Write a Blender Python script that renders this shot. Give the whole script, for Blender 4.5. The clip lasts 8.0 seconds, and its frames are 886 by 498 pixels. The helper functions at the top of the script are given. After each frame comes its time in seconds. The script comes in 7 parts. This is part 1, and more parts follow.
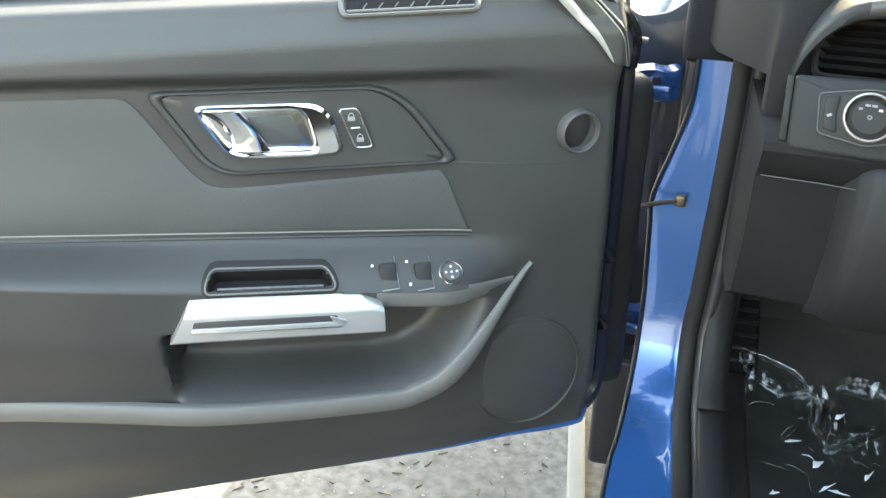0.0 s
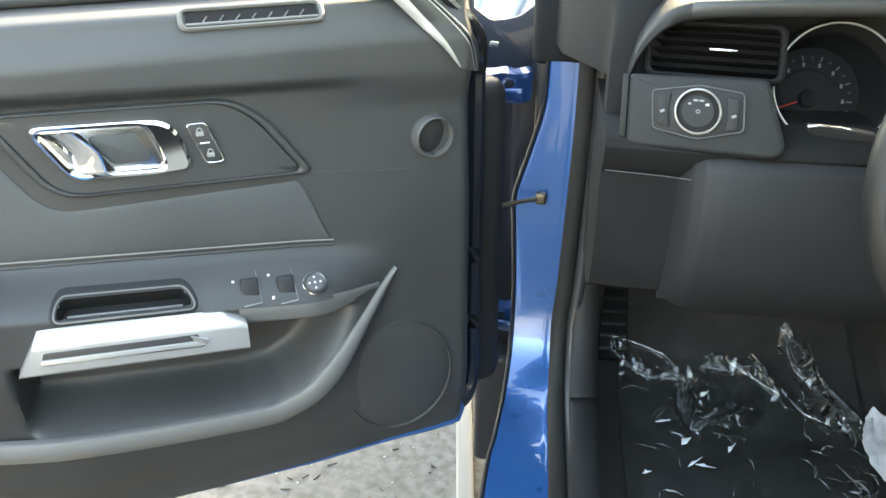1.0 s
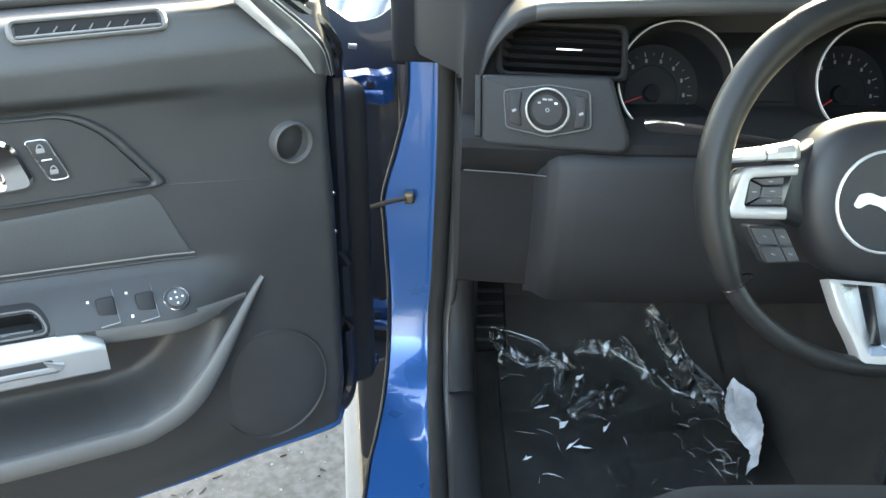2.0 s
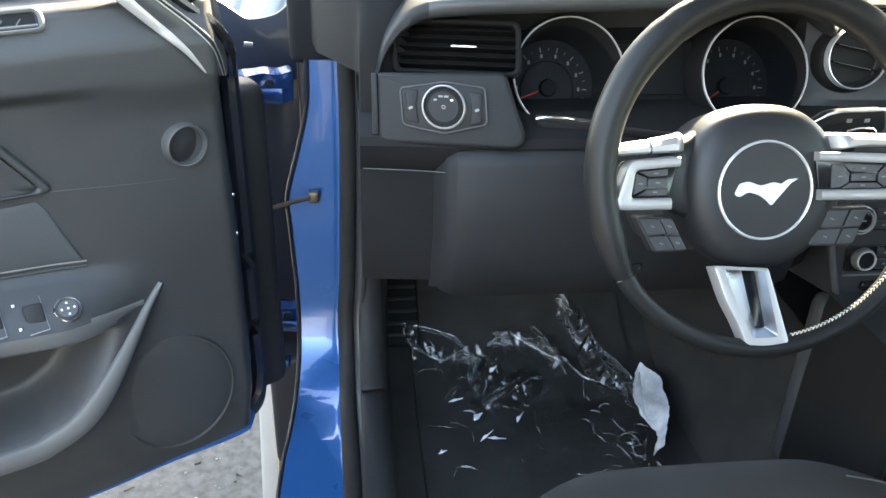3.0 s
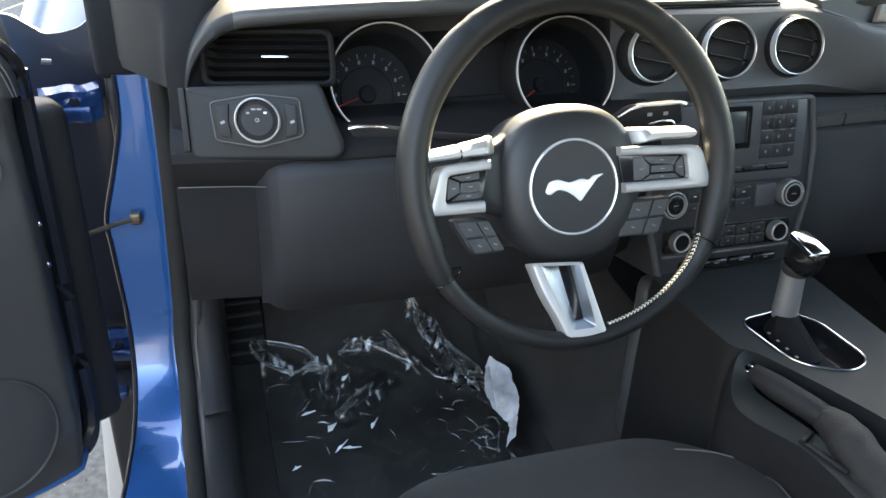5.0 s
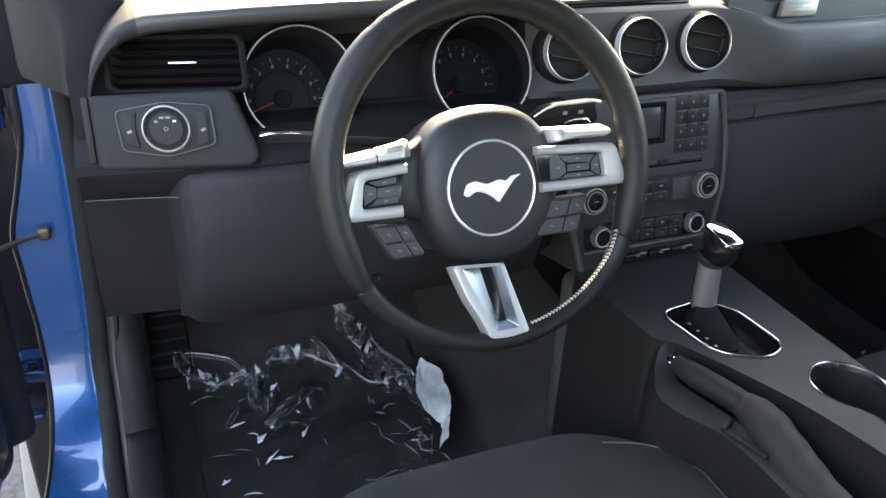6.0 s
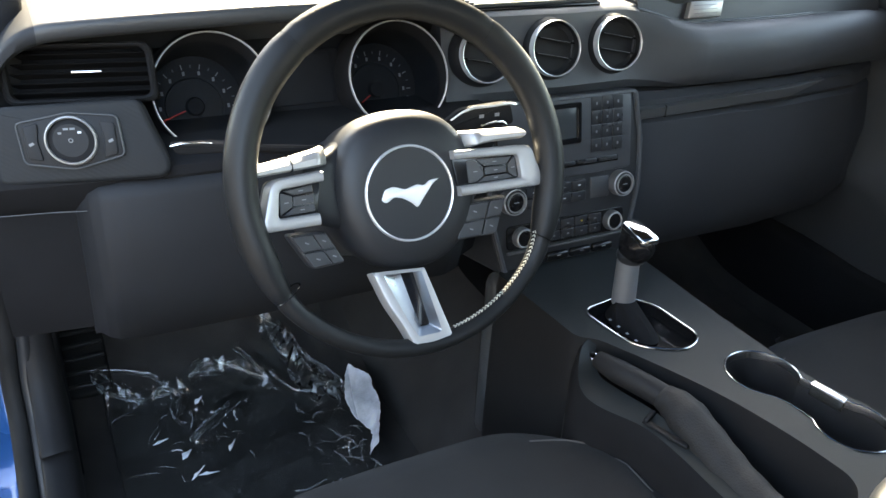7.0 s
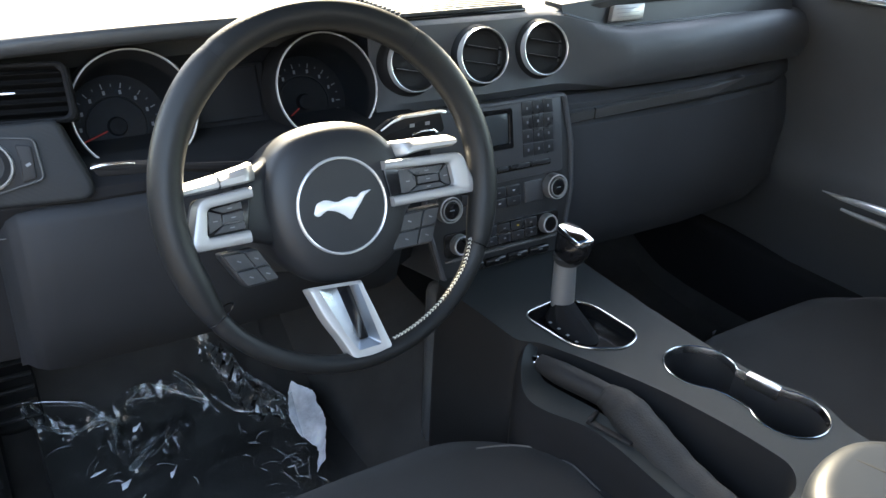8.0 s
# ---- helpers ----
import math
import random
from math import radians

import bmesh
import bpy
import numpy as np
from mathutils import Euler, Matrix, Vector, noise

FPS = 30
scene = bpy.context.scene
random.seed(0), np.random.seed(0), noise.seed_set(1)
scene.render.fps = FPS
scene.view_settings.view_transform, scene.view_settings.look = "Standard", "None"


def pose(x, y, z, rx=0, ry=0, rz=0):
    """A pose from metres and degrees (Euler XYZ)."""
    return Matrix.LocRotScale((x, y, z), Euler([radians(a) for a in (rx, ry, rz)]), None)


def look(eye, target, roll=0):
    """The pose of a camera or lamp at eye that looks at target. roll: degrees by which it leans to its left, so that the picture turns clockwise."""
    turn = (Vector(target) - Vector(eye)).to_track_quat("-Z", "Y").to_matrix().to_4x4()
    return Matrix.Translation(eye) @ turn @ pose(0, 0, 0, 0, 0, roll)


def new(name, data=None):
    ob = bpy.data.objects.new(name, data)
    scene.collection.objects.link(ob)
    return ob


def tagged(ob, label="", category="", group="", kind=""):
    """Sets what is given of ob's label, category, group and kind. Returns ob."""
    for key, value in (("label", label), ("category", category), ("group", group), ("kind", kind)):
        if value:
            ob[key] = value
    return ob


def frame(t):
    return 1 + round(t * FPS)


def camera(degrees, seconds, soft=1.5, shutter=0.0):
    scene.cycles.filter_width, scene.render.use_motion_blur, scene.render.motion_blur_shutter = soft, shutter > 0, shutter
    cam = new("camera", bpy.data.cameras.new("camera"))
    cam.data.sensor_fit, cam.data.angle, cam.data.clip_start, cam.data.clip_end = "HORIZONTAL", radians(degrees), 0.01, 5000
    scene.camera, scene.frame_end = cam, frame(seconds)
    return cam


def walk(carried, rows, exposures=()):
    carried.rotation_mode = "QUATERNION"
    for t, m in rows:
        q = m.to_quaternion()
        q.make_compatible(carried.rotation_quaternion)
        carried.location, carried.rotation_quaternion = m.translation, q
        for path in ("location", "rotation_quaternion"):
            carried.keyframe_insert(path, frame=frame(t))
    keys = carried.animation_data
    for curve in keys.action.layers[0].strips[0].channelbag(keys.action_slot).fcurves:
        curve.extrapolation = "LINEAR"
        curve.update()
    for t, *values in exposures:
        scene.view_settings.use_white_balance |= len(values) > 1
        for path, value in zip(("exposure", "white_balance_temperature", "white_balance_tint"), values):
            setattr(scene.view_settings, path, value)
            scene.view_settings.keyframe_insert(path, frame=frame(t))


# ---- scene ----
cam = camera(57.3, 8.0)
PATH = [
    (0, (-0.855, -0.678, 1.132), (-1.332, 1.031, 0.21), -0.3),
    (0.5, (-0.836, -0.678, 1.134), (-1.219, 1.069, 0.24), -0.9),
    (1, (-0.816, -0.675, 1.136), (-1.042, 1.091, 0.225), -0.1),
    (1.5, (-0.797, -0.672, 1.144), (-0.877, 1.101, 0.224), 0.3),
    (3, (-0.757, -0.671, 1.154), (-0.536, 1.082, 0.217), 1.5),
    (3.5, (-0.744, -0.67, 1.158), (-0.43, 1.07, 0.222), 1.7),
    (4, (-0.734, -0.671, 1.163), (-0.352, 1.056, 0.228), 1.5),
    (4.5, (-0.722, -0.669, 1.162), (-0.262, 1.039, 0.229), 1.8),
    (6, (-0.696, -0.661, 1.165), (-0.001, 0.968, 0.234), 2.4),
    (6.5, (-0.69, -0.66, 1.166), (0.081, 0.935, 0.239), 2.7),
    (7, (-0.686, -0.661, 1.168), (0.167, 0.897, 0.247), 3.1),
    (7.5, (-0.684, -0.661, 1.168), (0.232, 0.87, 0.264), 2.8),
    (8, (-0.678, -0.66, 1.167), (0.302, 0.836, 0.272), 2.4),
]
walk(cam, [(t, look(eye, target, roll)) for t, eye, target, roll in PATH],
     exposures=[(0.0, 4.80, 10500, 3), (0.6, 4.82, 11000, 5), (1.5, 4.78, 9800, 4), (3.0, 4.55, 9000, 8), (4.5, 4.34, 9000, 10), (6.0, 4.30, 9000, 11), (8.0, 4.10, 8200, 11)])

# ---- light ----
SUN_EL, SUN_AZ = 27.5, 21.0          # degrees above the horizon; from +y towards +x
world = bpy.data.worlds.new("sky")
scene.world = world
world.use_nodes = True
wn = world.node_tree
sky = wn.nodes.new("ShaderNodeTexSky")
sky.sky_type = "NISHITA"
sky.sun_disc = False
sky.sun_elevation = radians(SUN_EL)
sky.sun_rotation = radians(SUN_AZ)
wn.links.new(sky.outputs[0], wn.nodes["Background"].inputs[0])
wn.nodes["Background"].inputs[1].default_value = 0.15
sun = new("sun", bpy.data.lights.new("sun", "SUN"))
sun.data.energy = 3.2
sun.data.angle = radians(0.6)
sun.data.color = (1.0, 0.95, 0.87)
sd = Vector((math.cos(radians(SUN_EL)) * math.sin(radians(SUN_AZ)), math.cos(radians(SUN_EL)) * math.cos(radians(SUN_AZ)), math.sin(radians(SUN_EL))))
sun.matrix_basis = look(sd * 20, (0, 0, 0))


# ---- materials ----
def nodes_of(name):
    m = bpy.data.materials.new(name)
    m.use_nodes = True
    return m, m.node_tree.nodes, m.node_tree.links, m.node_tree.nodes["Principled BSDF"]


def surface(name, base, rough=0.5, metal=0.0, vary=0.25, scale=6.0, grain=600.0, bump=0.15, depth=0.0004, coat=0.0, tint=None, detail_rough=0.12, kind="noise", sheen=0.0, spec=0.5):
    """A surface with stains at one scale and grain at another."""
    m, n, l, p = nodes_of(name)
    co = n.new("ShaderNodeTexCoord")
    big = n.new("ShaderNodeTexNoise")
    big.inputs["Scale"].default_value = scale
    big.inputs["Detail"].default_value = 6
    l.new(co.outputs["Object"], big.inputs["Vector"])
    mix = n.new("ShaderNodeMix")
    mix.data_type = "RGBA"
    other = tint or tuple(c * (1 + vary * 2) for c in base)
    mix.inputs[6].default_value = (*[c * (1 - vary) for c in base], 1)
    mix.inputs[7].default_value = (*other, 1)
    l.new(big.outputs["Fac"], mix.inputs[0])
    l.new(mix.outputs[2], p.inputs["Base Color"])
    if kind == "voronoi":
        fine = n.new("ShaderNodeTexVoronoi")
        out = fine.outputs["Distance"]
    elif kind == "weave":
        fine = n.new("ShaderNodeTexWave")
        fine.bands_direction = "DIAGONAL"
        fine.inputs["Distortion"].default_value = 0.6
        out = fine.outputs["Fac"]
    else:
        fine = n.new("ShaderNodeTexNoise")
        fine.inputs["Detail"].default_value = 3
        out = fine.outputs["Fac"]
    fine.inputs["Scale"].default_value = grain
    l.new(co.outputs["Object"], fine.inputs["Vector"])
    b = n.new("ShaderNodeBump")
    b.inputs["Strength"].default_value = bump
    b.inputs["Distance"].default_value = depth if depth else 0.0004
    l.new(out, b.inputs["Height"])
    l.new(b.outputs[0], p.inputs["Normal"])
    rr = n.new("ShaderNodeMapRange")
    rr.inputs[3].default_value = max(0.02, rough - detail_rough)
    rr.inputs[4].default_value = min(1.0, rough + detail_rough)
    l.new(big.outputs["Fac"], rr.inputs[0])
    l.new(rr.outputs[0], p.inputs["Roughness"])
    p.inputs["Metallic"].default_value = metal
    p.inputs["Specular IOR Level"].default_value = spec
    p.inputs["Coat Weight"].default_value = coat
    p.inputs["Coat Roughness"].default_value = 0.04
    p.inputs["Sheen Weight"].default_value = sheen
    return m


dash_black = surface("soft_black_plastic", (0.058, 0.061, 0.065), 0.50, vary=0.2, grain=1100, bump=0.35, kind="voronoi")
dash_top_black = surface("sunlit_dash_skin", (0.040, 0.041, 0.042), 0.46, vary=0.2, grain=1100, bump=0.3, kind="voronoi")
# One lower dash plastic in two tones: shaded left, brighter on the glovebox.
lower_black_shade = surface("lower_dash_plastic_shade", (0.0175, 0.0187, 0.021), 0.62, spec=0.28, vary=0.2, scale=10, grain=1100, bump=0.3, kind="voronoi")
lower_black_lit = surface("lower_dash_plastic_lit", (0.036, 0.038, 0.042), 0.6, spec=0.3, vary=0.2, scale=10, grain=1100, bump=0.3, kind="voronoi")
trim_black = surface("hard_black_plastic", (0.030, 0.031, 0.033), 0.40, vary=0.25, grain=1500, bump=0.15)
gloss_black = surface("gloss_black_plastic", (0.010, 0.010, 0.011), 0.16, vary=0.2, grain=300, bump=0.03, detail_rough=0.06)
door_skin = surface("door_moulded_skin", (0.030, 0.0308, 0.0316), 0.46, spec=0.4, vary=0.18, grain=900, bump=0.35, kind="voronoi")
door_insert = surface("door_vinyl_insert", (0.045, 0.048, 0.050), 0.55, spec=0.4, vary=0.15, grain=700, bump=0.4, kind="voronoi")
ring_dark = surface("tweeter_ring_plastic", (0.06, 0.06, 0.06), 0.42, vary=0.12, grain=900, bump=0.15)
door_band_grey = surface("door_grey_band", (0.095, 0.095, 0.094), 0.5, vary=0.15, grain=900, bump=0.3)
leather = surface("black_leather", (0.0125, 0.0128, 0.013), 0.42, spec=0.27, vary=0.12, scale=5, grain=1300, bump=0.22, depth=0.0003, kind="voronoi", detail_rough=0.05)
hub_plastic = surface("airbag_cover_plastic", (0.019, 0.0195, 0.021), 0.46, spec=0.42, vary=0.1, scale=6, grain=1600, bump=0.15, depth=0.0002, kind="voronoi", detail_rough=0.05)
boot_leather = surface("soft_boot_leather", (0.013, 0.0125, 0.0125), 0.68, vary=0.3, scale=14, grain=420, bump=0.5, depth=0.0006, kind="voronoi")
satin_silver = surface("satin_silver_paint", (0.39, 0.38, 0.37), 0.37, metal=0.45, vary=0.08, scale=20, grain=1500, bump=0.05)
door_silver = surface("door_satin_silver", (0.36, 0.365, 0.37), 0.34, metal=0.6, vary=0.08, scale=20, grain=1500, bump=0.05)
slot_steel = surface("slot_steel", (0.34, 0.36, 0.38), 0.30, metal=1.0, vary=0.1, scale=30, grain=1500, bump=0.05)
chrome = surface("chrome", (0.82, 0.83, 0.85), 0.07, metal=1.0, vary=0.05, grain=200, bump=0.01, detail_rough=0.03)
dull_chrome = surface("dull_chrome", (0.6, 0.61, 0.62), 0.22, metal=1.0, vary=0.1, grain=200, bump=0.02, detail_rough=0.06)
blue_paint = surface("blue_car_paint", (0.004, 0.080, 0.26), 0.28, metal=0.35, vary=0.12, grain=2500, bump=0.02, coat=1.0, detail_rough=0.05)
# Body blue taken nearly to black, for the shade outside the pillar.
navy_shade = surface("shaded_blue_paint", (0.004, 0.006, 0.012), 0.55, metal=0.1, vary=0.3, grain=700, bump=0.1, coat=0.2)
rubber = surface("black_rubber_seal", (0.014, 0.014, 0.014), 0.66, spec=0.25, vary=0.35, scale=25, grain=900, bump=0.25)
carpet = surface("black_carpet", (0.046, 0.0435, 0.042), 0.95, vary=0.4, scale=12, grain=900, bump=1.0, depth=0.002, sheen=0.05, spec=0.15)
seat_cloth = surface("dark_seat_cloth", (0.026, 0.024, 0.023), 0.92, vary=0.25, scale=18, grain=1300, bump=0.7, depth=0.0008, sheen=0.08, spec=0.2)
seat_side = surface("seat_bolster_vinyl", (0.024, 0.024, 0.025), 0.6, vary=0.25, scale=18, grain=600, bump=0.4, kind="voronoi")
thread_grey = surface("grey_thread", (0.15, 0.145, 0.14), 0.8, vary=0.2, grain=2000, bump=0.3)
thread_pale = surface("pale_thread", (0.55, 0.53, 0.45), 0.7, vary=0.2, grain=2000, bump=0.3)
console_black = surface("console_top_plastic", (0.021, 0.0245, 0.025), 0.55, spec=0.24, vary=0.2, scale=12, grain=900, bump=0.3, kind="voronoi")
bay_black = surface("bay_black_plastic", (0.014, 0.014, 0.015), 0.58, spec=0.28, vary=0.2, scale=12, grain=900, bump=0.2)
lid_vinyl = surface("armrest_lid_vinyl", (0.0085, 0.0105, 0.0135), 0.43, spec=0.13, vary=0.15, scale=14, grain=1300, bump=0.06, kind="voronoi", detail_rough=0.05)
white_mark = surface("white_print", (0.7, 0.72, 0.74), 0.5, vary=0.08, grain=500, bump=0.02)
dim_mark = surface("dim_print", (0.09, 0.095, 0.10), 0.5, vary=0.08, grain=500, bump=0.02)
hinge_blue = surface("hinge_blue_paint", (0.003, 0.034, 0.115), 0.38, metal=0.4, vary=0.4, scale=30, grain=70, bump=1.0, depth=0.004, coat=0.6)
ring_grey = surface("dark_ring_plastic", (0.11, 0.11, 0.11), 0.3, vary=0.1, grain=900, bump=0.05)
grey_mark = surface("grey_print", (0.20, 0.205, 0.21), 0.5, vary=0.08, grain=500, bump=0.02)
red_needle = surface("red_needle", (0.55, 0.03, 0.02), 0.5, vary=0.05, grain=500, bump=0.02)
dial_black = surface("dial_face", (0.009, 0.0095, 0.011), 0.6, spec=0.2, vary=0.2, scale=30, grain=500, bump=0.05)
amber_mark = surface("amber_print", (0.55, 0.38, 0.05), 0.5, vary=0.08, grain=500, bump=0.02)
screen_mat = surface("grey_display", (0.05, 0.056, 0.06), 0.25, vary=0.12, scale=10, grain=300, bump=0.02, detail_rough=0.05)
paper_mat = surface("white_paper", (0.72, 0.74, 0.78), 0.7, vary=0.32, scale=55, grain=260, bump=0.5, depth=0.0008)
white_panel = surface("white_painted_panel", (0.60, 0.60, 0.64), 0.5, vary=0.06, scale=2, grain=60, bump=0.1)
zinc = surface("greasy_steel", (0.13, 0.10, 0.07), 0.45, metal=0.8, vary=0.4, scale=60, grain=900, bump=0.2)
badge_white = surface("pale_badge_metal", (0.85, 0.85, 0.84), 0.3, metal=0.3, vary=0.05, grain=600, bump=0.03)
carbon = surface("patterned_trim", (0.016, 0.017, 0.018), 0.55, spec=0.19, vary=0.2, grain=95, bump=0.2, depth=0.0004, kind="weave")


def film_material(milk, index, rough):
    m, n, l, p = nodes_of("clear_plastic_film")
    n.remove(p)
    out = n["Material Output"]
    tr = n.new("ShaderNodeBsdfTransparent")
    tr.inputs[0].default_value = (0.93, 0.95, 0.94, 1)
    gl = n.new("ShaderNodeBsdfGlossy")
    gl.inputs["Roughness"].default_value = rough
    co = n.new("ShaderNodeTexCoord")
    no = n.new("ShaderNodeTexNoise")
    no.inputs["Scale"].default_value = 60
    no.inputs["Detail"].default_value = 5
    l.new(co.outputs["Object"], no.inputs["Vector"])
    b = n.new("ShaderNodeBump")
    b.inputs["Strength"].default_value = 0.2
    b.inputs["Distance"].default_value = 0.0015
    l.new(no.outputs["Fac"], b.inputs["Height"])
    l.new(b.outputs[0], gl.inputs["Normal"])
    fr = n.new("ShaderNodeFresnel")
    fr.inputs[0].default_value = index
    l.new(b.outputs[0], fr.inputs["Normal"])
    mx = n.new("ShaderNodeMixShader")
    l.new(fr.outputs[0], mx.inputs[0])
    l.new(tr.outputs[0], mx.inputs[1])
    l.new(gl.outputs[0], mx.inputs[2])
    haze = n.new("ShaderNodeBsdfDiffuse")
    haze.inputs[0].default_value = (0.75, 0.78, 0.80, 1)
    m2 = n.new("ShaderNodeMixShader")
    m2.inputs[0].default_value = milk
    l.new(mx.outputs[0], m2.inputs[1])
    l.new(haze.outputs[0], m2.inputs[2])
    l.new(m2.outputs[0], out.inputs["Surface"])
    return m


film_mat = film_material(0.003, 1.2, 0.06)
edge_mat = film_material(0.016, 1.62, 0.06)
# Creases are milky white so that their glints sit in the colour.
crease_glint_mat = film_material(0.24, 2.0, 0.12)
bright_ring = surface("polished_ring", (0.86, 0.86, 0.85), 0.20, metal=0.55, vary=0.04, grain=900, bump=0.01, detail_rough=0.04)
radio_black = surface("radio_fascia_plastic", (0.062, 0.064, 0.069), 0.42, vary=0.12, scale=20, grain=1400, bump=0.1)
# Vent wells, slats and blades carry their shadow as near-black.
vent_shade = surface("vent_shadow_black", (0.005, 0.005, 0.0055), 0.8, spec=0.12, vary=0.2, scale=20, grain=1400, bump=0.2)
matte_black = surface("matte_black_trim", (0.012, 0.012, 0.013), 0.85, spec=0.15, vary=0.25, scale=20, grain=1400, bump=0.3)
key_black = surface("key_black_plastic", (0.026, 0.027, 0.030), 0.30, vary=0.15, scale=30, grain=1200, bump=0.05)
seat_thread = surface("brown_seat_thread", (0.11, 0.10, 0.095), 0.8, vary=0.2, grain=2000, bump=0.3)


def lens_material():
    m, n, l, p = nodes_of("clear_gauge_lens")
    n.remove(p)
    tr = n.new("ShaderNodeBsdfTransparent")
    tr.inputs[0].default_value = (0.8, 0.82, 0.84, 1)
    gl = n.new("ShaderNodeBsdfGlossy")
    gl.inputs["Roughness"].default_value = 0.08
    fr = n.new("ShaderNodeFresnel")
    fr.inputs[0].default_value = 1.22
    mx = n.new("ShaderNodeMixShader")
    l.new(fr.outputs[0], mx.inputs[0])
    l.new(tr.outputs[0], mx.inputs[1])
    l.new(gl.outputs[0], mx.inputs[2])
    l.new(mx.outputs[0], n["Material Output"].inputs["Surface"])
    return m


lens_mat = lens_material()


def glass_material():
    m, n, l, p = nodes_of("tinted_car_glass")
    n.remove(p)
    tr = n.new("ShaderNodeBsdfTransparent")
    tr.inputs[0].default_value = (0.84, 0.88, 0.86, 1)
    gl = n.new("ShaderNodeBsdfGlossy")
    gl.inputs["Roughness"].default_value = 0.01
    fr = n.new("ShaderNodeFresnel")
    fr.inputs[0].default_value = 1.45
    mx = n.new("ShaderNodeMixShader")
    l.new(fr.outputs[0], mx.inputs[0])
    l.new(tr.outputs[0], mx.inputs[1])
    l.new(gl.outputs[0], mx.inputs[2])
    l.new(mx.outputs[0], n["Material Output"].inputs["Surface"])
    return m


glass_mat = glass_material()


def ground_material():
    m, n, l, p = nodes_of("weathered_concrete")
    co = n.new("ShaderNodeTexCoord")
    a = n.new("ShaderNodeTexNoise")
    a.inputs["Scale"].default_value = 2.2
    a.inputs["Detail"].default_value = 9
    v = n.new("ShaderNodeTexVoronoi")
    v.inputs["Scale"].default_value = 130
    c = n.new("ShaderNodeTexNoise")
    c.inputs["Scale"].default_value = 45
    c.inputs["Detail"].default_value = 8
    for t in (a, v, c):
        l.new(co.outputs["Object"], t.inputs["Vector"])
    r1 = n.new("ShaderNodeValToRGB")
    r1.color_ramp.elements[0].position, r1.color_ramp.elements[0].color = 0.3, (0.092, 0.088, 0.082, 1)
    r1.color_ramp.elements[1].position, r1.color_ramp.elements[1].color = 0.7, (0.132, 0.127, 0.119, 1)
    l.new(a.outputs["Fac"], r1.inputs[0])
    r2 = n.new("ShaderNodeValToRGB")
    r2.color_ramp.elements[0].position, r2.color_ramp.elements[0].color = 0.32, (0.45, 0.43, 0.40, 1)
    r2.color_ramp.elements[1].position, r2.color_ramp.elements[1].color = 0.62, (1, 1, 1, 1)
    l.new(c.outputs["Fac"], r2.inputs[0])
    mx = n.new("ShaderNodeMix")
    mx.data_type, mx.blend_type = "RGBA", "MULTIPLY"
    mx.inputs[0].default_value = 0.85
    l.new(r1.outputs[0], mx.inputs[6])
    l.new(r2.outputs[0], mx.inputs[7])
    l.new(mx.outputs[2], p.inputs["Base Color"])
    p.inputs["Roughness"].default_value = 0.9
    b = n.new("ShaderNodeBump")
    b.inputs["Strength"].default_value = 0.6
    b.inputs["Distance"].default_value = 0.004
    l.new(c.outputs["Fac"], b.inputs["Height"])
    l.new(b.outputs[0], p.inputs["Normal"])
    return m


concrete = ground_material()
blocker_wall = surface("weathered_dark_plaster", (0.15, 0.158, 0.17), 0.9, vary=0.3, scale=2, grain=60, bump=0.4, depth=0.004)
pale_concrete = surface("smooth_concrete_edging", (0.15, 0.145, 0.138), 0.85, vary=0.12, scale=9, grain=150, bump=0.4, depth=0.002)
debris_mat = surface("leaf_litter", (0.07, 0.055, 0.04), 0.9, vary=0.5, scale=40, grain=300, bump=0.3)
pebble_mat = surface("pale_grit", (0.26, 0.25, 0.24), 0.8, vary=0.4, scale=40, grain=300, bump=0.3)


# ---- building helpers ----
def thing(name, at, label, category, group="", kind=""):
    ob = new(name)
    ob.empty_display_size = 0.02
    ob.location = at
    return tagged(ob, label, category, group, kind)


def base_of(ob):
    m = Matrix.Identity(4)
    while ob:
        m = Matrix.LocRotScale(ob.location, ob.rotation_euler, ob.scale) @ m
        ob = ob.parent
    return m


def part(name, bm, material, parent, label="", smooth=True, angle=35):
    """Links bm, whose vertices are in world metres, as one mesh under parent."""
    me = bpy.data.meshes.new(name)
    bmesh.ops.remove_doubles(bm, verts=bm.verts, dist=1e-6)
    bmesh.ops.recalc_face_normals(bm, faces=bm.faces)
    for f in bm.faces:
        f.smooth = smooth
    if smooth:
        lim = radians(angle)
        for e in bm.edges:
            if len(e.link_faces) == 2 and e.calc_face_angle(0) > lim:
                e.smooth = False
    if parent:
        bm.transform(base_of(parent).inverted())
    bm.to_mesh(me)
    bm.free()
    me.materials.append(material)
    ob = new(name, me)
    if parent:
        ob.parent = parent
    if label:
        tagged(ob, label)
    return ob


def frame_of(o, x, y, z):
    m = Matrix.Identity(4)
    for i, a in enumerate((x, y, z)):
        for j in range(3):
            m[j][i] = a[j]
    for j in range(3):
        m[j][3] = o[j]
    return m


def rounded(bm, size, r, m, seg=3):
    """A box with rounded edges, centred on m."""
    g = bmesh.ops.create_cube(bm, size=1.0)
    vs = g["verts"]
    bmesh.ops.scale(bm, vec=size, verts=vs)
    es = list({e for v in vs for e in v.link_edges})
    r = min(r, min(size) * 0.49)
    out = bmesh.ops.bevel(bm, geom=es, offset=r, segments=seg, profile=0.5, affect="EDGES", clamp_overlap=True)
    allv = {v for f in out["faces"] for v in f.verts} | {v for v in vs if v.is_valid}
    bmesh.ops.transform(bm, matrix=m, verts=list(allv))
    return bm


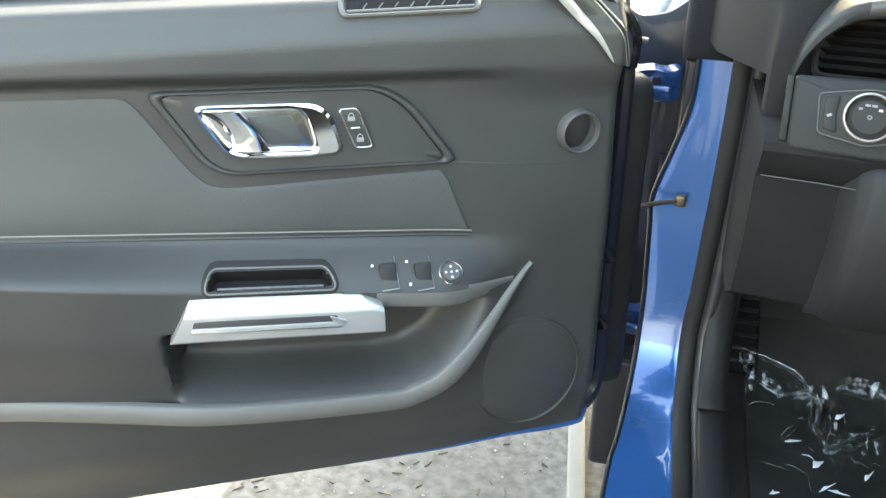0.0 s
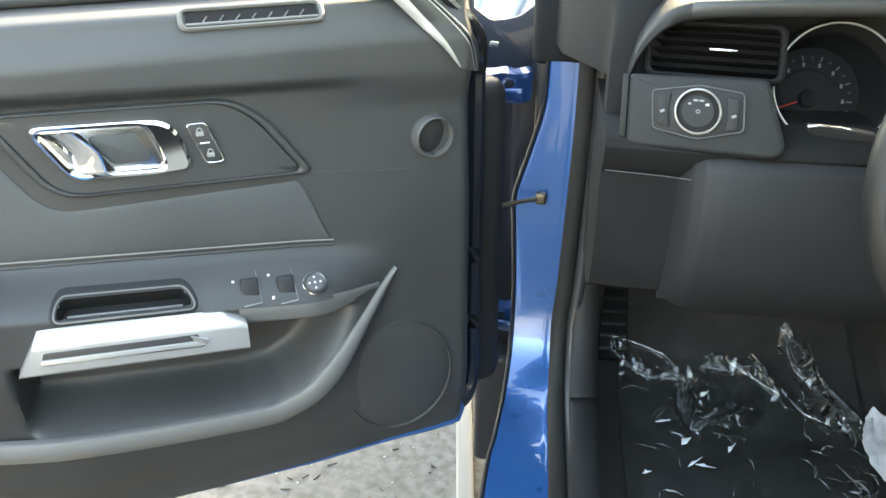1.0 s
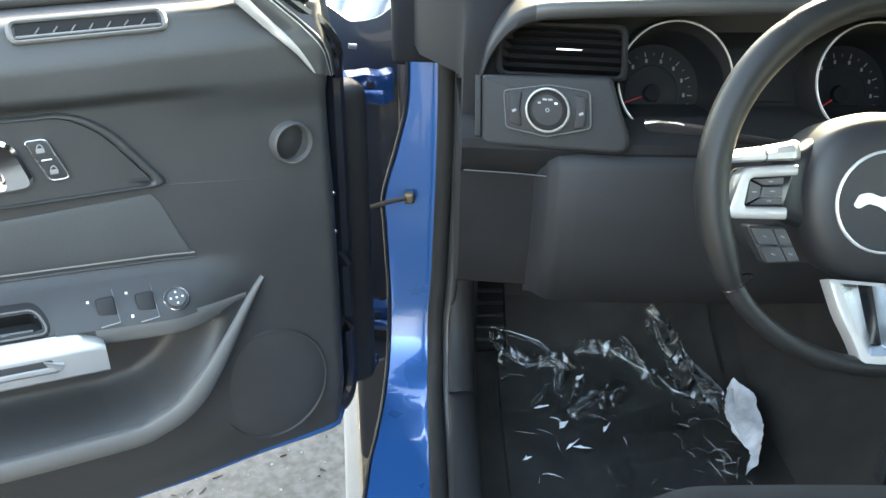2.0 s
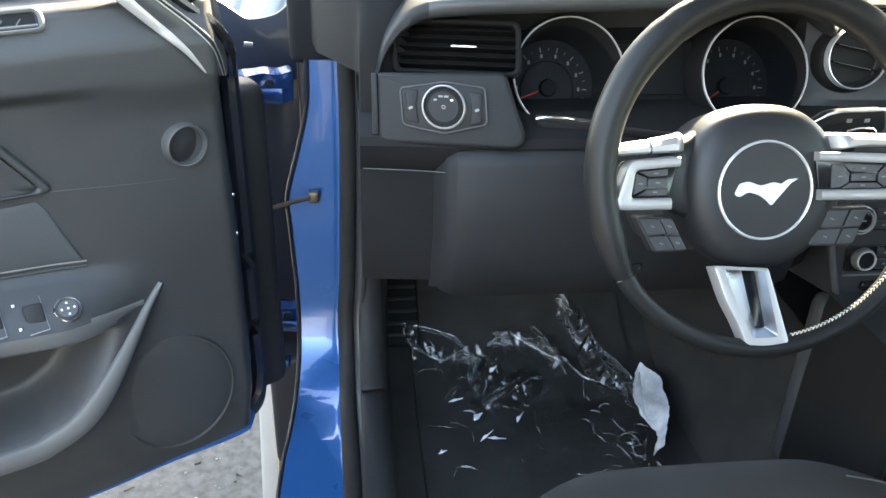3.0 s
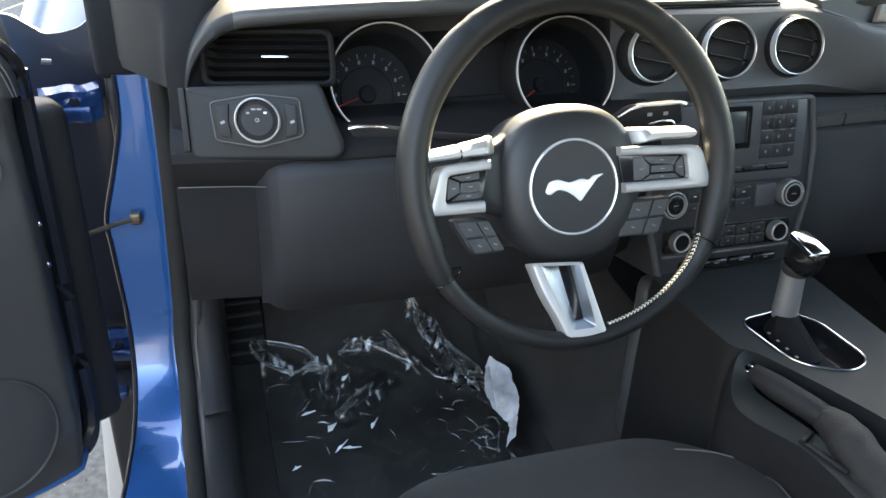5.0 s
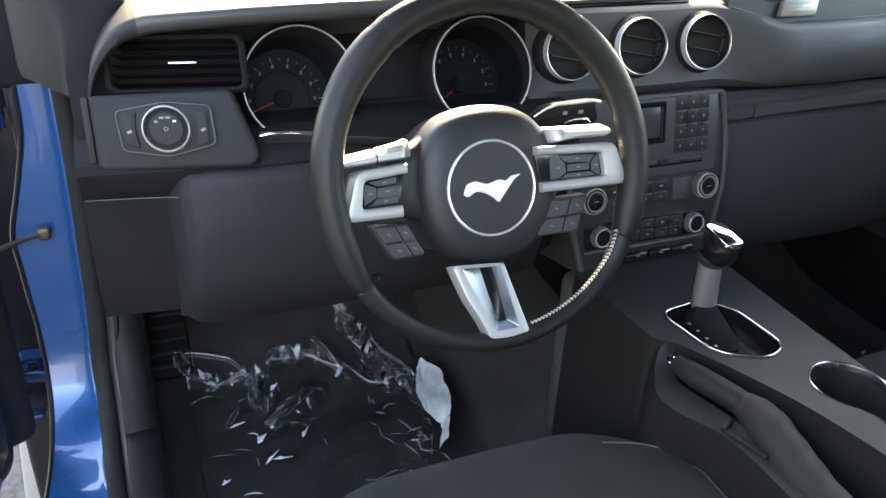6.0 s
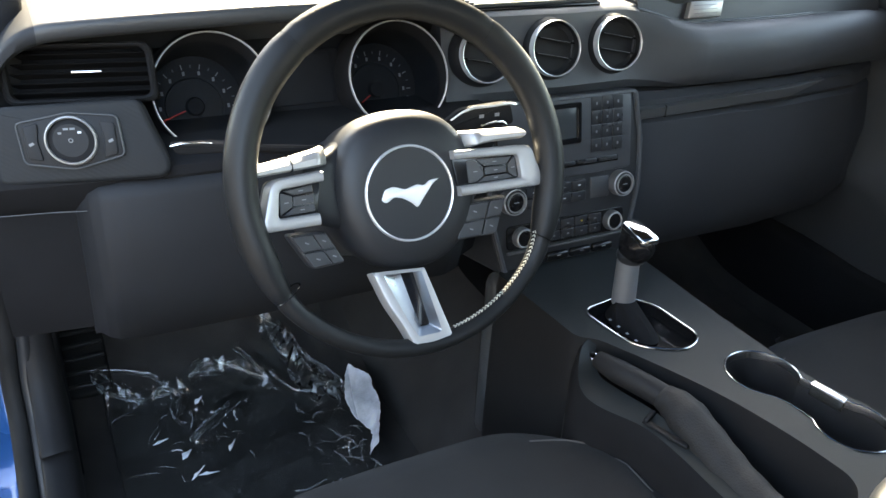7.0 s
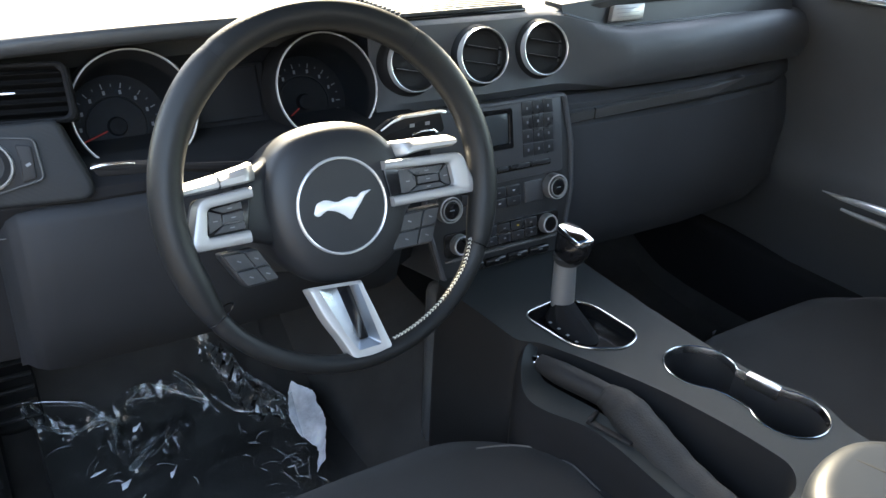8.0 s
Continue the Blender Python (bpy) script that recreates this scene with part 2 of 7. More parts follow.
def box(size, r, m, seg=3):
    return rounded(bmesh.new(), size, r, m, seg)


def smooth_loop(pts, r, seg=5):
    """The outline pts with its corners rounded by r (a number or one for each corner)."""
    out = []
    n = len(pts)
    for i in range(n):
        a, b, c = Vector(pts[i - 1]), Vector(pts[i]), Vector(pts[(i + 1) % n])
        ri = r[i] if isinstance(r, (list, tuple)) else r
        d1, d2 = (a - b), (c - b)
        k = min(ri, d1.length * 0.48, d2.length * 0.48)
        if k < 1e-5:
            out.append(tuple(b))
            continue
        p, q = b + d1.normalized() * k, b + d2.normalized() * k
        for j in range(seg + 1):
            t = j / seg
            out.append(tuple(p * (1 - t) ** 2 + b * 2 * t * (1 - t) + q * t * t))
    return out


def rounded_line(pts, r, seg=6):
    """The open line pts with its inner corners rounded."""
    out = [tuple(pts[0])]
    for i in range(1, len(pts) - 1):
        a, b, c = Vector(pts[i - 1]), Vector(pts[i]), Vector(pts[i + 1])
        p, q = b + (a - b).normalized() * r, b + (c - b).normalized() * r
        out += [tuple(p * (1 - t) ** 2 + b * 2 * t * (1 - t) + q * t * t) for t in [k / seg for k in range(seg + 1)]]
    return out + [tuple(pts[-1])]


def open_frame(outer, inner, m, z0, z1, bevel):
    """A three-sided frame between two open lines of the same count."""
    rings = []
    for o, i in zip(outer, inner):
        o, i = Vector(o), Vector(i)
        d = (i - o).normalized() * bevel
        rings.append([m @ Vector((*p, z)) for p, z in ((o, z0), (o, z1 - bevel), (o + d * 0.3, z1 - bevel * 0.3), (o + d, z1), (i - d, z1), (i - d * 0.3, z1 - bevel * 0.3), (i, z1 - bevel), (i, z0))])
    return skin(bmesh.new(), rings)


def shrink(loop, d):
    """Moves each point of a counter-clockwise outline inwards by d."""
    n = len(loop)
    out = []
    for i in range(n):
        a, b, c = Vector(loop[i - 1]), Vector(loop[i]), Vector(loop[(i + 1) % n])
        t = (c - a)
        if t.length < 1e-9:
            out.append(tuple(b))
            continue
        t.normalize()
        out.append((b.x - t.y * d, b.y + t.x * d))
    return out


def ccw(loop):
    s = sum(a[0] * b[1] - b[0] * a[1] for a, b in zip(loop, loop[1:] + loop[:1]))
    return loop if s > 0 else loop[::-1]


def skin(bm, rings, closed=True, cap=True):
    """Faces between rings of world points of the same count."""
    vr = [[bm.verts.new(p) for p in r] for r in rings]
    n = len(vr[0])
    for a, b in zip(vr, vr[1:]):
        for i in range(n if closed else n - 1):
            j = (i + 1) % n
            try:
                bm.faces.new((a[i], a[j], b[j], b[i]))
            except ValueError:
                pass
    if cap and closed:
        if cap != "end":
            bm.faces.new(vr[0][::-1])
        bm.faces.new(vr[-1])
    return bm


def plate(loop, m, z0, z1, bevel=0.001, steps=2):
    """A plate of that outline between heights z0 and z1 of m, rounded along its upper edge."""
    loop = ccw(list(loop))
    rings = [[m @ Vector((*p, z0)) for p in loop]]
    for i in range(steps + 1):
        a = i / steps * math.pi / 2
        lp = shrink(loop, bevel * (1 - math.cos(a)))
        rings.append([m @ Vector((*p, z1 - bevel + bevel * math.sin(a))) for p in lp])
    return skin(bmesh.new(), rings)


def ring_plate(outer, inner, m, z0, z1, bevel=0.001):
    """A flat frame between two outlines of the same count."""
    o, i = ccw(list(outer)), ccw(list(inner))
    bm = bmesh.new()
    rows = [(o, z0), (o, z1 - bevel), (shrink(o, bevel), z1), (shrink(i, -bevel), z1), (i, z1 - bevel), (i, z0)]
    rings = [[m @ Vector((*p, z)) for p in lp] for lp, z in rows]
    rings.append(rings[0])
    return skin(bm, rings, cap=False)


def lathe(profile, m, n=48):
    """Turns (radius, height) points about m's z axis."""
    rings = [[m @ Vector((max(r, 1e-5) * math.cos(2 * math.pi * i / n), max(r, 1e-5) * math.sin(2 * math.pi * i / n), h)) for i in range(n)] for r, h in profile]
    return skin(bmesh.new(), rings, cap=False)


def tube(pts, r, n=8, closed=False, flat=1.0, up=(0, 0, 1)):
    """A round bar along pts. r: a number, or one for each point."""
    pts = [Vector(p) for p in pts]
    rings = []
    k = len(pts)
    for i, p in enumerate(pts):
        a = pts[i - 1] if (i or closed) else p
        b = pts[(i + 1) % k] if (i < k - 1 or closed) else p
        t = (b - a).normalized()
        s = t.cross(Vector(up))
        if s.length < 1e-4:
            s = t.cross(Vector((1, 0, 0)))
        s.normalize()
        w = s.cross(t).normalized()
        ri = r[i] if isinstance(r, (list, tuple)) else r
        rings.append([p + s * ri * math.cos(2 * math.pi * j / n) + w * ri * flat * math.sin(2 * math.pi * j / n) for j in range(n)])
    if closed:
        rings.append(rings[0])
    return skin(bmesh.new(), rings, cap=not closed)


def curve_points(ctrl, n=24, closed=False):
    """A smooth line through ctrl."""
    c = [Vector(p) for p in ctrl]
    k = len(c)
    out = []
    spans = k if closed else k - 1
    for i in range(spans):
        p0 = c[i - 1] if (i or closed) else c[i]
        p1, p2 = c[i], c[(i + 1) % k]
        p3 = c[(i + 2) % k] if (i + 2 < k or closed) else p2
        for j in range(n):
            t = j / n
            out.append(0.5 * ((2 * p1) + (p2 - p0) * t + (2 * p0 - 5 * p1 + 4 * p2 - p3) * t * t + (3 * p1 - p0 - 3 * p2 + p3) * t ** 3))
    if not closed:
        out.append(c[-1])
    return out


def rect(x0, y0, x1, y1):
    return [(x0, y0), (x1, y0), (x1, y1), (x0, y1)]


def loft_x(stations, sub=4):
    """A body across the car from closed (y, z) profiles of the same count at rising x, blended smoothly."""
    rings = []
    for (xa, pa), (xb, pb) in zip(stations, stations[1:]):
        for j in range(sub):
            t = j / sub
            rings.append([Vector((xa + (xb - xa) * t, ya + (yb - ya) * t, za + (zb - za) * t)) for (ya, za), (yb, zb) in zip(pa, pb)])
    x, p = stations[-1]
    rings.append([Vector((x, y, z)) for y, z in p])
    return skin(bmesh.new(), rings)


TILT_W = radians(20)
WU, WV, WN = Vector((1, 0, 0)), Vector((0, math.sin(TILT_W), math.cos(TILT_W))), Vector((0, -math.cos(TILT_W), math.sin(TILT_W)))
FW = frame_of((-0.368, -0.0044, 0.868), WU, WV, WN)               # the steering wheel's middle
FG = frame_of((-0.370, 0.2720, 0.884), WU, WV, WN)                # between the two gauges
YS = radians(10)
FS = frame_of((-0.650, 0.2010, 0.868), (math.cos(YS), -math.sin(YS), 0), Vector((0, math.sin(TILT_W), math.cos(TILT_W))), Vector((-math.sin(YS), -math.cos(YS) * math.cos(TILT_W), math.sin(TILT_W))))
FK = frame_of((0.0, 0.2130, 0.647), WU, Vector((0, 0.196, 0.981)), Vector((0, -0.981, 0.196)))   # the centre stack's face
HINGE = Vector((-0.8465, 0.3035, 0.0))
ES = Vector((-0.8804, -0.4742, 0.0))
EN = Vector((0.4742, -0.8804, 0.0))
FD = frame_of(HINGE, -ES, (0, 0, 1), EN)                          # the open door: x towards the hinge, y up, z into the car


# ---- ground and distance ----
def build_ground():
    bm = bmesh.new()
    s = 400
    vs = [bm.verts.new(p) for p in ((-s, -s, 0), (s, -s, 0), (s, s, 0), (-s, s, 0))]
    bm.faces.new(vs)
    tagged(part("ground", bm, concrete, None, smooth=False), "weathered grey concrete driveway with grit and dry litter", "ground", kind="structure")
    tagged(part("ground_edging", box((0.034, 2.0, 0.03), 0.006, pose(-0.936, 0.6, 0.008, 0, 0, 6.5)), pale_concrete, None), "pale smooth concrete strip beside the car", "edging", kind="structure")
    rnd = random.Random(4)
    litter, grit = bmesh.new(), bmesh.new()
    for i in range(700):
        x, y = rnd.uniform(-2.0, -0.98), rnd.uniform(0.2, 1.3)
        a = rnd.uniform(0, 6.28)
        if i % 3 == 0:
            l, w = rnd.uniform(0.006, 0.03), rnd.uniform(0.0015, 0.005)
            rounded(litter, (l, w, 0.003), 0.001, pose(x, y, 0.002, rnd.uniform(-20, 20), rnd.uniform(-15, 15), math.degrees(a)), 1)
        else:
            w = rnd.uniform(0.002, 0.006)
            rounded(grit, (w, w * rnd.uniform(0.6, 1), w * 0.7), w * 0.3, pose(x, y, w * 0.3, 0, 0, math.degrees(a)), 1)
    tagged(part("leaf_litter", litter, debris_mat, None), "dry leaf bits and twigs scattered on concrete", "litter", kind="stuff")
    tagged(part("grit", grit, pebble_mat, None), "pale grit scattered on concrete", "grit", kind="stuff")
    # the pale boarding ahead of the car
    fence = thing("board_fence", (-0.9, 5.6, 0), "white painted upright board fence in sunlight", "fence", kind="")
    for i in range(34):
        part("board", box((0.185, 0.03, 0.9), 0.006, pose(-4.4 + i * 0.2, 5.6 + (i % 2) * 0.02, 0.45), 2), white_panel, fence)
    tyre = thing("tyre", (-3.2, 5.2, 0.0), "black rubber tyre lying flat on the concrete", "tyre")
    part("tread", lathe([(0.17, 0.02), (0.24, 0.0), (0.31, 0.02), (0.325, 0.06), (0.325, 0.14), (0.31, 0.18), (0.24, 0.2), (0.17, 0.18), (0.17, 0.02)], pose(-3.2, 5.2, 0.001), 40), rubber, tyre)


build_ground()


# plain unseen walls that close the yard behind and beside the open door
def build_blocker_walls():
    # Added to block fill light from the low sky.
    for nm, size, at in (("blocker_west", (0.2, 8.6, 2.5), (-3.9, -3.3, 1.25)), ("blocker_south", (9.0, 0.2, 2.5), (0.7, -6.4, 1.25))):
        tagged(part(nm, box(size, 0.02, pose(*at)), blocker_wall, None), "plain dark plastered wall added out of view to block sky light", "wall", kind="structure")


build_blocker_walls()


# ---- the car's shell ----
def build_shell():
    shell = thing("car_shell", (-0.8, 0.3, 0.0), "blue painted car body with an open driver door", "car body", kind="structure")
    # hinge pillar, which sweeps down into the sill
    path = [(0.455, 0.855, -0.812, -0.774), (0.455, 0.79, -0.815, -0.774), (0.455, 0.72, -0.832, -0.775), (0.455, 0.65, -0.851, -0.777), (0.453, 0.60, -0.850, -0.779), (0.449, 0.50, -0.846, -0.783), (0.440, 0.435, -0.846, -0.788),
            (0.410, 0.382, -0.848, -0.788), (0.35, 0.350, -0.853, -0.788), (0.27, 0.343, -0.860, -0.786), (0.18, 0.337, -0.868, -0.784), (-0.2, 0.335, -0.875, -0.78), (-1.1, 0.335, -0.875, -0.78)]
    cl = curve_points([(y, z, a) for y, z, a, b in path], 6)
    cr = curve_points([(y, z, b) for y, z, a, b in path], 6)
    rings = []
    for i, (a, b) in enumerate(zip(cl, cr)):
        y, z, xa, xb = a.x, a.y, a.z, b.z
        j, k = max(i - 1, 0), min(i + 1, len(cl) - 1)
        t = Vector((cl[k].x - cl[j].x, cl[k].y - cl[j].y)).normalized()
        out = Vector((abs(t.y), -abs(t.x)))             # away from the painted face
        pr = [(xa + 0.030, 0.16), (xa + 0.012, 0.03), (xa + 0.0020, 0.003), (xa + 0.0035, 0.0), (xb - 0.008, 0.0), (xb - 0.002, -0.003), (xb + 0.004, -0.004), (xb + 0.01, 0.16)]
        rings.append([Vector((x, y + out.x * d, z + out.y * d)) for x, d in pr])
    part("hinge_pillar", skin(bmesh.new(), rings), blue_paint, shell, "glossy blue painted pillar running into the sill")
    # Added dark strip that covers the bright reflection along the pillar's edge.
    edge = []
    for i, a in enumerate(cl):
        j, k = max(i - 1, 0), min(i + 1, len(cl) - 1)
        t = Vector((cl[k].x - cl[j].x, cl[k].y - cl[j].y)).normalized()
        edge.append(Vector((a.z - 0.001, a.x + abs(t.y) * 0.004, a.y - abs(t.x) * 0.004)))
    part("pillar_edge_cover", tube(edge, 0.0034, 8), navy_shade, shell, "dark strip added over the pillar edge to hide its bright reflection")
    # rubber seal along the opening and the inner sill trim
    seal = [Vector((b.z + 0.016, b.x - 0.012, b.y + 0.012)) for b in cr]
    seal[0:0] = [Vector((-0.755, 0.445, 1.0))]
    part("door_seal", tube(seal, 0.013, 14, up=(1, 0, 0)), rubber, shell, "black rubber door seal")
    seal2 = [p + Vector((0.021, -0.006, 0.002)) for p in seal]
    part("seal_lip", tube(seal2, 0.009, 12, up=(1, 0, 0)), trim_black, shell)
    kick = [(0.44, 0.95), (0.44, 0.60), (0.43, 0.50), (0.40, 0.43), (0.33, 0.385), (0.2, 0.37), (-1.1, 0.37)]
    ck = curve_points([(0, y, z) for y, z in kick], 6)
    rings = [[Vector((-0.752, p.y, p.z)), Vector((-0.748, p.y - 0.004, p.z + 0.004)), Vector((-0.722, p.y + 0.002, p.z + 0.002)), Vector((-0.710, p.y + 0.012, p.z - 0.008)), Vector((-0.705, p.y + 0.05, p.z - 0.05)), Vector((-0.752, p.y + 0.05, p.z - 0.05))] for p in ck]
    part("sill_trim", skin(bmesh.new(), rings), bay_black, shell, "black plastic sill trim", angle=70)
    part("kick_panel", box((0.02, 0.60, 0.75), 0.008, pose(-0.714, 0.745, 0.555)), matte_black, shell, "black kick panel")
    # outside the pillar: hinge well with shade in its navy, front wing's back edge
    part("hinge_well", box((0.160, 0.03, 0.56), 0.01, pose(-0.870, 0.575, 0.58)), navy_shade, shell, "blue hinge well, shade put into near-black")
    part("well_side", box((0.02, 0.12, 0.40), 0.004, pose(-0.838, 0.525, 0.48)), navy_shade, shell)
    part("well_side", box((0.02, 0.10, 0.22), 0.004, pose(-0.818, 0.535, 0.785)), navy_shade, shell)
    part("wing_edge", box((0.022, 0.82, 0.46), 0.008, pose(-0.945, 0.99, 0.51)), blue_paint, shell, "low rear corner of the blue front wing")
    part("front_wing", box((0.022, 0.90, 0.64), 0.008, pose(-0.945, 1.85, 0.60)), blue_paint, shell, "blue front wing")
    # pale folded liner standing behind the notch
    sec = curve_points([(-0.955, 0.88, 0), (-0.966, 0.84, 0), (-0.971, 0.812, 0), (-0.966, 0.795, 0), (-0.955, 0.788, 0), (-0.944, 0.790, 0), (-0.936, 0.799, 0), (-0.927, 0.787, 0), (-0.90, 0.782, 0), (-0.872, 0.783, 0), (-0.862, 0.790, 0), (-0.850, 0.786, 0), (-0.80, 0.80, 0)], 4)
    rows = [[Vector((p.x + 0.45 * (z - 0.86), p.y + 0.003 * math.sin(40 * z + 30 * p.x), z)) for p in sec] + [Vector((p.x + 0.45 * (z - 0.86) + 0.003, p.y + 0.007, z)) for p in reversed(sec)] for z in np.linspace(0.62, 0.98, 10)]
    part("wing_liner", skin(bmesh.new(), rows), white_panel, shell, "pale grey folded liner behind the wing bracket", angle=60)
    part("rocker", box((0.075, 0.9, 0.24), 0.012, pose(-0.873, 0.955, 0.20)), navy_shade, shell, "dark blue rocker beneath the wing")
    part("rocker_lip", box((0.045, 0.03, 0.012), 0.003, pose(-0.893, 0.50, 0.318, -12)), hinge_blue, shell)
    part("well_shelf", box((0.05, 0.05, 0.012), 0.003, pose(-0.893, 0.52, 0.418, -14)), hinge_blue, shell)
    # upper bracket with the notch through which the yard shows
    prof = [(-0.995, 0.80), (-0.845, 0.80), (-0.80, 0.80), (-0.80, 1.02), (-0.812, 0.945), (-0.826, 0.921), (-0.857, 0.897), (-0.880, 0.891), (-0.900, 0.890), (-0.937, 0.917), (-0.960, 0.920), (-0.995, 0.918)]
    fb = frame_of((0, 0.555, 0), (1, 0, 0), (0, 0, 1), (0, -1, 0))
    part("wing_bracket", plate(smooth_loop(prof, 0.008), fb, -0.004, 0.004, 0.0015), navy_shade, shell, "dark blue inner wing bracket")
    part("wing_brace", box((0.09, 0.10, 0.012), 0.004, pose(-0.885, 0.53, 0.80, -18, 6, 0)), hinge_blue, shell)
    # A-pillar foot, roof, firewall, floor, far side: these close the cabin
    part("pillar_trim", tube(curve_points([(-0.760, 0.47, 0.88), (-0.745, 0.42, 0.97), (-0.715, 0.34, 1.07), (-0.655, 0.20, 1.22), (-0.590, 0.06, 1.335)], 6), [0.028 + 0.012 * min(1, i / 10) for i in range(25)], 12), matte_black, shell, "black windscreen pillar trim")
    rings = []
    for y, xr, h in ((0.272, -0.712, 0.925), (0.280, -0.700, 0.948), (0.290, -0.690, 0.966), (0.302, -0.680, 0.984), (0.318, -0.672, 1.000), (0.40, -0.670, 1.045), (0.55, -0.672, 1.09), (0.75, -0.66, 1.16)):
        zb = 0.66 if y < 0.3 else 0.88
        xl = -0.742 - 0.075 * min(1.0, max(0.0, (y - 0.30) / 0.14))
        rings.append([Vector((xr + 0.002, y, 0.90)), Vector((xr, y, h - 0.012)), Vector((xr - 0.006, y, h - 0.003)), Vector((xr - 0.012, y, h)), Vector((xl + 0.012, y, h)), Vector((xl + 0.005, y, h - 0.006)), Vector((xl, y, h - 0.02)), Vector((xl, y, zb)), Vector((xr, y + 0.004, zb))])
    part("pillar_base", skin(bmesh.new(), rings), matte_black, shell, "black windscreen pillar foot", angle=60)
    part("pillar_cap", box((0.075, 0.06, 0.16), 0.012, pose(-0.798, 0.487, 0.928, 0, 0, 0)), matte_black, shell, "black cap above the painted pillar")
    part("right_pillar", tube([(0.77, 0.47, 0.88), (0.72, 0.34, 1.07), (0.655, 0.20, 1.22), (0.59, 0.06, 1.335)], 0.036, 12), dash_black, shell)
    part("roof_panel", box((1.16, 1.5, 0.05), 0.02, pose(0, -0.62, 1.34)), blue_paint, shell)
    part("windscreen_header", box((1.16, 0.31, 0.035), 0.012, pose(0, 0.262, 1.305, -12)), matte_black, shell, "dark windscreen header")
    ws = skin(bmesh.new(), [[Vector((x * 0.70, 0.96 - 0.06 * x * x, 0.975)) for x in np.linspace(-1, 1, 15)], [Vector((x * 0.64, 0.69 - 0.05 * x * x, 1.13)) for x in np.linspace(-1, 1, 15)], [Vector((x * 0.57, 0.41, 1.275)) for x in np.linspace(-1, 1, 15)]], closed=False)
    part("windscreen", ws, glass_mat, shell, "tinted windscreen")
    part("side_glass", skin(bmesh.new(), [[Vector((0.745, 0.42, 0.985)), Vector((0.745, -1.2, 0.985))], [Vector((0.58, 0.02, 1.33)), Vector((0.58, -1.2, 1.33))]], closed=False), glass_mat, shell, "tinted side window")
    part("quarter_panel", box((0.05, 0.5, 0.9), 0.02, pose(-0.80, -1.30, 0.80)), blue_paint, shell)
    part("firewall", box((1.50, 0.03, 0.75), 0.01, pose(0, 1.0, 0.60)), trim_black, shell)
    part("bonnet", box((1.6, 1.3, 0.04), 0.015, pose(0, 1.62, 0.90, -3)), blue_paint, shell)
    part("far_wing", box((0.14, 0.9, 0.78), 0.03, pose(0.85, 0.90, 0.56)), blue_paint, shell)
    part("far_sill", box((0.06, 2.0, 0.30), 0.02, pose(0.75, -0.1, 0.28)), matte_black, shell)
    part("under_tray", box((1.5, 2.2, 0.02), 0.005, pose(0, -0.1, 0.17)), trim_black, shell)
    part("rear_bulkhead", box((1.4, 0.04, 0.9), 0.02, pose(0, -1.25, 0.75)), trim_black, shell)


build_shell()


def build_floor():
    # floor with its toe slope, tunnel side and sill side
    prof = [(-1.2, 0.205), (0.2, 0.205), (0.46, 0.212), (0.56, 0.235), (0.66, 0.29), (0.78, 0.38), (0.92, 0.52), (0.98, 0.60)]
    c = curve_points([(0, y, z) for y, z in prof], 6)
    rings = []
    for p in c:
        w = []
        for i in range(41):
            x = -0.74 + 1.48 * i / 40
            dz = 0.10 * max(0.0, (abs(x) - 0.68) / 0.06) ** 2 + 0.004 * noise.noise(Vector((x * 9, p.y * 9, 0))) + 0.2 * max(0.0, 1 - abs(x) / 0.17) ** 0.5
            w.append(Vector((x, p.y, p.z + dz)))
        rings.append(w)
    bm = skin(bmesh.new(), rings, closed=False)
    tagged(part("floor", bm, carpet, None), "black carpeted footwell floor rising to the toe board", "floor", kind="structure")


build_floor()


# ---- driver door ----
def lerp(s, pts):
    return np.interp(s, [p[0] for p in pts], [p[1] for p in pts])


def step(x, a, b):
    t = np.clip((x - a) / (b - a), 0, 1)
    return t * t * (3 - 2 * t)


RIDGE = [(0.0, 0.880), (0.33, 0.889), (0.73, 0.906), (1.25, 0.925)]
STITCH = [(0.0, 0.684), (0.245, 0.701), (0.764, 0.750), (1.25, 0.793)]
SHELF_OUT = [(0.0, 0.62), (0.20, 0.640), (0.39, 0.664), (0.58, 0.690), (0.75, 0.722), (1.25, 0.78)]
BAND = [(0.130, 0.700), (0.172, 0.655), (0.226, 0.592), (0.282, 0.534), (0.324, 0.512), (0.375, 0.506), (0.557, 0.521), (0.794, 0.561), (1.25, 0.635)]
DOOR_BOT = [(0.0, 0.395), (0.05, 0.375), (0.12, 0.369), (0.43, 0.362), (0.73, 0.365), (1.25, 0.37)]


def band_distance(s, z):
    best = np.full(np.shape(s), 9.0)
    side = np.zeros(np.shape(s))
    for (a, b), (c, d) in zip(BAND, BAND[1:]):
        dx, dz = c - a, d - b
        t = np.clip(((s - a) * dx + (z - b) * dz) / (dx * dx + dz * dz), 0, 1)
        ds, dd = s - (a + t * dx), z - (b + t * dz)
        r = np.hypot(ds, dd)
        sg = np.sign(dx * dd - dz * ds)
        side = np.where(r < best, sg, side)
        best = np.minimum(best, r)
    return best * side            # positive above, towards the pocket


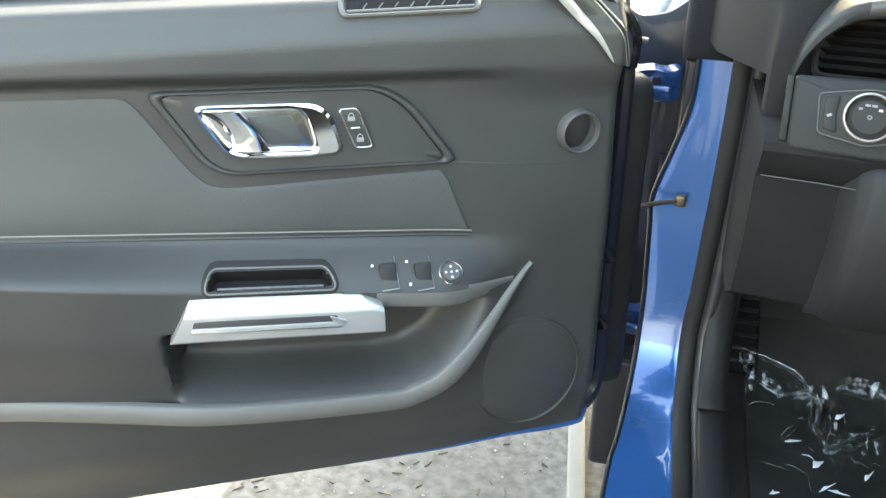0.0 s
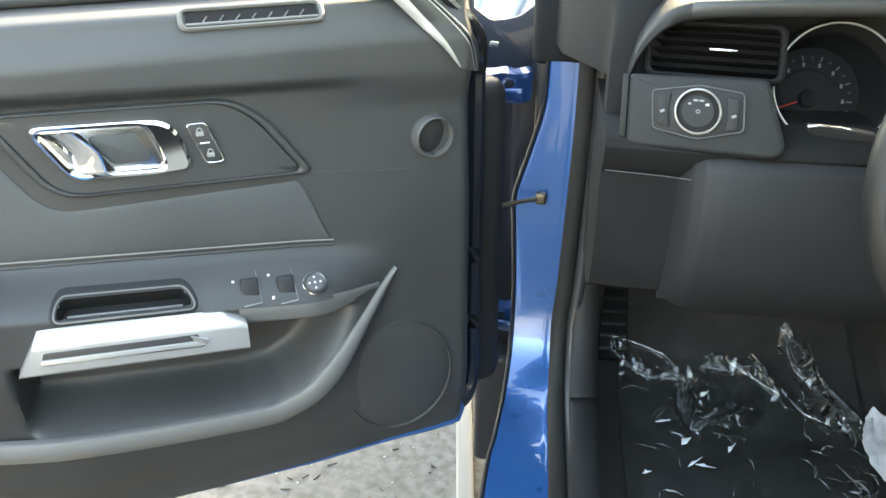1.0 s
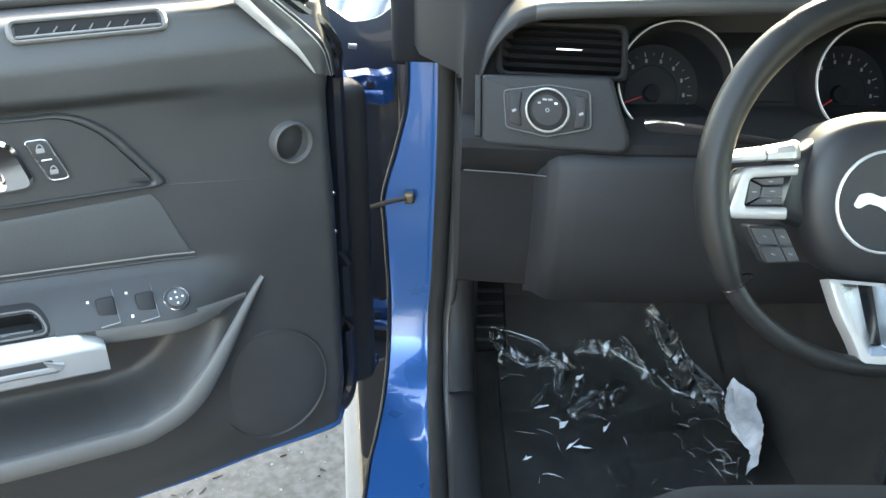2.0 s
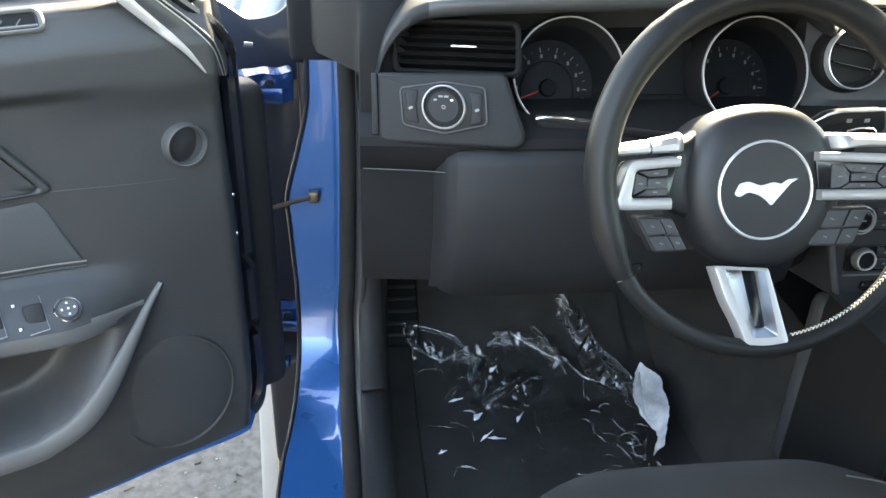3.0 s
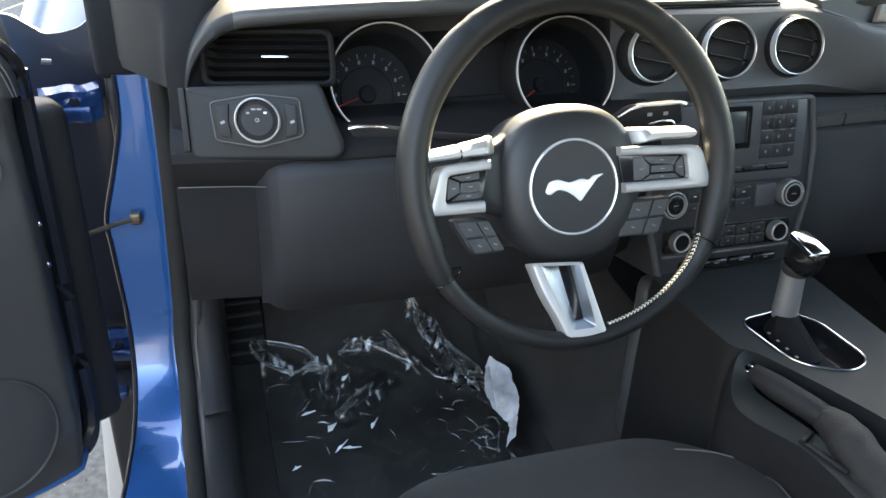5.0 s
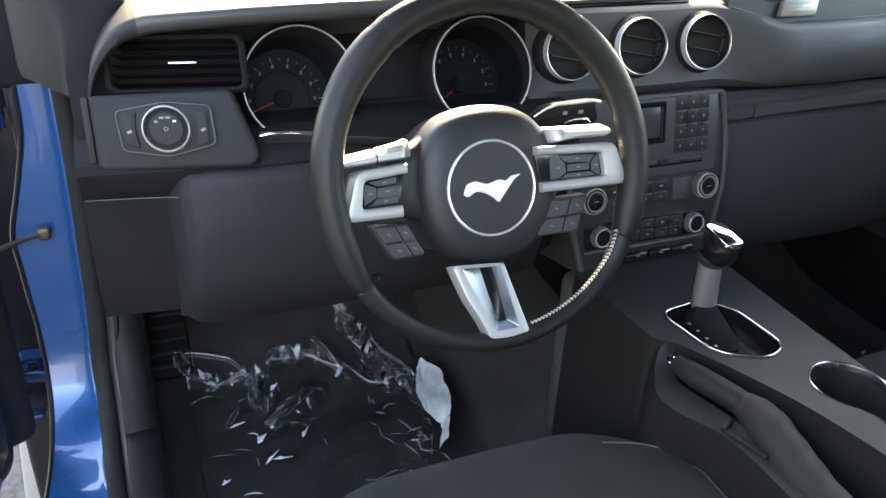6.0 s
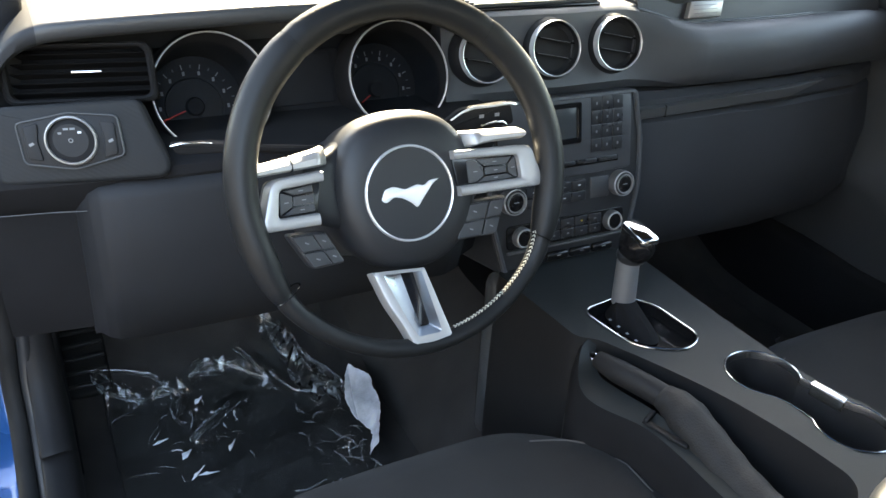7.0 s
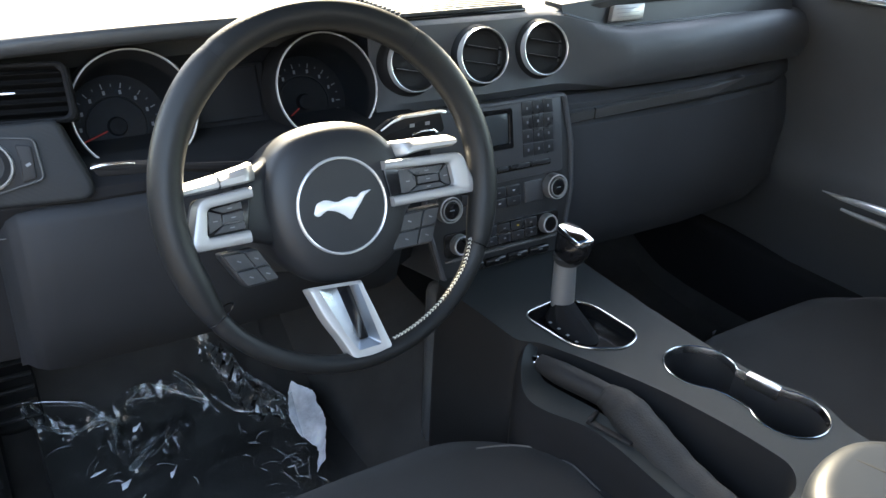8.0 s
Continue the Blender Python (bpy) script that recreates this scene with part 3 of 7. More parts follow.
def door_height(s, z):
    """How far the moulded trim stands out of the door's middle plane."""
    zr, zs, zo = lerp(s, RIDGE), lerp(s, STITCH), lerp(s, SHELF_OUT)
    n = -0.055 + 0.0 * s
    # upper roll below the window slot
    n = n + 0.062 * step(z, 0.992, 0.972) ** 0.7
    n = n + 0.016 * step(z, 0.975, 0.93)
    n = n - 0.020 * step(z, zr + 0.016, zr - 0.004) * step(s, 0.16, 0.30)
    n = n - 0.010 * step(z, zr + 0.016, zr - 0.03) * (1 - step(s, 0.16, 0.30))
    n = n + 0.008 * step(z, 0.85, zs + 0.01)
    # arm shelf
    amp = 0.058 * step(s, 0.165, 0.30) + 0.006 * step(s, 0.5, 0.7)
    n = n + amp * step(z, zs - 0.002, zo)
    bd = band_distance(s, z)
    pocket = step(bd, 0.000, 0.052) * step(s, 0.20, 0.27)
    rear = step(s, 0.596, 0.612)
    under = step(z, zo - 0.010 - 0.040 * step(s, 0.36, 0.42), zo - 0.026 - 0.040 * step(s, 0.36, 0.42))
    n = n - (amp + 0.010) * under * pocket * (1 - rear)
    low = step(bd, -0.002, -0.022)
    n = n - 0.018 * rear * step(z, zo - 0.06, zo - 0.16) * (1 - low)
    n = n - (amp * 0.72) * low * step(z, zo, zo - 0.05)
    n = n - 0.022 * step(z, 0.46, 0.37)
    # front edge turns away towards the hinge
    n = n - 0.075 * step(s, 0.085, 0.040) ** 1.5
    return n


def door_at(s, z, lift=0.0):
    n = float(door_height(np.array(s), np.array(z)))
    return FD @ Vector((-s, z, n + lift))


TRIM_PLATE = [(0.588, 0.892), (0.352, 0.884), (0.318, 0.862), (0.268, 0.792), (0.535, 0.800)]
CUP = [(0.551, 0.7040), (0.424, 0.6905), (0.416, 0.6750), (0.558, 0.6890)]


def inside(s, z, poly):
    k = np.zeros(np.shape(s), bool)
    for (a, b), (c, d) in zip(poly, poly[1:] + poly[:1]):
        hit = ((b > z) != (d > z)) & (s < (c - a) * (z - b) / ((d - b) if d != b else 1e-9) + a)
        k ^= hit
    return k


def crumpled_box(size, m):
    """A bracket with an uneven pressed surface."""
    bm = bmesh.new()
    bmesh.ops.create_grid(bm, x_segments=14, y_segments=10, size=0.5)
    for v in bm.verts:
        x, y = v.co.x, v.co.y
        edge = max(0.0, max(abs(x), abs(y)) - 0.40) / 0.10
        v.co = m @ Vector((x * size[0], -size[1] * (0.5 - 0.9 * edge ** 2) - 0.006 * noise.noise(Vector((x * 4, y * 4, 3))), y * size[2] + 0.004 * noise.noise(Vector((x * 3, y * 3, 9)))))
    return bm


def build_door():
    door = thing("car_door", tuple(HINGE), "open blue car door with a dark moulded inner panel", "car door")
    ss = np.linspace(0.036, 1.22, 238)
    tt = np.linspace(0, 1, 215)
    S = np.repeat(ss[:, None], len(tt), 1)
    bot = lerp(S, DOOR_BOT)
    Z = bot + (0.992 - bot) * tt[None, :]
    N = door_height(S, Z)
    cup_line = smooth_loop(CUP, 0.008, 6)
    hole = inside(S + 0.0025, Z + 0.0015, cup_line)
    bm = bmesh.new()
    gv = [[bm.verts.new(FD @ Vector((-S[i, j], Z[i, j], N[i, j]))) for j in range(len(tt))] for i in range(len(ss))]
    for i in range(len(ss) - 1):
        for j in range(len(tt) - 1):
            if not hole[i, j]:
                bm.faces.new((gv[i][j], gv[i][j + 1], gv[i + 1][j + 1], gv[i + 1][j]))
    part("moulded_panel", bm, door_skin, door, "dark grey grained moulded panel", angle=60)
    # vinyl insert between the crease and the stitched seam
    rows = []
    for s in np.linspace(0.252, 1.2, 120):
        z0, z1 = float(lerp(s, STITCH)) + 0.003, float(lerp(s, RIDGE)) - 0.012
        zp = 0.782 + 1.74 * 0.009 * math.log(1 + math.exp(min(50.0, (s - 0.548) / 0.009)))
        za = min(z1, zp) - 0.007 * math.log(1 + math.exp(-abs(z1 - zp) / 0.007))
        z1 = min(za, z0 + 0.002 + max(0.0, (s - 0.252)) * 2.6)
        rows.append([door_at(s, z0 + (z1 - z0) * k / 20, 0.0012 + 0.0016 * math.sin(math.pi * k / 20) ** 0.4) for k in range(21)])
    part("insert_panel", skin(bmesh.new(), rows, closed=False), door_insert, door, "grey vinyl insert panel", angle=60)
    # raised plate round the handle, built from rings about its middle
    lp = smooth_loop(TRIM_PLATE, [0.016, 0.04, 0.03, 0.014, 0.03], 6)
    mx, mz = 0.44, 0.845
    rows = []
    for k, f, lift in ((0, 1.06, -0.004), (1, 1.035, 0.0035), (2, 1.02, 0.0070), (3, 0.985, 0.0078), (4, 0.965, 0.0066), (5, 0.955, 0.0032), (6, 0.945, 0.0054), (7, 0.8, 0.0052), (8, 0.5, 0.0052), (9, 0.1, 0.0052)):
        rows.append([door_at(mx + (s - mx) * f, mz + (z - mz) * f, lift) for s, z in lp])
    part("handle_plate", skin(bmesh.new(), rows, cap=False), door_skin, door, "raised dark handle surround", angle=60)
    # grey band that sweeps round the pocket
    bc = curve_points([(a, b, 0) for a, b in BAND[1:]], 14)
    hs, rows = [], []
    for p in bc:
        h = 0.020 + 0.040 * float(step(np.array(p.x), 0.165, 0.30))
        hs.append(max([h] + [float(door_height(np.array(p.x + g), np.array(p.y - g))) + 0.0010 for g in ((-0.010, 0.0, 0.010) if p.x < 0.31 else (-0.012, -0.008, -0.004, 0.0, 0.004, 0.008))]))
    hs = [max(hs[max(0, k - 4):k + 5]) if bc[k].x > 0.45 else hs[k] for k in range(len(hs))]
    hs = [sum(hs[max(0, k - 5):k + 6]) / len(hs[max(0, k - 5):k + 6]) for k in range(len(hs))]
    for k, p in enumerate(bc):
        q = bc[min(k + 1, len(bc) - 1)] - bc[max(k - 1, 0)]
        nx, nz = -q.y / max(q.length, 1e-6), q.x / max(q.length, 1e-6)
        w = 0.0125 * min(1, 0.16 + k / 30)
        rows.append([FD @ Vector((-(p.x + nx * w * f), p.y + nz * w * f, hs[k] + d)) for f, d in ((-1.12, -0.045), (-1.06, -0.004), (-0.9, -0.0006), (0, 0.001), (0.9, -0.0006), (1.06, -0.003), (1.10, -0.010))])
    part("pocket_band", skin(bmesh.new(), rows, closed=False), door_band_grey, door, "lighter grey moulded band", angle=60)
    # painted shell behind the trim
    out = [(-0.060, 0.94), (-0.058, 0.60), (-0.058, 0.40), (-0.07, 0.360), (-0.40, 0.354), (-0.56, 0.372), (-1.24, 0.390), (-1.25, 0.97), (-0.10, 0.975)]
    part("outer_shell", plate(smooth_loop(out, 0.02), FD, -0.17, -0.032, 0.010, 4), blue_paint, door, "blue painted door shell")
    part("door_jamb", box((0.085, 0.48, 0.06), 0.020, FD @ pose(-0.022, 0.61, -0.095)), bay_black, door, "shaded door jamb")
    # painted flange that shows below and in front of the trim
    fl = [door_at(s, float(lerp(s, DOOR_BOT)), -0.006) + Vector((0, 0, -0.004)) for s in np.linspace(0.045, 0.46, 40)]
    part("bottom_flange", tube(fl, [0.0090 - 0.0082 * (i / 39) ** 0.8 for i in range(40)], 8), blue_paint, door)
    part("edge_flange", tube(curve_points([FD @ Vector(p) for p in ((-0.034, 0.90, -0.055), (-0.034, 0.75, -0.055), (-0.034, 0.60, -0.055), (-0.034, 0.45, -0.055), (-0.036, 0.41, -0.052), (-0.042, 0.386, -0.046), (-0.056, 0.372, -0.040), (-0.085, 0.367, -0.034))], 6), 0.012, 8), navy_shade, door)
    part("window_seal", box((1.06, 0.010, 0.016), 0.004, FD @ pose(-0.70, 0.990, -0.035)), rubber, door, "black rubber window seal")
    part("window_slot", box((1.06, 0.008, 0.03), 0.003, FD @ pose(-0.70, 0.984, -0.075)), dull_chrome, door)
    # demister vent
    vent = part("vent_frame", ring_plate(smooth_loop(rect(-0.389, 0.952, -0.239, 0.976), 0.010), smooth_loop(rect(-0.3835, 0.9555, -0.2445, 0.9725), 0.006), FD @ pose(0, 0.964, 0, -34) @ pose(0, -0.964, 0), -0.002, 0.0150, 0.0025), door_band_grey, door, "grey vent surround")
    part("vent_well", plate(smooth_loop(rect(-0.381, 0.956, -0.247, 0.972), 0.005), FD @ pose(0, 0.964, 0, -34) @ pose(0, -0.964, 0), -0.002, 0.0112, 0.0005), matte_black, vent)
    for i in range(7):
        x = -0.362 + i * 0.0165
        part("divider", box((0.0012, 0.008, 0.003), 0.0004, FD @ pose(0, 0.964, 0, -34) @ pose(x, -0.001, 0.0115, 0, 0, -42), 1), ring_grey, vent)
    part("vent_ledge", box((0.136, 0.003, 0.004), 0.001, FD @ pose(0, 0.964, 0, -34) @ pose(-0.314, -0.0062, 0.0125), 1), ring_grey, vent)
    # inner handle
    n0 = float(door_height(np.array(0.47), np.array(0.84))) + 0.0055
    hb = smooth_loop([(-0.549, 0.878), (-0.408, 0.872), (-0.392, 0.812), (-0.517, 0.818)], [0.014, 0.026, 0.018, 0.018], 6)
    hi = smooth_loop([(-0.5425, 0.8735), (-0.436, 0.8690), (-0.421, 0.818), (-0.512, 0.8225)], [0.012, 0.014, 0.012, 0.014], 6)
    bez = part("handle_bezel", ring_plate(hb, hi, FD, n0 - 0.004, n0 + 0.008, 0.0036), chrome, door, "chrome handle bezel")
    part("handle_cup", plate(hi, FD, n0 - 0.003, n0 + 0.0008, 0.0004), dull_chrome, bez, "grey handle recess")
    rows = []
    for k in range(13):
        t = k / 12
        z = 0.870 - 0.045 * t
        a, b = -0.5385 + 0.028 * t, -0.500 + 0.028 * t
        rows.append([FD @ Vector((a + (b - a) * u, z, n0 + 0.0015 + 0.009 * math.sin(math.pi * u * 0.62) - 0.006 * math.sin(math.pi * t) * (1 - u))) for u in np.linspace(0, 1, 13)])
    part("lever", skin(bmesh.new(), rows, closed=False), chrome, bez, "curved chrome release lever")
    part("lever_back", plate(smooth_loop([(-0.494, 0.862), (-0.447, 0.861), (-0.434, 0.829), (-0.474, 0.829)], 0.006, 4), FD, n0 - 0.001, n0 + 0.0035, 0.001), door_insert, bez, "dark recess pad")
    # lock buttons
    lk = part("lock_switch", plate(smooth_loop([(-0.396, 0.863), (-0.376, 0.863), (-0.360, 0.818), (-0.380, 0.818)], 0.006), FD, n0 - 0.004, n0 + 0.004, 0.0015), door_skin, door, "dark lock switch with a pale rim")
    part("rim", ring_plate(smooth_loop([(-0.397, 0.864), (-0.375, 0.864), (-0.359, 0.817), (-0.381, 0.817)], 0.006), smooth_loop([(-0.3945, 0.862), (-0.377, 0.862), (-0.3615, 0.819), (-0.379, 0.819)], 0.005), FD, n0, n0 + 0.0045, 0.0006), dull_chrome, lk)
    for z, x in ((0.8535, -0.383), (0.829, -0.3745)):
        part("padlock_mark", plate(smooth_loop(rect(x - 0.004, z - 0.004, x + 0.004, z + 0.001), 0.0008, 2), FD, n0 + 0.003, n0 + 0.0045, 0.0002), grey_mark, lk)
        part("shackle_mark", tube([FD @ Vector((x + 0.0028 * math.cos(a), z + 0.001 + 0.004 * math.sin(a), n0 + 0.0044)) for a in np.linspace(0, math.pi, 8)], 0.0006, 6), grey_mark, lk)
    part("divider_mark", box((0.010, 0.0012, 0.001), 0.0003, FD @ pose(-0.379, 0.8415, n0 + 0.0042), 1), white_mark, lk)
    # stitched seam under the insert, and the moulding line ahead of it
    for dz, r in ((0.0, 0.0011), (-0.006, 0.0016)):
        part("stitched_seam", tube([door_at(s, float(lerp(s, STITCH)) + dz + 0.002, 0.001) for s in np.linspace(0.247, 1.2, 90)], r, 6), thread_grey if dz == 0 else door_skin, door)
    part("moulding_line", tube([door_at(s, 0.790 - 0.012 * (0.27 - s) / 0.15, 0.0003) for s in np.linspace(0.135, 0.268, 20)], 0.0006, 6), trim_black, door)
    # grab handle: satin silver, slotted
    rows = []
    for k in range(33):
        s = 0.573 - 0.207 * k / 32
        zt = float(np.interp(s, [0.366, 0.370, 0.393, 0.573], [0.650, 0.655, 0.667, 0.6855]))
        zf = float(np.interp(s, [0.366, 0.573], [0.652, 0.6715]))
        zf, zb = min(zf, zt - 0.001), float(np.interp(s, [0.366, 0.573], [0.6195, 0.638]))
        sk = 0.034 * (s - 0.366) / 0.207
        pr = [(0.045, zt - 0.02), (0.0615, zt - 0.001), (0.0635, zt), (0.067, zt + 0.0005), (0.082, zf + 0.002), (0.0845, zf), (0.0858, zf - 0.004), (0.086, zb + 0.003), (0.082, zb - 0.001), (0.045, zb)]
        rows.append([FD @ Vector((-(s + sk * (zt - z) / 0.06), z, n)) for n, z in pr])
    grab = part("grab_handle", skin(bmesh.new(), rows), door_silver, door, "satin silver slotted pull handle")
    gp = FD @ pose(0, 0, 0.0857)
    part("slot", plate(smooth_loop([(-0.572, 0.6636), (-0.419, 0.6515), (-0.416, 0.637), (-0.5755, 0.6515)], 0.003), gp, -0.004, 0.0012, 0.0004), trim_black, grab, "dark finger slot")
    part("slot_lip", plate(smooth_loop([(-0.574, 0.6565), (-0.420, 0.6440), (-0.414, 0.6365), (-0.577, 0.6505)], 0.002), gp, -0.002, 0.0035, 0.0015), door_silver, grab)
    part("slot_end", plate(smooth_loop([(-0.428, 0.6525), (-0.408, 0.644), (-0.413, 0.6365), (-0.424, 0.644)], 0.002), gp, -0.002, 0.003, 0.0012), door_silver, grab)
    # cup in the shelf and the switch bank
    def shelf(s, f):
        z = float(lerp(s, STITCH)) * (1 - f) + float(lerp(s, SHELF_OUT)) * f
        return z
    rows = []
    for d, lift, dz, dn in ((-0.0055, 0.0003, 0, 0), (-0.0035, 0.0022, 0, 0), (-0.001, 0.0026, 0, 0), (0.001, 0.0010, 0, 0), (0.0015, 0.0, -0.010, -0.008), (0.0020, 0.0, -0.020, -0.016)):
        rows.append([door_at(s, z, lift) + Vector((0, 0, dz)) + EN * dn for s, z in shrink(ccw(cup_line), d)])
    cup = part("shelf_cup", skin(bmesh.new(), rows, cap="end"), bay_black, door, "open black recess in the arm shelf", angle=50)
    part("cup_rim", tube([door_at(s, z, 0.0024) for s, z in shrink(ccw(cup_line), -0.0012)], 0.0012, 6, closed=True), door_band_grey, cup)
    part("cup_ledge", tube([door_at(s, lerp(s, [(0.425, 0.680), (0.548, 0.693)]), 0.0) + Vector((0, 0, -0.007)) - EN * 0.005 for s in np.linspace(0.430, 0.545, 14)], 0.0016, 6), ring_grey, cup)
    lip = []
    for s in np.linspace(0.196, 0.372, 26):
        zo = float(lerp(s, SHELF_OUT))
        h0 = max(float(door_height(np.array(s), np.array(zo + g))) for g in (-0.004, 0.0, 0.004)) + 0.0012
        k = 0.35 + 0.65 * float(step(s, 0.19, 0.26))
        lip.append([FD @ Vector((-s, zo + dz * k, h0 + dn)) for dz, dn in ((0.006, -0.003), (0.003, -0.0004), (-0.003, 0.0), (-0.015, -0.0015), (-0.019, -0.004), (-0.020, -0.016))])
    part("shelf_lip", skin(bmesh.new(), lip, closed=False), door_band_grey, door, "lighter grey front edge of the arm shelf", angle=60)
    bank = part("switch_bank", skin(bmesh.new(), [[door_at(s, shelf(s, f), 0.0022) for f in (0.30, 0.55, 0.75, 0.95)] for s in np.linspace(0.262, 0.410, 24)], closed=False), door_skin, door, "dark window switch bank")
    for s in (0.3555, 0.3148):
        part("window_switch", box((0.019, 0.022, 0.007), 0.002, frame_of(door_at(s, shelf(s, 0.62), 0.004), -ES, (EN * 0.5 + Vector((0, 0, -0.86))).normalized() * -1, (EN * 0.86 + Vector((0, 0, 0.5))).normalized())), bay_black, bank)
        part("switch_edge", tube([door_at(s - 0.010, shelf(s, f), 0.005) for f in (0.42, 0.86)], 0.0005, 6), ring_grey, bank)
        part("switch_lip", tube([door_at(s + 0.010 - 0.020 * q, shelf(s, 0.86), 0.0055) for q in (0, 0.5, 1)], 0.0007, 6), grey_mark, bank)
        for f in ((0.5,) if s > 0.35 else (0.45, 0.75)):
            part("switch_mark", box((0.003, 0.004, 0.001), 0.0004, frame_of(door_at(s + 0.017, shelf(s, f), 0.0035), -ES, (0, 0, 1), EN), 1), white_mark, bank)
    c0 = door_at(0.2815, shelf(0.2815, 0.64), 0.004)
    fm = frame_of(c0, -ES, (EN * -0.72 + Vector((0, 0, 0.69))).normalized(), (EN * 0.69 + Vector((0, 0, 0.72))).normalized())
    part("mirror_switch", lathe([(0.0, 0.004), (0.010, 0.004), (0.0115, 0.0025), (0.0125, 0.0)], fm, 28), trim_black, bank, "round mirror adjuster")
    part("mirror_ring", lathe([(0.0125, 0.001), (0.0135, 0.0018), (0.0145, 0.001), (0.0135, 0.0), (0.0125, 0.001)], fm, 28), dull_chrome, bank)
    for k in range(5):
        a = k * math.pi / 2
        r = 0.0065 if k < 4 else 0
        part("switch_mark", box((0.0022, 0.0022, 0.001), 0.0003, fm @ pose(r * math.cos(a), r * math.sin(a), 0.0044), 1), white_mark, bank)
    # loudspeaker grille low down, tweeter high up
    fsp = FD @ pose(-0.172, 0.488, float(door_height(np.array(0.172), np.array(0.488))) - 0.003)
    sp = part("speaker_grille", lathe([(0.0, 0.0075), (0.05, 0.0068), (0.068, 0.0048), (0.072, 0.0035)], fsp @ Matrix.Diagonal((1, 1.14, 1, 1)), 56), door_skin, door, "round dark speaker grille")
    part("speaker_ring", lathe([(0.0715, 0.0030), (0.0730, 0.0062), (0.0745, 0.0062), (0.0785, -0.006)], fsp @ Matrix.Diagonal((1, 1.14, 1, 1)), 56), door_skin, sp)
    ftw = FD @ pose(-0.1196, 0.8178, float(door_height(np.array(0.1196), np.array(0.8178))) + 0.001, 0, 8, 0)
    tw = part("tweeter_ring", lathe([(0.0212, -0.004), (0.0216, 0.006), (0.0224, 0.0088), (0.0236, 0.0092), (0.0247, 0.0075), (0.0254, 0.002), (0.0262, -0.006)], ftw, 56), ring_dark, door, "dark ring round the tweeter")
    part("tweeter_cone", lathe([(0.0, 0.0030), (0.006, 0.0026), (0.012, 0.0012), (0.018, 0.0006), (0.0218, -0.001)], ftw, 44), bay_black, tw, "dark tweeter mesh")
    # sail trim in the front upper corner: three curved strips, glints done in silver
    def proud(ctrl, n):
        return [Vector((p.x, p.y, max(p.z, float(door_height(np.array(-p.x), np.array(p.y))) + 0.004))) for p in curve_points(ctrl, n)]

    ca = proud([(-0.235, 1.055, 0.012), (-0.200, 1.024, 0.018), (-0.168, 0.990, 0.020), (-0.130, 0.950, 0.020), (-0.107, 0.925, 0.020), (-0.089, 0.899, 0.016)], 8)
    cb = curve_points([(-0.185, 1.060, 0.000), (-0.145, 1.015, 0.004), (-0.104, 0.976, 0.004), (-0.068, 0.945, 0.000), (-0.049, 0.915, -0.008), (-0.043, 0.880, -0.024)], 8)

    def sail(a, b, u, lift=0.0):
        p = a + (b - a) * u + Vector((0, 0, 0.010 * math.sin(math.pi * u)))
        return FD @ Vector((p.x, p.y, max(p.z, float(door_height(np.array(-p.x), np.array(p.y))) + 0.004 * (1 - u)) + lift))

    rows = [[sail(a, b, u) for u in np.linspace(0, 1, 17)] for a, b in zip(ca, cb)]
    part("sail_panel", skin(bmesh.new(), rows, closed=False), trim_black, door, "dark sail panel")
    # Silver strip and lines stand in for sun glints on black gloss.
    part("sail_glint", tube([FD @ (p + Vector((0, 0, 0.001))) for p in ca], [0.0003 + 0.0095 * (1 - i / (len(ca) - 1)) ** 0.75 for i in range(len(ca))], 10, flat=0.4, up=tuple(EN)), satin_silver, door, "tapering silver strip painting the sun glint on the sail trim")
    for u, mat, name in ((0.5625, satin_silver, "sail_glint_line"), (0.625, bay_black, "sail_groove"), (0.6875, satin_silver, "sail_glint_line")):
        part(name, tube([sail(a, b, u, 0.0006) for a, b in zip(ca, cb)], [0.0013 - 0.0008 * i / (len(ca) - 1) for i in range(len(ca))], 8), mat, door)
    part("door_edge_seal", tube([FD @ p for p in cb], 0.0085, 10), gloss_black, door, "glossy door edge seal")
    part("mirror_foot", box((0.15, 0.05, 0.03), 0.014, FD @ pose(-0.150, 1.004, 0.000, 0, 0, -8)), gloss_black, door, "black mirror mounting cover")
    for z in (0.722, 0.667):
        part("screw", lathe([(0.0, 0.003), (0.0025, 0.0025), (0.004, 0.0)], FD @ pose(-0.055, z, float(door_height(np.array(0.055), np.array(z))) + 0.001), 12), dull_chrome, door)
    # hinges and check arm
    for z, mat in ((0.815, hinge_blue), (0.43, hinge_blue)):
        hg = part("hinge", crumpled_box((0.078, 0.020, 0.050), pose(-0.868, 0.466, z, 0, 0, 20)), mat, door, "blue painted door hinge")
        part("hinge_leaf", box((0.046, 0.012, 0.020), 0.005, pose(-0.866, 0.453, z - 0.008, 14, 0, -12)), mat, hg)
        for dx in (-0.02, 0.018):
            part("bolt", lathe([(0.0, 0.008), (0.007, 0.007), (0.008, 0.0)], pose(-0.885 + dx, 0.46, z + 0.006, 90, 0, 24), 6), navy_shade, hg)
    part("hinge_stud", tube([(-0.894, 0.45, 0.8785), (-0.883, 0.452, 0.877)], 0.0036, 12), ring_grey, door, "grey plated hinge stud")
    part("check_arm", tube([(-0.875, 0.40, 0.655), (-0.84, 0.432, 0.652), (-0.812, 0.447, 0.652)], 0.0045, 8, flat=0.7), zinc, door, "greasy brown door check arm")
    part("check_bracket", box((0.016, 0.014, 0.018), 0.004, pose(-0.812, 0.447, 0.652)), zinc, door)


build_door()


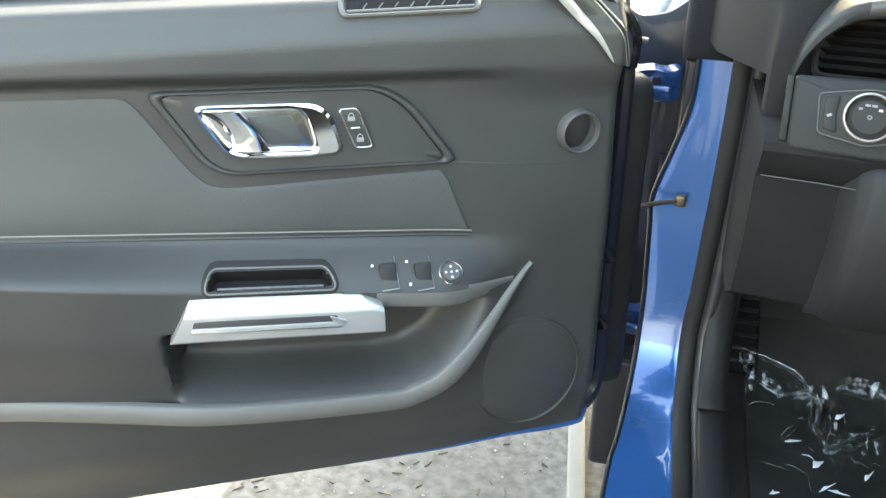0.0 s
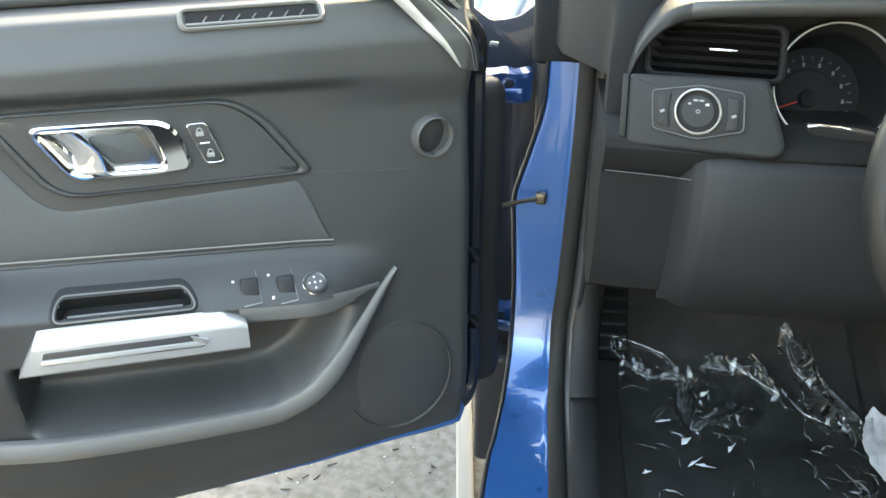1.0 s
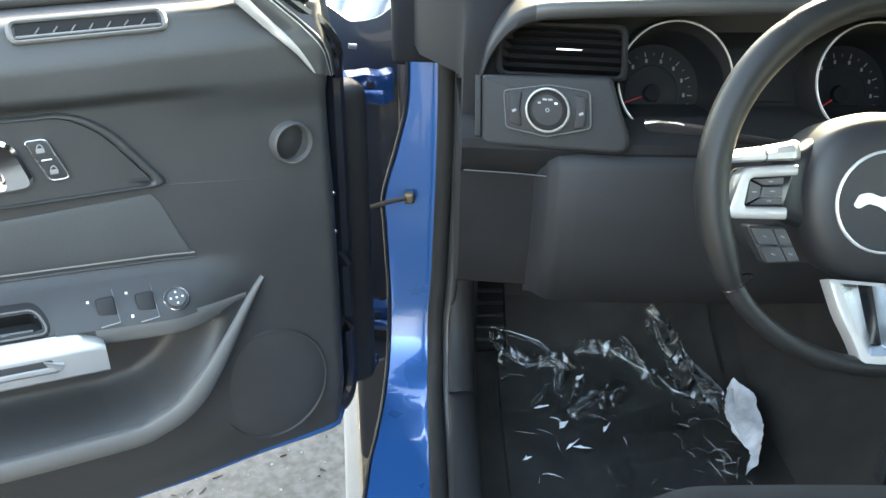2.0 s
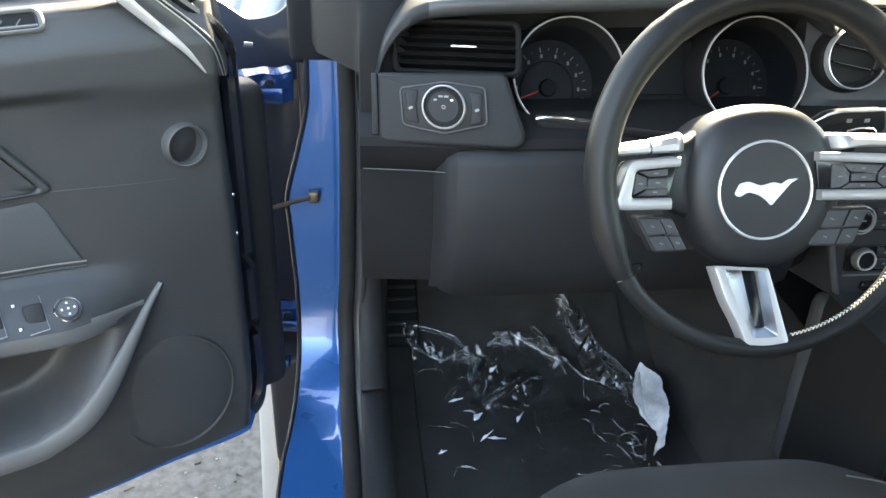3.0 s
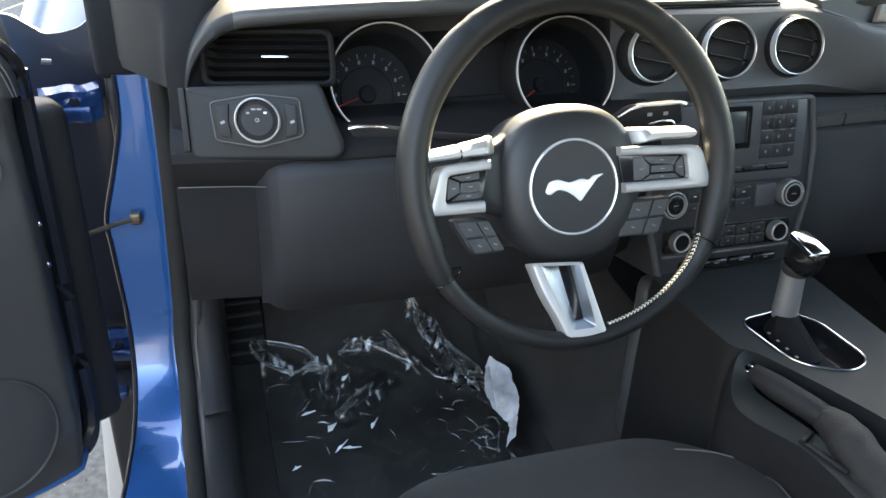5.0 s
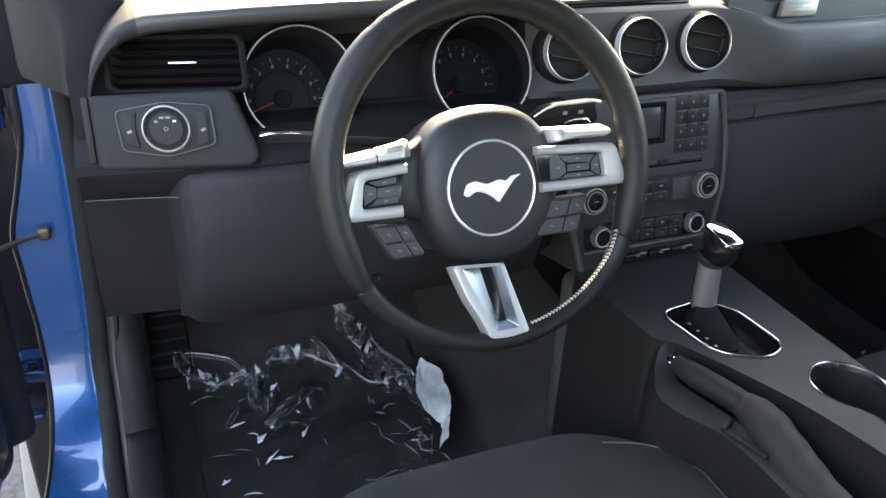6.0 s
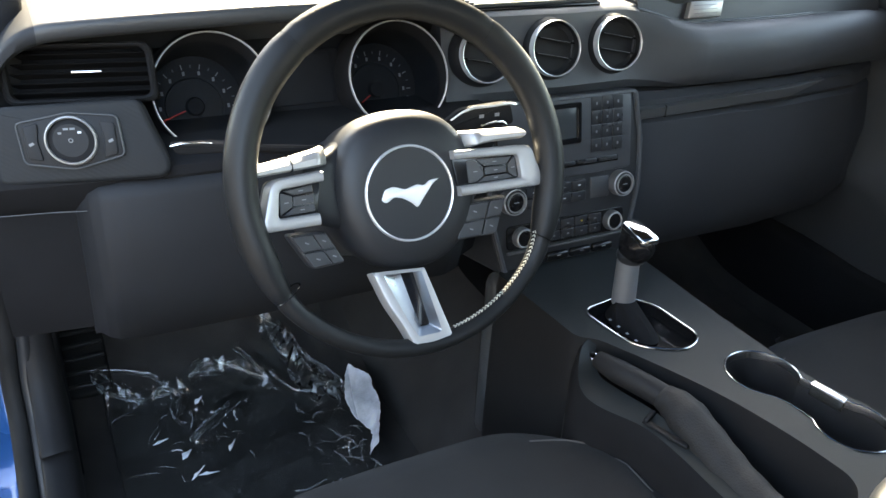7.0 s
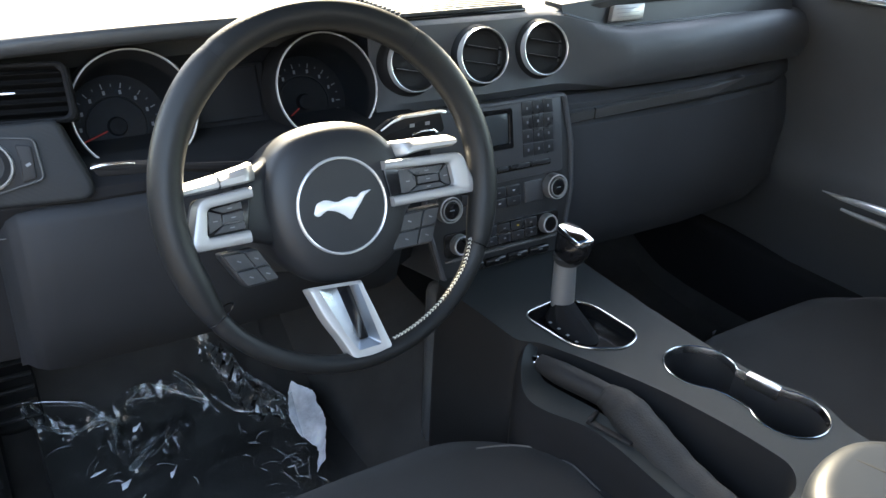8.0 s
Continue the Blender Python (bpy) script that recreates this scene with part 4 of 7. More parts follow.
# ---- dashboard ----
def build_dashboard():
    dash = thing("dashboard", (0, 0.4, 0.8), "black soft-touch dashboard with a double brow", "dashboard")

    def hood(x, zl, yl=0.225, zt=0.0):
        return [(yl + 0.004, zl - 0.016), (yl - 0.005, zl - 0.010), (yl - 0.006, zl - 0.001), (yl - 0.003, zl + 0.003), (yl + 0.004, zl + 0.0045), (yl + 0.10, zl + 0.006 + zt), (0.60, zl + 0.002 + zt), (0.95, zl - 0.04), (0.95, zl - 0.10), (0.34, zl - 0.06), (0.32, zl - 0.018)]
    st = [(-0.724, 0.885, 0.268), (-0.716, 0.920, 0.254), (-0.704, 0.944, 0.245), (-0.688, 0.962, 0.238), (-0.666, 0.973, 0.233), (-0.63, 0.978, 0.229), (-0.50, 0.983, 0.225), (-0.37, 0.985, 0.223), (-0.25, 0.982, 0.225), (-0.20, 0.970, 0.234), (-0.172, 0.950, 0.258), (-0.152, 0.938, 0.285)]
    st = [(p.x, hood(p.x, p.y, p.z)) for p in curve_points(st, 6)]
    # Same hood, split here: the pillar's shade is in the end's darker plastic.
    part("hood_end", loft_x(st[:25], 1), lower_black_shade, dash, "rounded end of the hood, pillar shade put into darker plastic", angle=60)
    part("cluster_hood", loft_x(st[24:], 1), dash_top_black, dash, "black hood over the gauges, sun on its top", angle=60)
    mid = [(-0.158, hood(-0.15, 0.944, 0.306)), (-0.08, hood(0, 0.946, 0.298)), (0.09, hood(0, 0.946, 0.298)), (0.165, hood(0.15, 0.946, 0.304))]
    part("centre_top", loft_x(mid, 3), dash_top_black, dash, "black dashboard top")
    right = [(0.115, hood(0, 0.934, 0.335)), (0.150, hood(0, 0.943, 0.318)), (0.185, hood(0, 0.951, 0.306)), (0.22, hood(0, 0.958, 0.300)), (0.30, hood(0, 0.964, 0.296)), (0.60, hood(0, 0.962, 0.30)), (0.76, hood(0, 0.93, 0.34))]
    part("passenger_top", loft_x(right, 4), dash_top_black, dash)
    # speaker grille slats on the top
    grille = part("top_grille", box((0.214, 0.172, 0.006), 0.003, pose(-0.026, 0.388, 0.9535)), gloss_black, dash, "slatted speaker grille")
    for i in range(13):
        part("slat", box((0.206, 0.0068, 0.008), 0.002, pose(-0.026, 0.308 + i * 0.0130, 0.9570), 1), dash_top_black, grille)
    # gauge cavity: back wall, floor and left end
    part("cavity_back", box((0.60, 0.02, 0.17), 0.005, FG @ pose(-0.04, 0.005, -0.088, 90)), matte_black, dash)
    part("cavity_floor", loft_x([(-0.575, [(0.190, 0.814), (0.187, 0.820), (0.195, 0.826), (0.30, 0.828), (0.30, 0.805), (0.20, 0.802)]), (-0.17, [(0.190, 0.814), (0.187, 0.820), (0.195, 0.826), (0.30, 0.828), (0.30, 0.805), (0.20, 0.802)])], 2), dash_black, dash)
    # the light switch panel with its patterned face
    sw = [(-0.075, 0.036), (0.070, 0.041), (0.079, 0.010), (0.098, -0.044), (-0.075, -0.042)]
    part("switch_panel", plate(smooth_loop(sw, [0.006, 0.008, 0.040, 0.030, 0.010], 8), FS, -0.06, 0.0, 0.0055, 5), carbon, dash, "patterned black switch panel")
    part("panel_end", plate(smooth_loop(rect(-0.082, -0.033, -0.0752, 0.035), 0.002), FS, -0.05, -0.001, 0.0015), carbon, dash)
    # lower panel and knee roll
    low = lambda y0: [(y0 - 0.004, 0.841), (y0 - 0.020, 0.834), (y0 - 0.023, 0.824), (y0 - 0.014, 0.803), (y0 + 0.002, 0.785), (y0 + 0.004, 0.70), (y0 + 0.03, 0.62), (y0 + 0.09, 0.585), (0.5, 0.585), (0.5, 0.84)]
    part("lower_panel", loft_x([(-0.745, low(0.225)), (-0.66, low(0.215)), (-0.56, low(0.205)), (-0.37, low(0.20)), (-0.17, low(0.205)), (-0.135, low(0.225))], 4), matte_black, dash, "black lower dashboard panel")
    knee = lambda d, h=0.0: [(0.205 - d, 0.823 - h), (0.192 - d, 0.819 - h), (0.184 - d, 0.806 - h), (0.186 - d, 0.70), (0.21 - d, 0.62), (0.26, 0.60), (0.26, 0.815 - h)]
    part("knee_panel", loft_x([(-0.658, knee(-0.030, 0.030)), (-0.652, knee(-0.016, 0.018)), (-0.645, knee(-0.004, 0.009)), (-0.634, knee(0.006, 0.003)), (-0.610, knee(0.012)), (-0.40, knee(0.016)), (-0.21, knee(0.012)), (-0.185, knee(0.0))], 4), lower_black_shade, dash, "raised knee panel", angle=70)
    part("panel_seam", tube([(-0.742, 0.205, 0.795), (-0.68, 0.197, 0.794), (-0.648, 0.191, 0.793)], 0.0006, 6), ring_dark, dash)
    # mid band carrying the round vents
    def vent_band(t, b, h=0.0):
        vb = [(0.300 - b, 0.951), (0.292 - b, 0.946), (0.287 - b, 0.930), (0.282 - b, 0.905), (0.276 - b, 0.880), (0.269 - b, 0.860), (0.264 - b, 0.850), (0.270, 0.836), (0.36, 0.83), (0.36, 0.95)]
        rb = [(0.290 - b, 0.921 + h), (0.268 - b, 0.922 + h), (0.248 - b, 0.915 + h), (0.236 - b, 0.899 + h), (0.231 - b, 0.874 + h), (0.236 - b, 0.850 + h), (0.247 - b, 0.834 + h), (0.275 - b, 0.823 + h), (0.36 - b, 0.83 + h), (0.36 - b, 0.915 + h)]
        return [(ya + (yb - ya) * t, za + (zb - za) * t) for (ya, za), (yb, zb) in zip(vb, rb)]
    bst = [(-0.182, 0, -0.012, 0), (-0.14, 0, -0.002, 0), (0.0, 0, 0.006, 0), (0.105, 0, 0.003, 0)]
    for k in range(1, 13):
        u = k / 12
        bst.append((0.105 + 0.15 * u, float(step(u, 0.0, 1.0)), 0.003 - 0.006 * u, 0))
    bst += [(0.35, 1, 0.002, 0), (0.45, 1, -0.002, 0), (0.55, 1, -0.012, 0), (0.66, 1, -0.026, -0.003), (0.79, 1, -0.052, -0.010)]
    part("vent_band", loft_x([(x, vent_band(t, b, h)) for x, t, b, h in bst], 3), dash_black, dash, "curved black band round the vents, running on as the passenger roll")
    # passenger side: inset panel, roll, gap, glovebox
    part("inset_panel", loft_x([(0.145, [(0.300, 0.957), (0.286, 0.918), (0.34, 0.91), (0.34, 0.957)]), (0.30, [(0.30, 0.967), (0.284, 0.919), (0.34, 0.91), (0.34, 0.967)]), (0.70, [(0.31, 0.955), (0.296, 0.916), (0.36, 0.91), (0.36, 0.955)])], 4), trim_black, dash, "dark inset trim panel")
    for k in range(2):
        line = []
        for x, t, b, h in bst[6:-2]:
            (ya, za), (yb, zb) = vent_band(t, b, h)[:2]
            line.append((x, ya + (yb - ya) * (0.25 + 0.5 * k), za + (zb - za) * (0.25 + 0.5 * k) + 0.0006))
        part("brow_line", tube(curve_points(line, 3), 0.0014, 6), ring_dark if k else gloss_black, dash)
    fq = frame_of((0.268, 0.2855, 0.940), (1, 0, 0), Vector((0, 0.33, 0.944)), Vector((0, -0.944, 0.33)))
    plaque = part("plaque", plate(smooth_loop([(-0.038, -0.012), (0.030, -0.012), (0.038, 0.012), (-0.028, 0.012)], 0.002), fq, -0.006, 0.003, 0.001), satin_silver, dash, "small brushed metal plaque with engraved lines")
    for k in range(3):
        part("engraved_line", box((0.048, 0.0010, 0.0004), 0.0001, fq @ pose(0, -0.006 + k * 0.006, 0.0031), 1), grey_mark, plaque)
    glove = lambda d: [(0.262 + d, 0.825), (0.250 + d, 0.815), (0.246 + d, 0.795), (0.252 + d, 0.787), (0.244 + d, 0.78), (0.225 + d, 0.70), (0.225 + d, 0.60), (0.26 + d, 0.55), (0.5, 0.55), (0.5, 0.83)]
    part("glovebox", loft_x([(0.137, glove(0.010)), (0.20, glove(0.004)), (0.45, glove(0.0)), (0.65, glove(0.02)), (0.745, glove(0.06))], 4), lower_black_lit, dash, "black glovebox face")
    part("glovebox_trim", loft_x([(0.140, [(0.2525, 0.806), (0.247, 0.803), (0.247, 0.789), (0.253, 0.786), (0.27, 0.79), (0.27, 0.804)]), (0.45, [(0.243, 0.816), (0.238, 0.813), (0.238, 0.799), (0.243, 0.796), (0.27, 0.80), (0.27, 0.814)]), (0.54, [(0.252, 0.8185), (0.2495, 0.8175), (0.2495, 0.8155), (0.252, 0.8145), (0.27, 0.8150), (0.27, 0.8185)])], 4), ring_dark, dash, "grey trim line above the glovebox")
    part("trim_joint", box((0.0016, 0.006, 0.018), 0.0004, pose(0.188, 0.2475, 0.7975), 1), gloss_black, dash)
    return dash


dash = build_dashboard()


def build_side_vent():
    v = thing("side_vent", (-0.635, 0.26, 0.93), "black rectangular dashboard air vent with slats", "air vent")
    fv = FS @ pose(0.012, 0.070, -0.034)
    part("surround", ring_plate(smooth_loop(rect(-0.074, -0.031, 0.076, 0.032), 0.012), smooth_loop(rect(-0.068, -0.026, 0.070, 0.027), 0.010), fv, -0.03, 0.000, 0.003), matte_black, v)
    part("well", box((0.15, 0.06, 0.01), 0.004, fv @ pose(0.002, 0, -0.036)), vent_shade, v)
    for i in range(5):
        part("slat", box((0.140, 0.0018, 0.014), 0.0007, fv @ pose(0.002, -0.02 + i * 0.010, -0.024, -16), 1), vent_shade, v)
    part("tab", box((0.030, 0.0030, 0.006), 0.001, fv @ pose(0.010, 0.0005, 0.006)), dull_chrome, v, "silver adjuster tab")


build_side_vent()


def build_light_switch():
    k = thing("headlight_switch", (-0.65, 0.2, 0.868), "black headlight switch with a chrome-ringed knob", "switch")
    plo = smooth_loop([(-0.050, 0.020), (0.0, 0.029), (0.047, 0.024), (0.049, -0.018), (0.0, -0.030), (-0.047, -0.022)], 0.006)
    part("plate", plate(plo, FS, -0.002, 0.004, 0.002), bay_black, k)
    part("plate_edge", ring_plate(plo, shrink(ccw(plo), 0.002), FS, 0.0, 0.0052, 0.0006), trim_black, k)
    ring = part("knob_ring", lathe([(0.0220, 0.003), (0.0220, 0.010), (0.0229, 0.0122), (0.0240, 0.0118), (0.0247, 0.009), (0.0250, 0.003)], FS, 56), satin_silver, k, "chrome ring")
    part("knob", lathe([(0.0, 0.010), (0.0165, 0.010), (0.0185, 0.0085), (0.0220, 0.0065)], FS, 48), bay_black, k, "round black knob")
    for i, (a, mt) in enumerate(((140, grey_mark), (105, grey_mark), (75, grey_mark), (40, white_mark))):
        part("mark", box((0.005 if i in (1, 2) else 0.0035, 0.0022, 0.0006), 0.0002, FS @ pose(0.012 * math.cos(radians(a)), 0.012 * math.sin(radians(a)), 0.0104), 1), mt, k)
    part("mark", lathe([(0.0012, 0.0), (0.0018, 0.0006), (0.0024, 0.0)], FS @ pose(0, 0, 0.0101), 16), grey_mark, k)
    for sx in (-1, 1):
        part("side_button", plate(smooth_loop([(sx * 0.043, 0.016), (sx * 0.0285, 0.019), (sx * 0.031, 0.0), (sx * 0.0285, -0.019), (sx * 0.042, -0.016)], 0.003), FS, 0.003, 0.0065, 0.0012), bay_black, k)
        part("mark", box((0.005, 0.0028, 0.0006), 0.0002, FS @ pose(sx * 0.037, -0.002, 0.0067, 0, 0, 25), 1), grey_mark, k)


build_light_switch()


def build_gauges():
    for cx, nm, ndl in ((-0.1195, "tachometer", 199), (0.1180, "speedometer", 214)):
        g = thing(nm, tuple(FG @ Vector((cx, 0, 0))), "round black gauge deep inside a thin chrome ring", "gauge", "gauges in the cluster")
        f = FG @ pose(cx, 0, 0)
        part("ring", lathe([(0.0668, -0.006), (0.0670, 0.0006), (0.0677, 0.0019), (0.0686, 0.0019), (0.0694, 0.0004), (0.0696, -0.006)], f, 80), bright_ring, g, "thin chrome ring")
        part("collar", lathe([(0.0696, -0.001), (0.0715, -0.004), (0.0725, -0.020), (0.0730, -0.060)], f, 64), matte_black, g)
        ox, oy, dp = -0.012, -0.010, -0.056
        rings = [[f @ Vector((ox * t + rr * math.cos(2 * math.pi * i / 64), oy * t + rr * math.sin(2 * math.pi * i / 64), dp * t)) for i in range(64)] for t, rr in ((0.0, 0.0668), (0.12, 0.0655), (0.55, 0.0610), (0.9, 0.0575), (1.0, 0.0570))]
        part("tube", skin(bmesh.new(), rings, cap=False), matte_black, g, "dark tapering tube")
        part("dial", lathe([(0.0, 0.0), (0.0575, 0.0)], f @ pose(ox, oy, dp + 0.0005), 64), dial_black, g)
        d = f @ pose(ox - 0.002, oy - 0.003, dp + 0.001)
        part("inner_ring", lathe([(0.0330, 0.0), (0.0337, 0.0014), (0.0347, 0.0014), (0.0355, 0.0)], d, 48), dial_black, g)
        part("inner_disc", lathe([(0.0, 0.0008), (0.0330, 0.0006)], d, 48), dial_black, g)
        for i in range(19):
            a = radians(205 - i * 13)
            big = i % 2 == 0
            part("tick", box((0.0062 if big else 0.0035, 0.0012, 0.0005), 0.0002, d @ pose(0.0482 * math.cos(a), 0.0482 * math.sin(a), 0.0008, 0, 0, math.degrees(a)), 1), grey_mark if big else dim_mark, g)
            if big and 0 < i < 17:
                part("numeral_bar", box((0.0030, 0.0048, 0.0005), 0.0002, d @ pose(0.0405 * math.cos(a), 0.0405 * math.sin(a), 0.0016), 1), grey_mark, g)
        part("sub_dial", lathe([(0.0072, 0.0), (0.0080, 0.0012), (0.0090, 0.0)], d @ pose(0.002, -0.030, 0.0008), 24), trim_black, g)
        part("hub", lathe([(0.0, 0.009), (0.0095, 0.008), (0.0115, 0.001)], d, 28), matte_black, g, "dark needle hub")
        a = radians(ndl)
        part("needle", box((0.030, 0.0018, 0.0015), 0.0006, d @ pose(0.028 * math.cos(a), 0.028 * math.sin(a), 0.007, 0, 0, math.degrees(a)), 1), red_needle, g, "red needle")
        part("lens", lathe([(0.0, -0.010), (0.064, -0.012)], f @ pose(0, 0, 0, -7), 48), lens_mat, g, "clear gauge lens")
    c = thing("cluster_display", tuple(FG @ Vector((0, 0, -0.05))), "dark information display between the gauges", "display")
    part("bezel", box((0.115, 0.10, 0.012), 0.008, FG @ pose(-0.001, -0.004, -0.052)), matte_black, c)
    part("glass", box((0.088, 0.064, 0.004), 0.003, FG @ pose(-0.001, 0.008, -0.0455)), dial_black, c, "dark blank display glass")
    for i in range(5):
        part("gear_mark", box((0.0038, 0.0058, 0.0005), 0.0002, FG @ pose(-0.028 + i * 0.0095, -0.0375, -0.0455), 1), dim_mark, c)


build_gauges()


# ---- steering wheel ----
def build_wheel():
    w = thing("steering_wheel", (-0.368, -0.0044, 0.868), "black leather three-spoke steering wheel with satin silver spokes", "steering wheel")
    R, r = 0.1628, 0.0152
    n, k = 160, 20
    FR = FW @ Matrix.Translation((-0.0055, 0.0009, 0.012)) @ Matrix.Diagonal((0.983, 0.983, 1, 1))      # the rim stands proud of the hub
    rings = []
    for i in range(n):
        a = 2 * math.pi * i / n
        deg = math.degrees(a) % 360
        grip = 1 + 0.10 * math.exp(-((min(abs(deg - 45), 360 - abs(deg - 45))) / 17) ** 2) + 0.10 * math.exp(-((deg - 135) / 17) ** 2)
        slim = 1 - 0.38 * float(step(-math.sin(a), 0.30, 0.68))          # the lower part of the rim is thinner
        cut = 1.0
        for s in (127, 214, 329, 53):
            cut -= 0.16 * math.exp(-((deg - s) / 0.9) ** 2)
        ring = []
        for j in range(k):
            b = 2 * math.pi * j / k
            rr = R + r * (1 - slim) * 0.9 + r * slim * grip * cut * math.cos(b) * 0.98
            ring.append(FR @ Vector((rr * math.cos(a), rr * math.sin(a) - 0.0022 * max(0.0, -math.sin(a)), r * slim * 1.06 * cut * math.sin(b))))
        rings.append(ring)
    rings.append(rings[0])
    rim = part("rim", skin(bmesh.new(), rings, cap=False), leather, w, "black leather rim with stitched seams")
    for s in (127, 214, 329, 53):
        a = radians(s)
        part("seam", lathe([(r * 0.94, -0.0007), (r * 1.03, 0.0), (r * 0.94, 0.0007)], FR @ frame_of((R * math.cos(a), R * math.sin(a), 0), (math.cos(a), math.sin(a), 0), (0, 0, 1), (math.sin(a), -math.cos(a), 0)), 24), gloss_black, rim)
    bm = bmesh.new()
    for i in range(34):
        a = radians(-30 - i * 1.5)
        for sg in (-1, 1):
            rr = R - r * 0.93 + 0.0104 * float(step(-math.sin(a), 0.30, 0.68))
            rounded(bm, (0.0034, 0.0011, 0.0011), 0.0004, FR @ pose(rr * math.cos(a), rr * math.sin(a), 0.004 + sg * 0.0016, 0, 0, math.degrees(a) + 90 + sg * 32), 1)
    part("stitching", bm, thread_pale, rim, "pale cross stitching")
    # hub
    rings = []
    prof = [(0.070, -0.095), (0.074, -0.060), (0.0755, -0.038), (0.0745, -0.022), (0.071, -0.012), (0.064, -0.0055), (0.053, -0.0020), (0.040, -0.0008), (0.020, 0.0), (0.001, 0.0002)]
    m = 72
    for q, h in prof:
        ring = []
        for i in range(m):
            a = 2 * math.pi * i / m
            x, y = math.cos(a), math.sin(a)
            e = 2.3
            f = (abs(x) ** e + abs(y) ** e) ** (-1 / e)
            yy = y * f * q * (1.03 if y > 0 else 1.13)
            xx = x * f * q * (1.0 - 0.10 * max(0, -y) * 0.6)
            ring.append(FW @ Vector((xx * 1.04 + 0.0035, yy * 0.98 - 0.012, h)))
        rings.append(ring)
    hub = part("hub", skin(bmesh.new(), rings), hub_plastic, w, "rounded black airbag cover")
    for sx, xa, xb in ((-1, 0.060, 0.100), (1, 0.050, 0.080)):
        rows = []
        for k in range(13):
            t = k / 12
            x, v0, v1 = sx * (xa + (xb - xa) * t), (0.040 - 0.016 * t ** 0.7) if sx < 0 else 0.050 - 0.024 * t, -0.046 + 0.014 * t
            n0 = -0.020 + 0.010 * math.sin(math.pi * t * 0.5)
            rows.append([FW @ Vector((x, v, n0 + n)) for v, n in ((v1, -0.03), (v1, -0.008), (v1 + 0.006, -0.001), (v1 + 0.014, 0.001), (v0 - 0.014, 0.001), (v0 - 0.006, -0.001), (v0, -0.008), (v0, -0.03))])
        part("shoulder", skin(bmesh.new(), rows), hub_plastic, hub, angle=50)
    fe = FW @ pose(-0.001, -0.017, -0.0005)
    part("emblem_ring", lathe([(0.0446, 0.0), (0.0449, 0.0020), (0.0459, 0.0027), (0.0469, 0.0020), (0.0474, 0.0)], fe, 72), bright_ring, hub, "thin chrome emblem ring")
    part("emblem_disc", lathe([(0.0, 0.0018), (0.030, 0.0014), (0.0442, 0.0006)], fe, 48), hub_plastic, hub)
    sw = [(-0.0315, -0.0030), (-0.0270, 0.0070), (-0.0180, 0.0090), (-0.0060, 0.0045), (0.0070, 0.0080), (0.0150, 0.0055), (0.0200, 0.0100), (0.0320, 0.0110), (0.0235, 0.0065), (0.0190, 0.0010),
          (0.0120, -0.0065), (0.0050, -0.0150), (0.0000, -0.0095), (-0.0080, -0.0040), (-0.0180, -0.0010), (-0.0270, -0.0060)]
    part("badge", plate(smooth_loop(sw, 0.003, 4), fe, 0.001, 0.0034, 0.0007), badge_white, hub, "plain pale metal badge")
    # side spokes: silver C frames with a swept bright bar above and a key pad inside
    sides = ((-1, [(-0.0901, 0.0168), (-0.1395, 0.0138), (-0.1541, -0.0305), (-0.0982, -0.0318)], [(-0.0901, 0.0075), (-0.1325, 0.0050), (-0.137, -0.0205), (-0.0982, -0.0208)]),
             (1, [(0.0462, 0.0184), (0.1331, 0.0148), (0.1454, -0.0280), (0.0501, -0.0272)], [(0.0462, 0.0100), (0.1162, 0.0062), (0.1185, -0.0176), (0.0501, -0.0172)]))
    right_keys = ([(0.0711, 0.0068), (0.1115, 0.0048), (0.1053, -0.0015), (0.0797, -0.0010)], [(0.0806, -0.0025), (0.1044, -0.0028), (0.1044, -0.0100), (0.0806, -0.0098)], [(0.0797, -0.0112), (0.1053, -0.0115), (0.1115, -0.0166), (0.0711, -0.0162)],
                  [(0.0616, 0.0068), (0.0694, 0.0064), (0.0787, -0.0016), (0.0787, -0.0108), (0.0694, -0.0160), (0.0616, -0.0160)], [(0.1131, 0.0044), (0.1152, 0.0042), (0.1162, -0.0158), (0.1131, -0.0162), (0.1066, -0.0110), (0.1066, -0.0022)])
    left_keys = ([(-0.128, 0.0035), (-0.1002, 0.0058), (-0.1002, -0.0006), (-0.1184, -0.0015)], [(-0.1189, -0.0030), (-0.1002, -0.0024), (-0.1002, -0.0106), (-0.1199, -0.0110)], [(-0.1199, -0.0124), (-0.1002, -0.0120), (-0.1002, -0.0186), (-0.1295, -0.0186)], [(-0.131, 0.0024), (-0.1204, -0.0022), (-0.1214, -0.0118), (-0.1333, -0.0176)])
    for sx, lo, li in sides:
        f = FW @ pose(0, 0, 0.002, 0, -sx * 4, 0)
        sp = part("spoke", open_frame(rounded_line(lo, 0.010, 8), rounded_line(li, 0.0045, 8), f, -0.014, 0.004, 0.0030), satin_silver, w, "satin silver spoke frame")
        part("spoke_back", plate(smooth_loop([(p[0] * 0.985, p[1] * 0.9) for p in lo], 0.006), f, -0.026, -0.010, 0.002), trim_black, sp)
        pad = part("key_pad", plate(smooth_loop([(li[0][0], li[0][1] + 0.002), (li[1][0] + sx * 0.002, li[1][1] + 0.002), (li[2][0] + sx * 0.002, li[2][1] - 0.002), (li[3][0], li[3][1] - 0.002)], 0.003), f, -0.012, -0.0030, 0.001), gloss_black, sp, "black key pad")
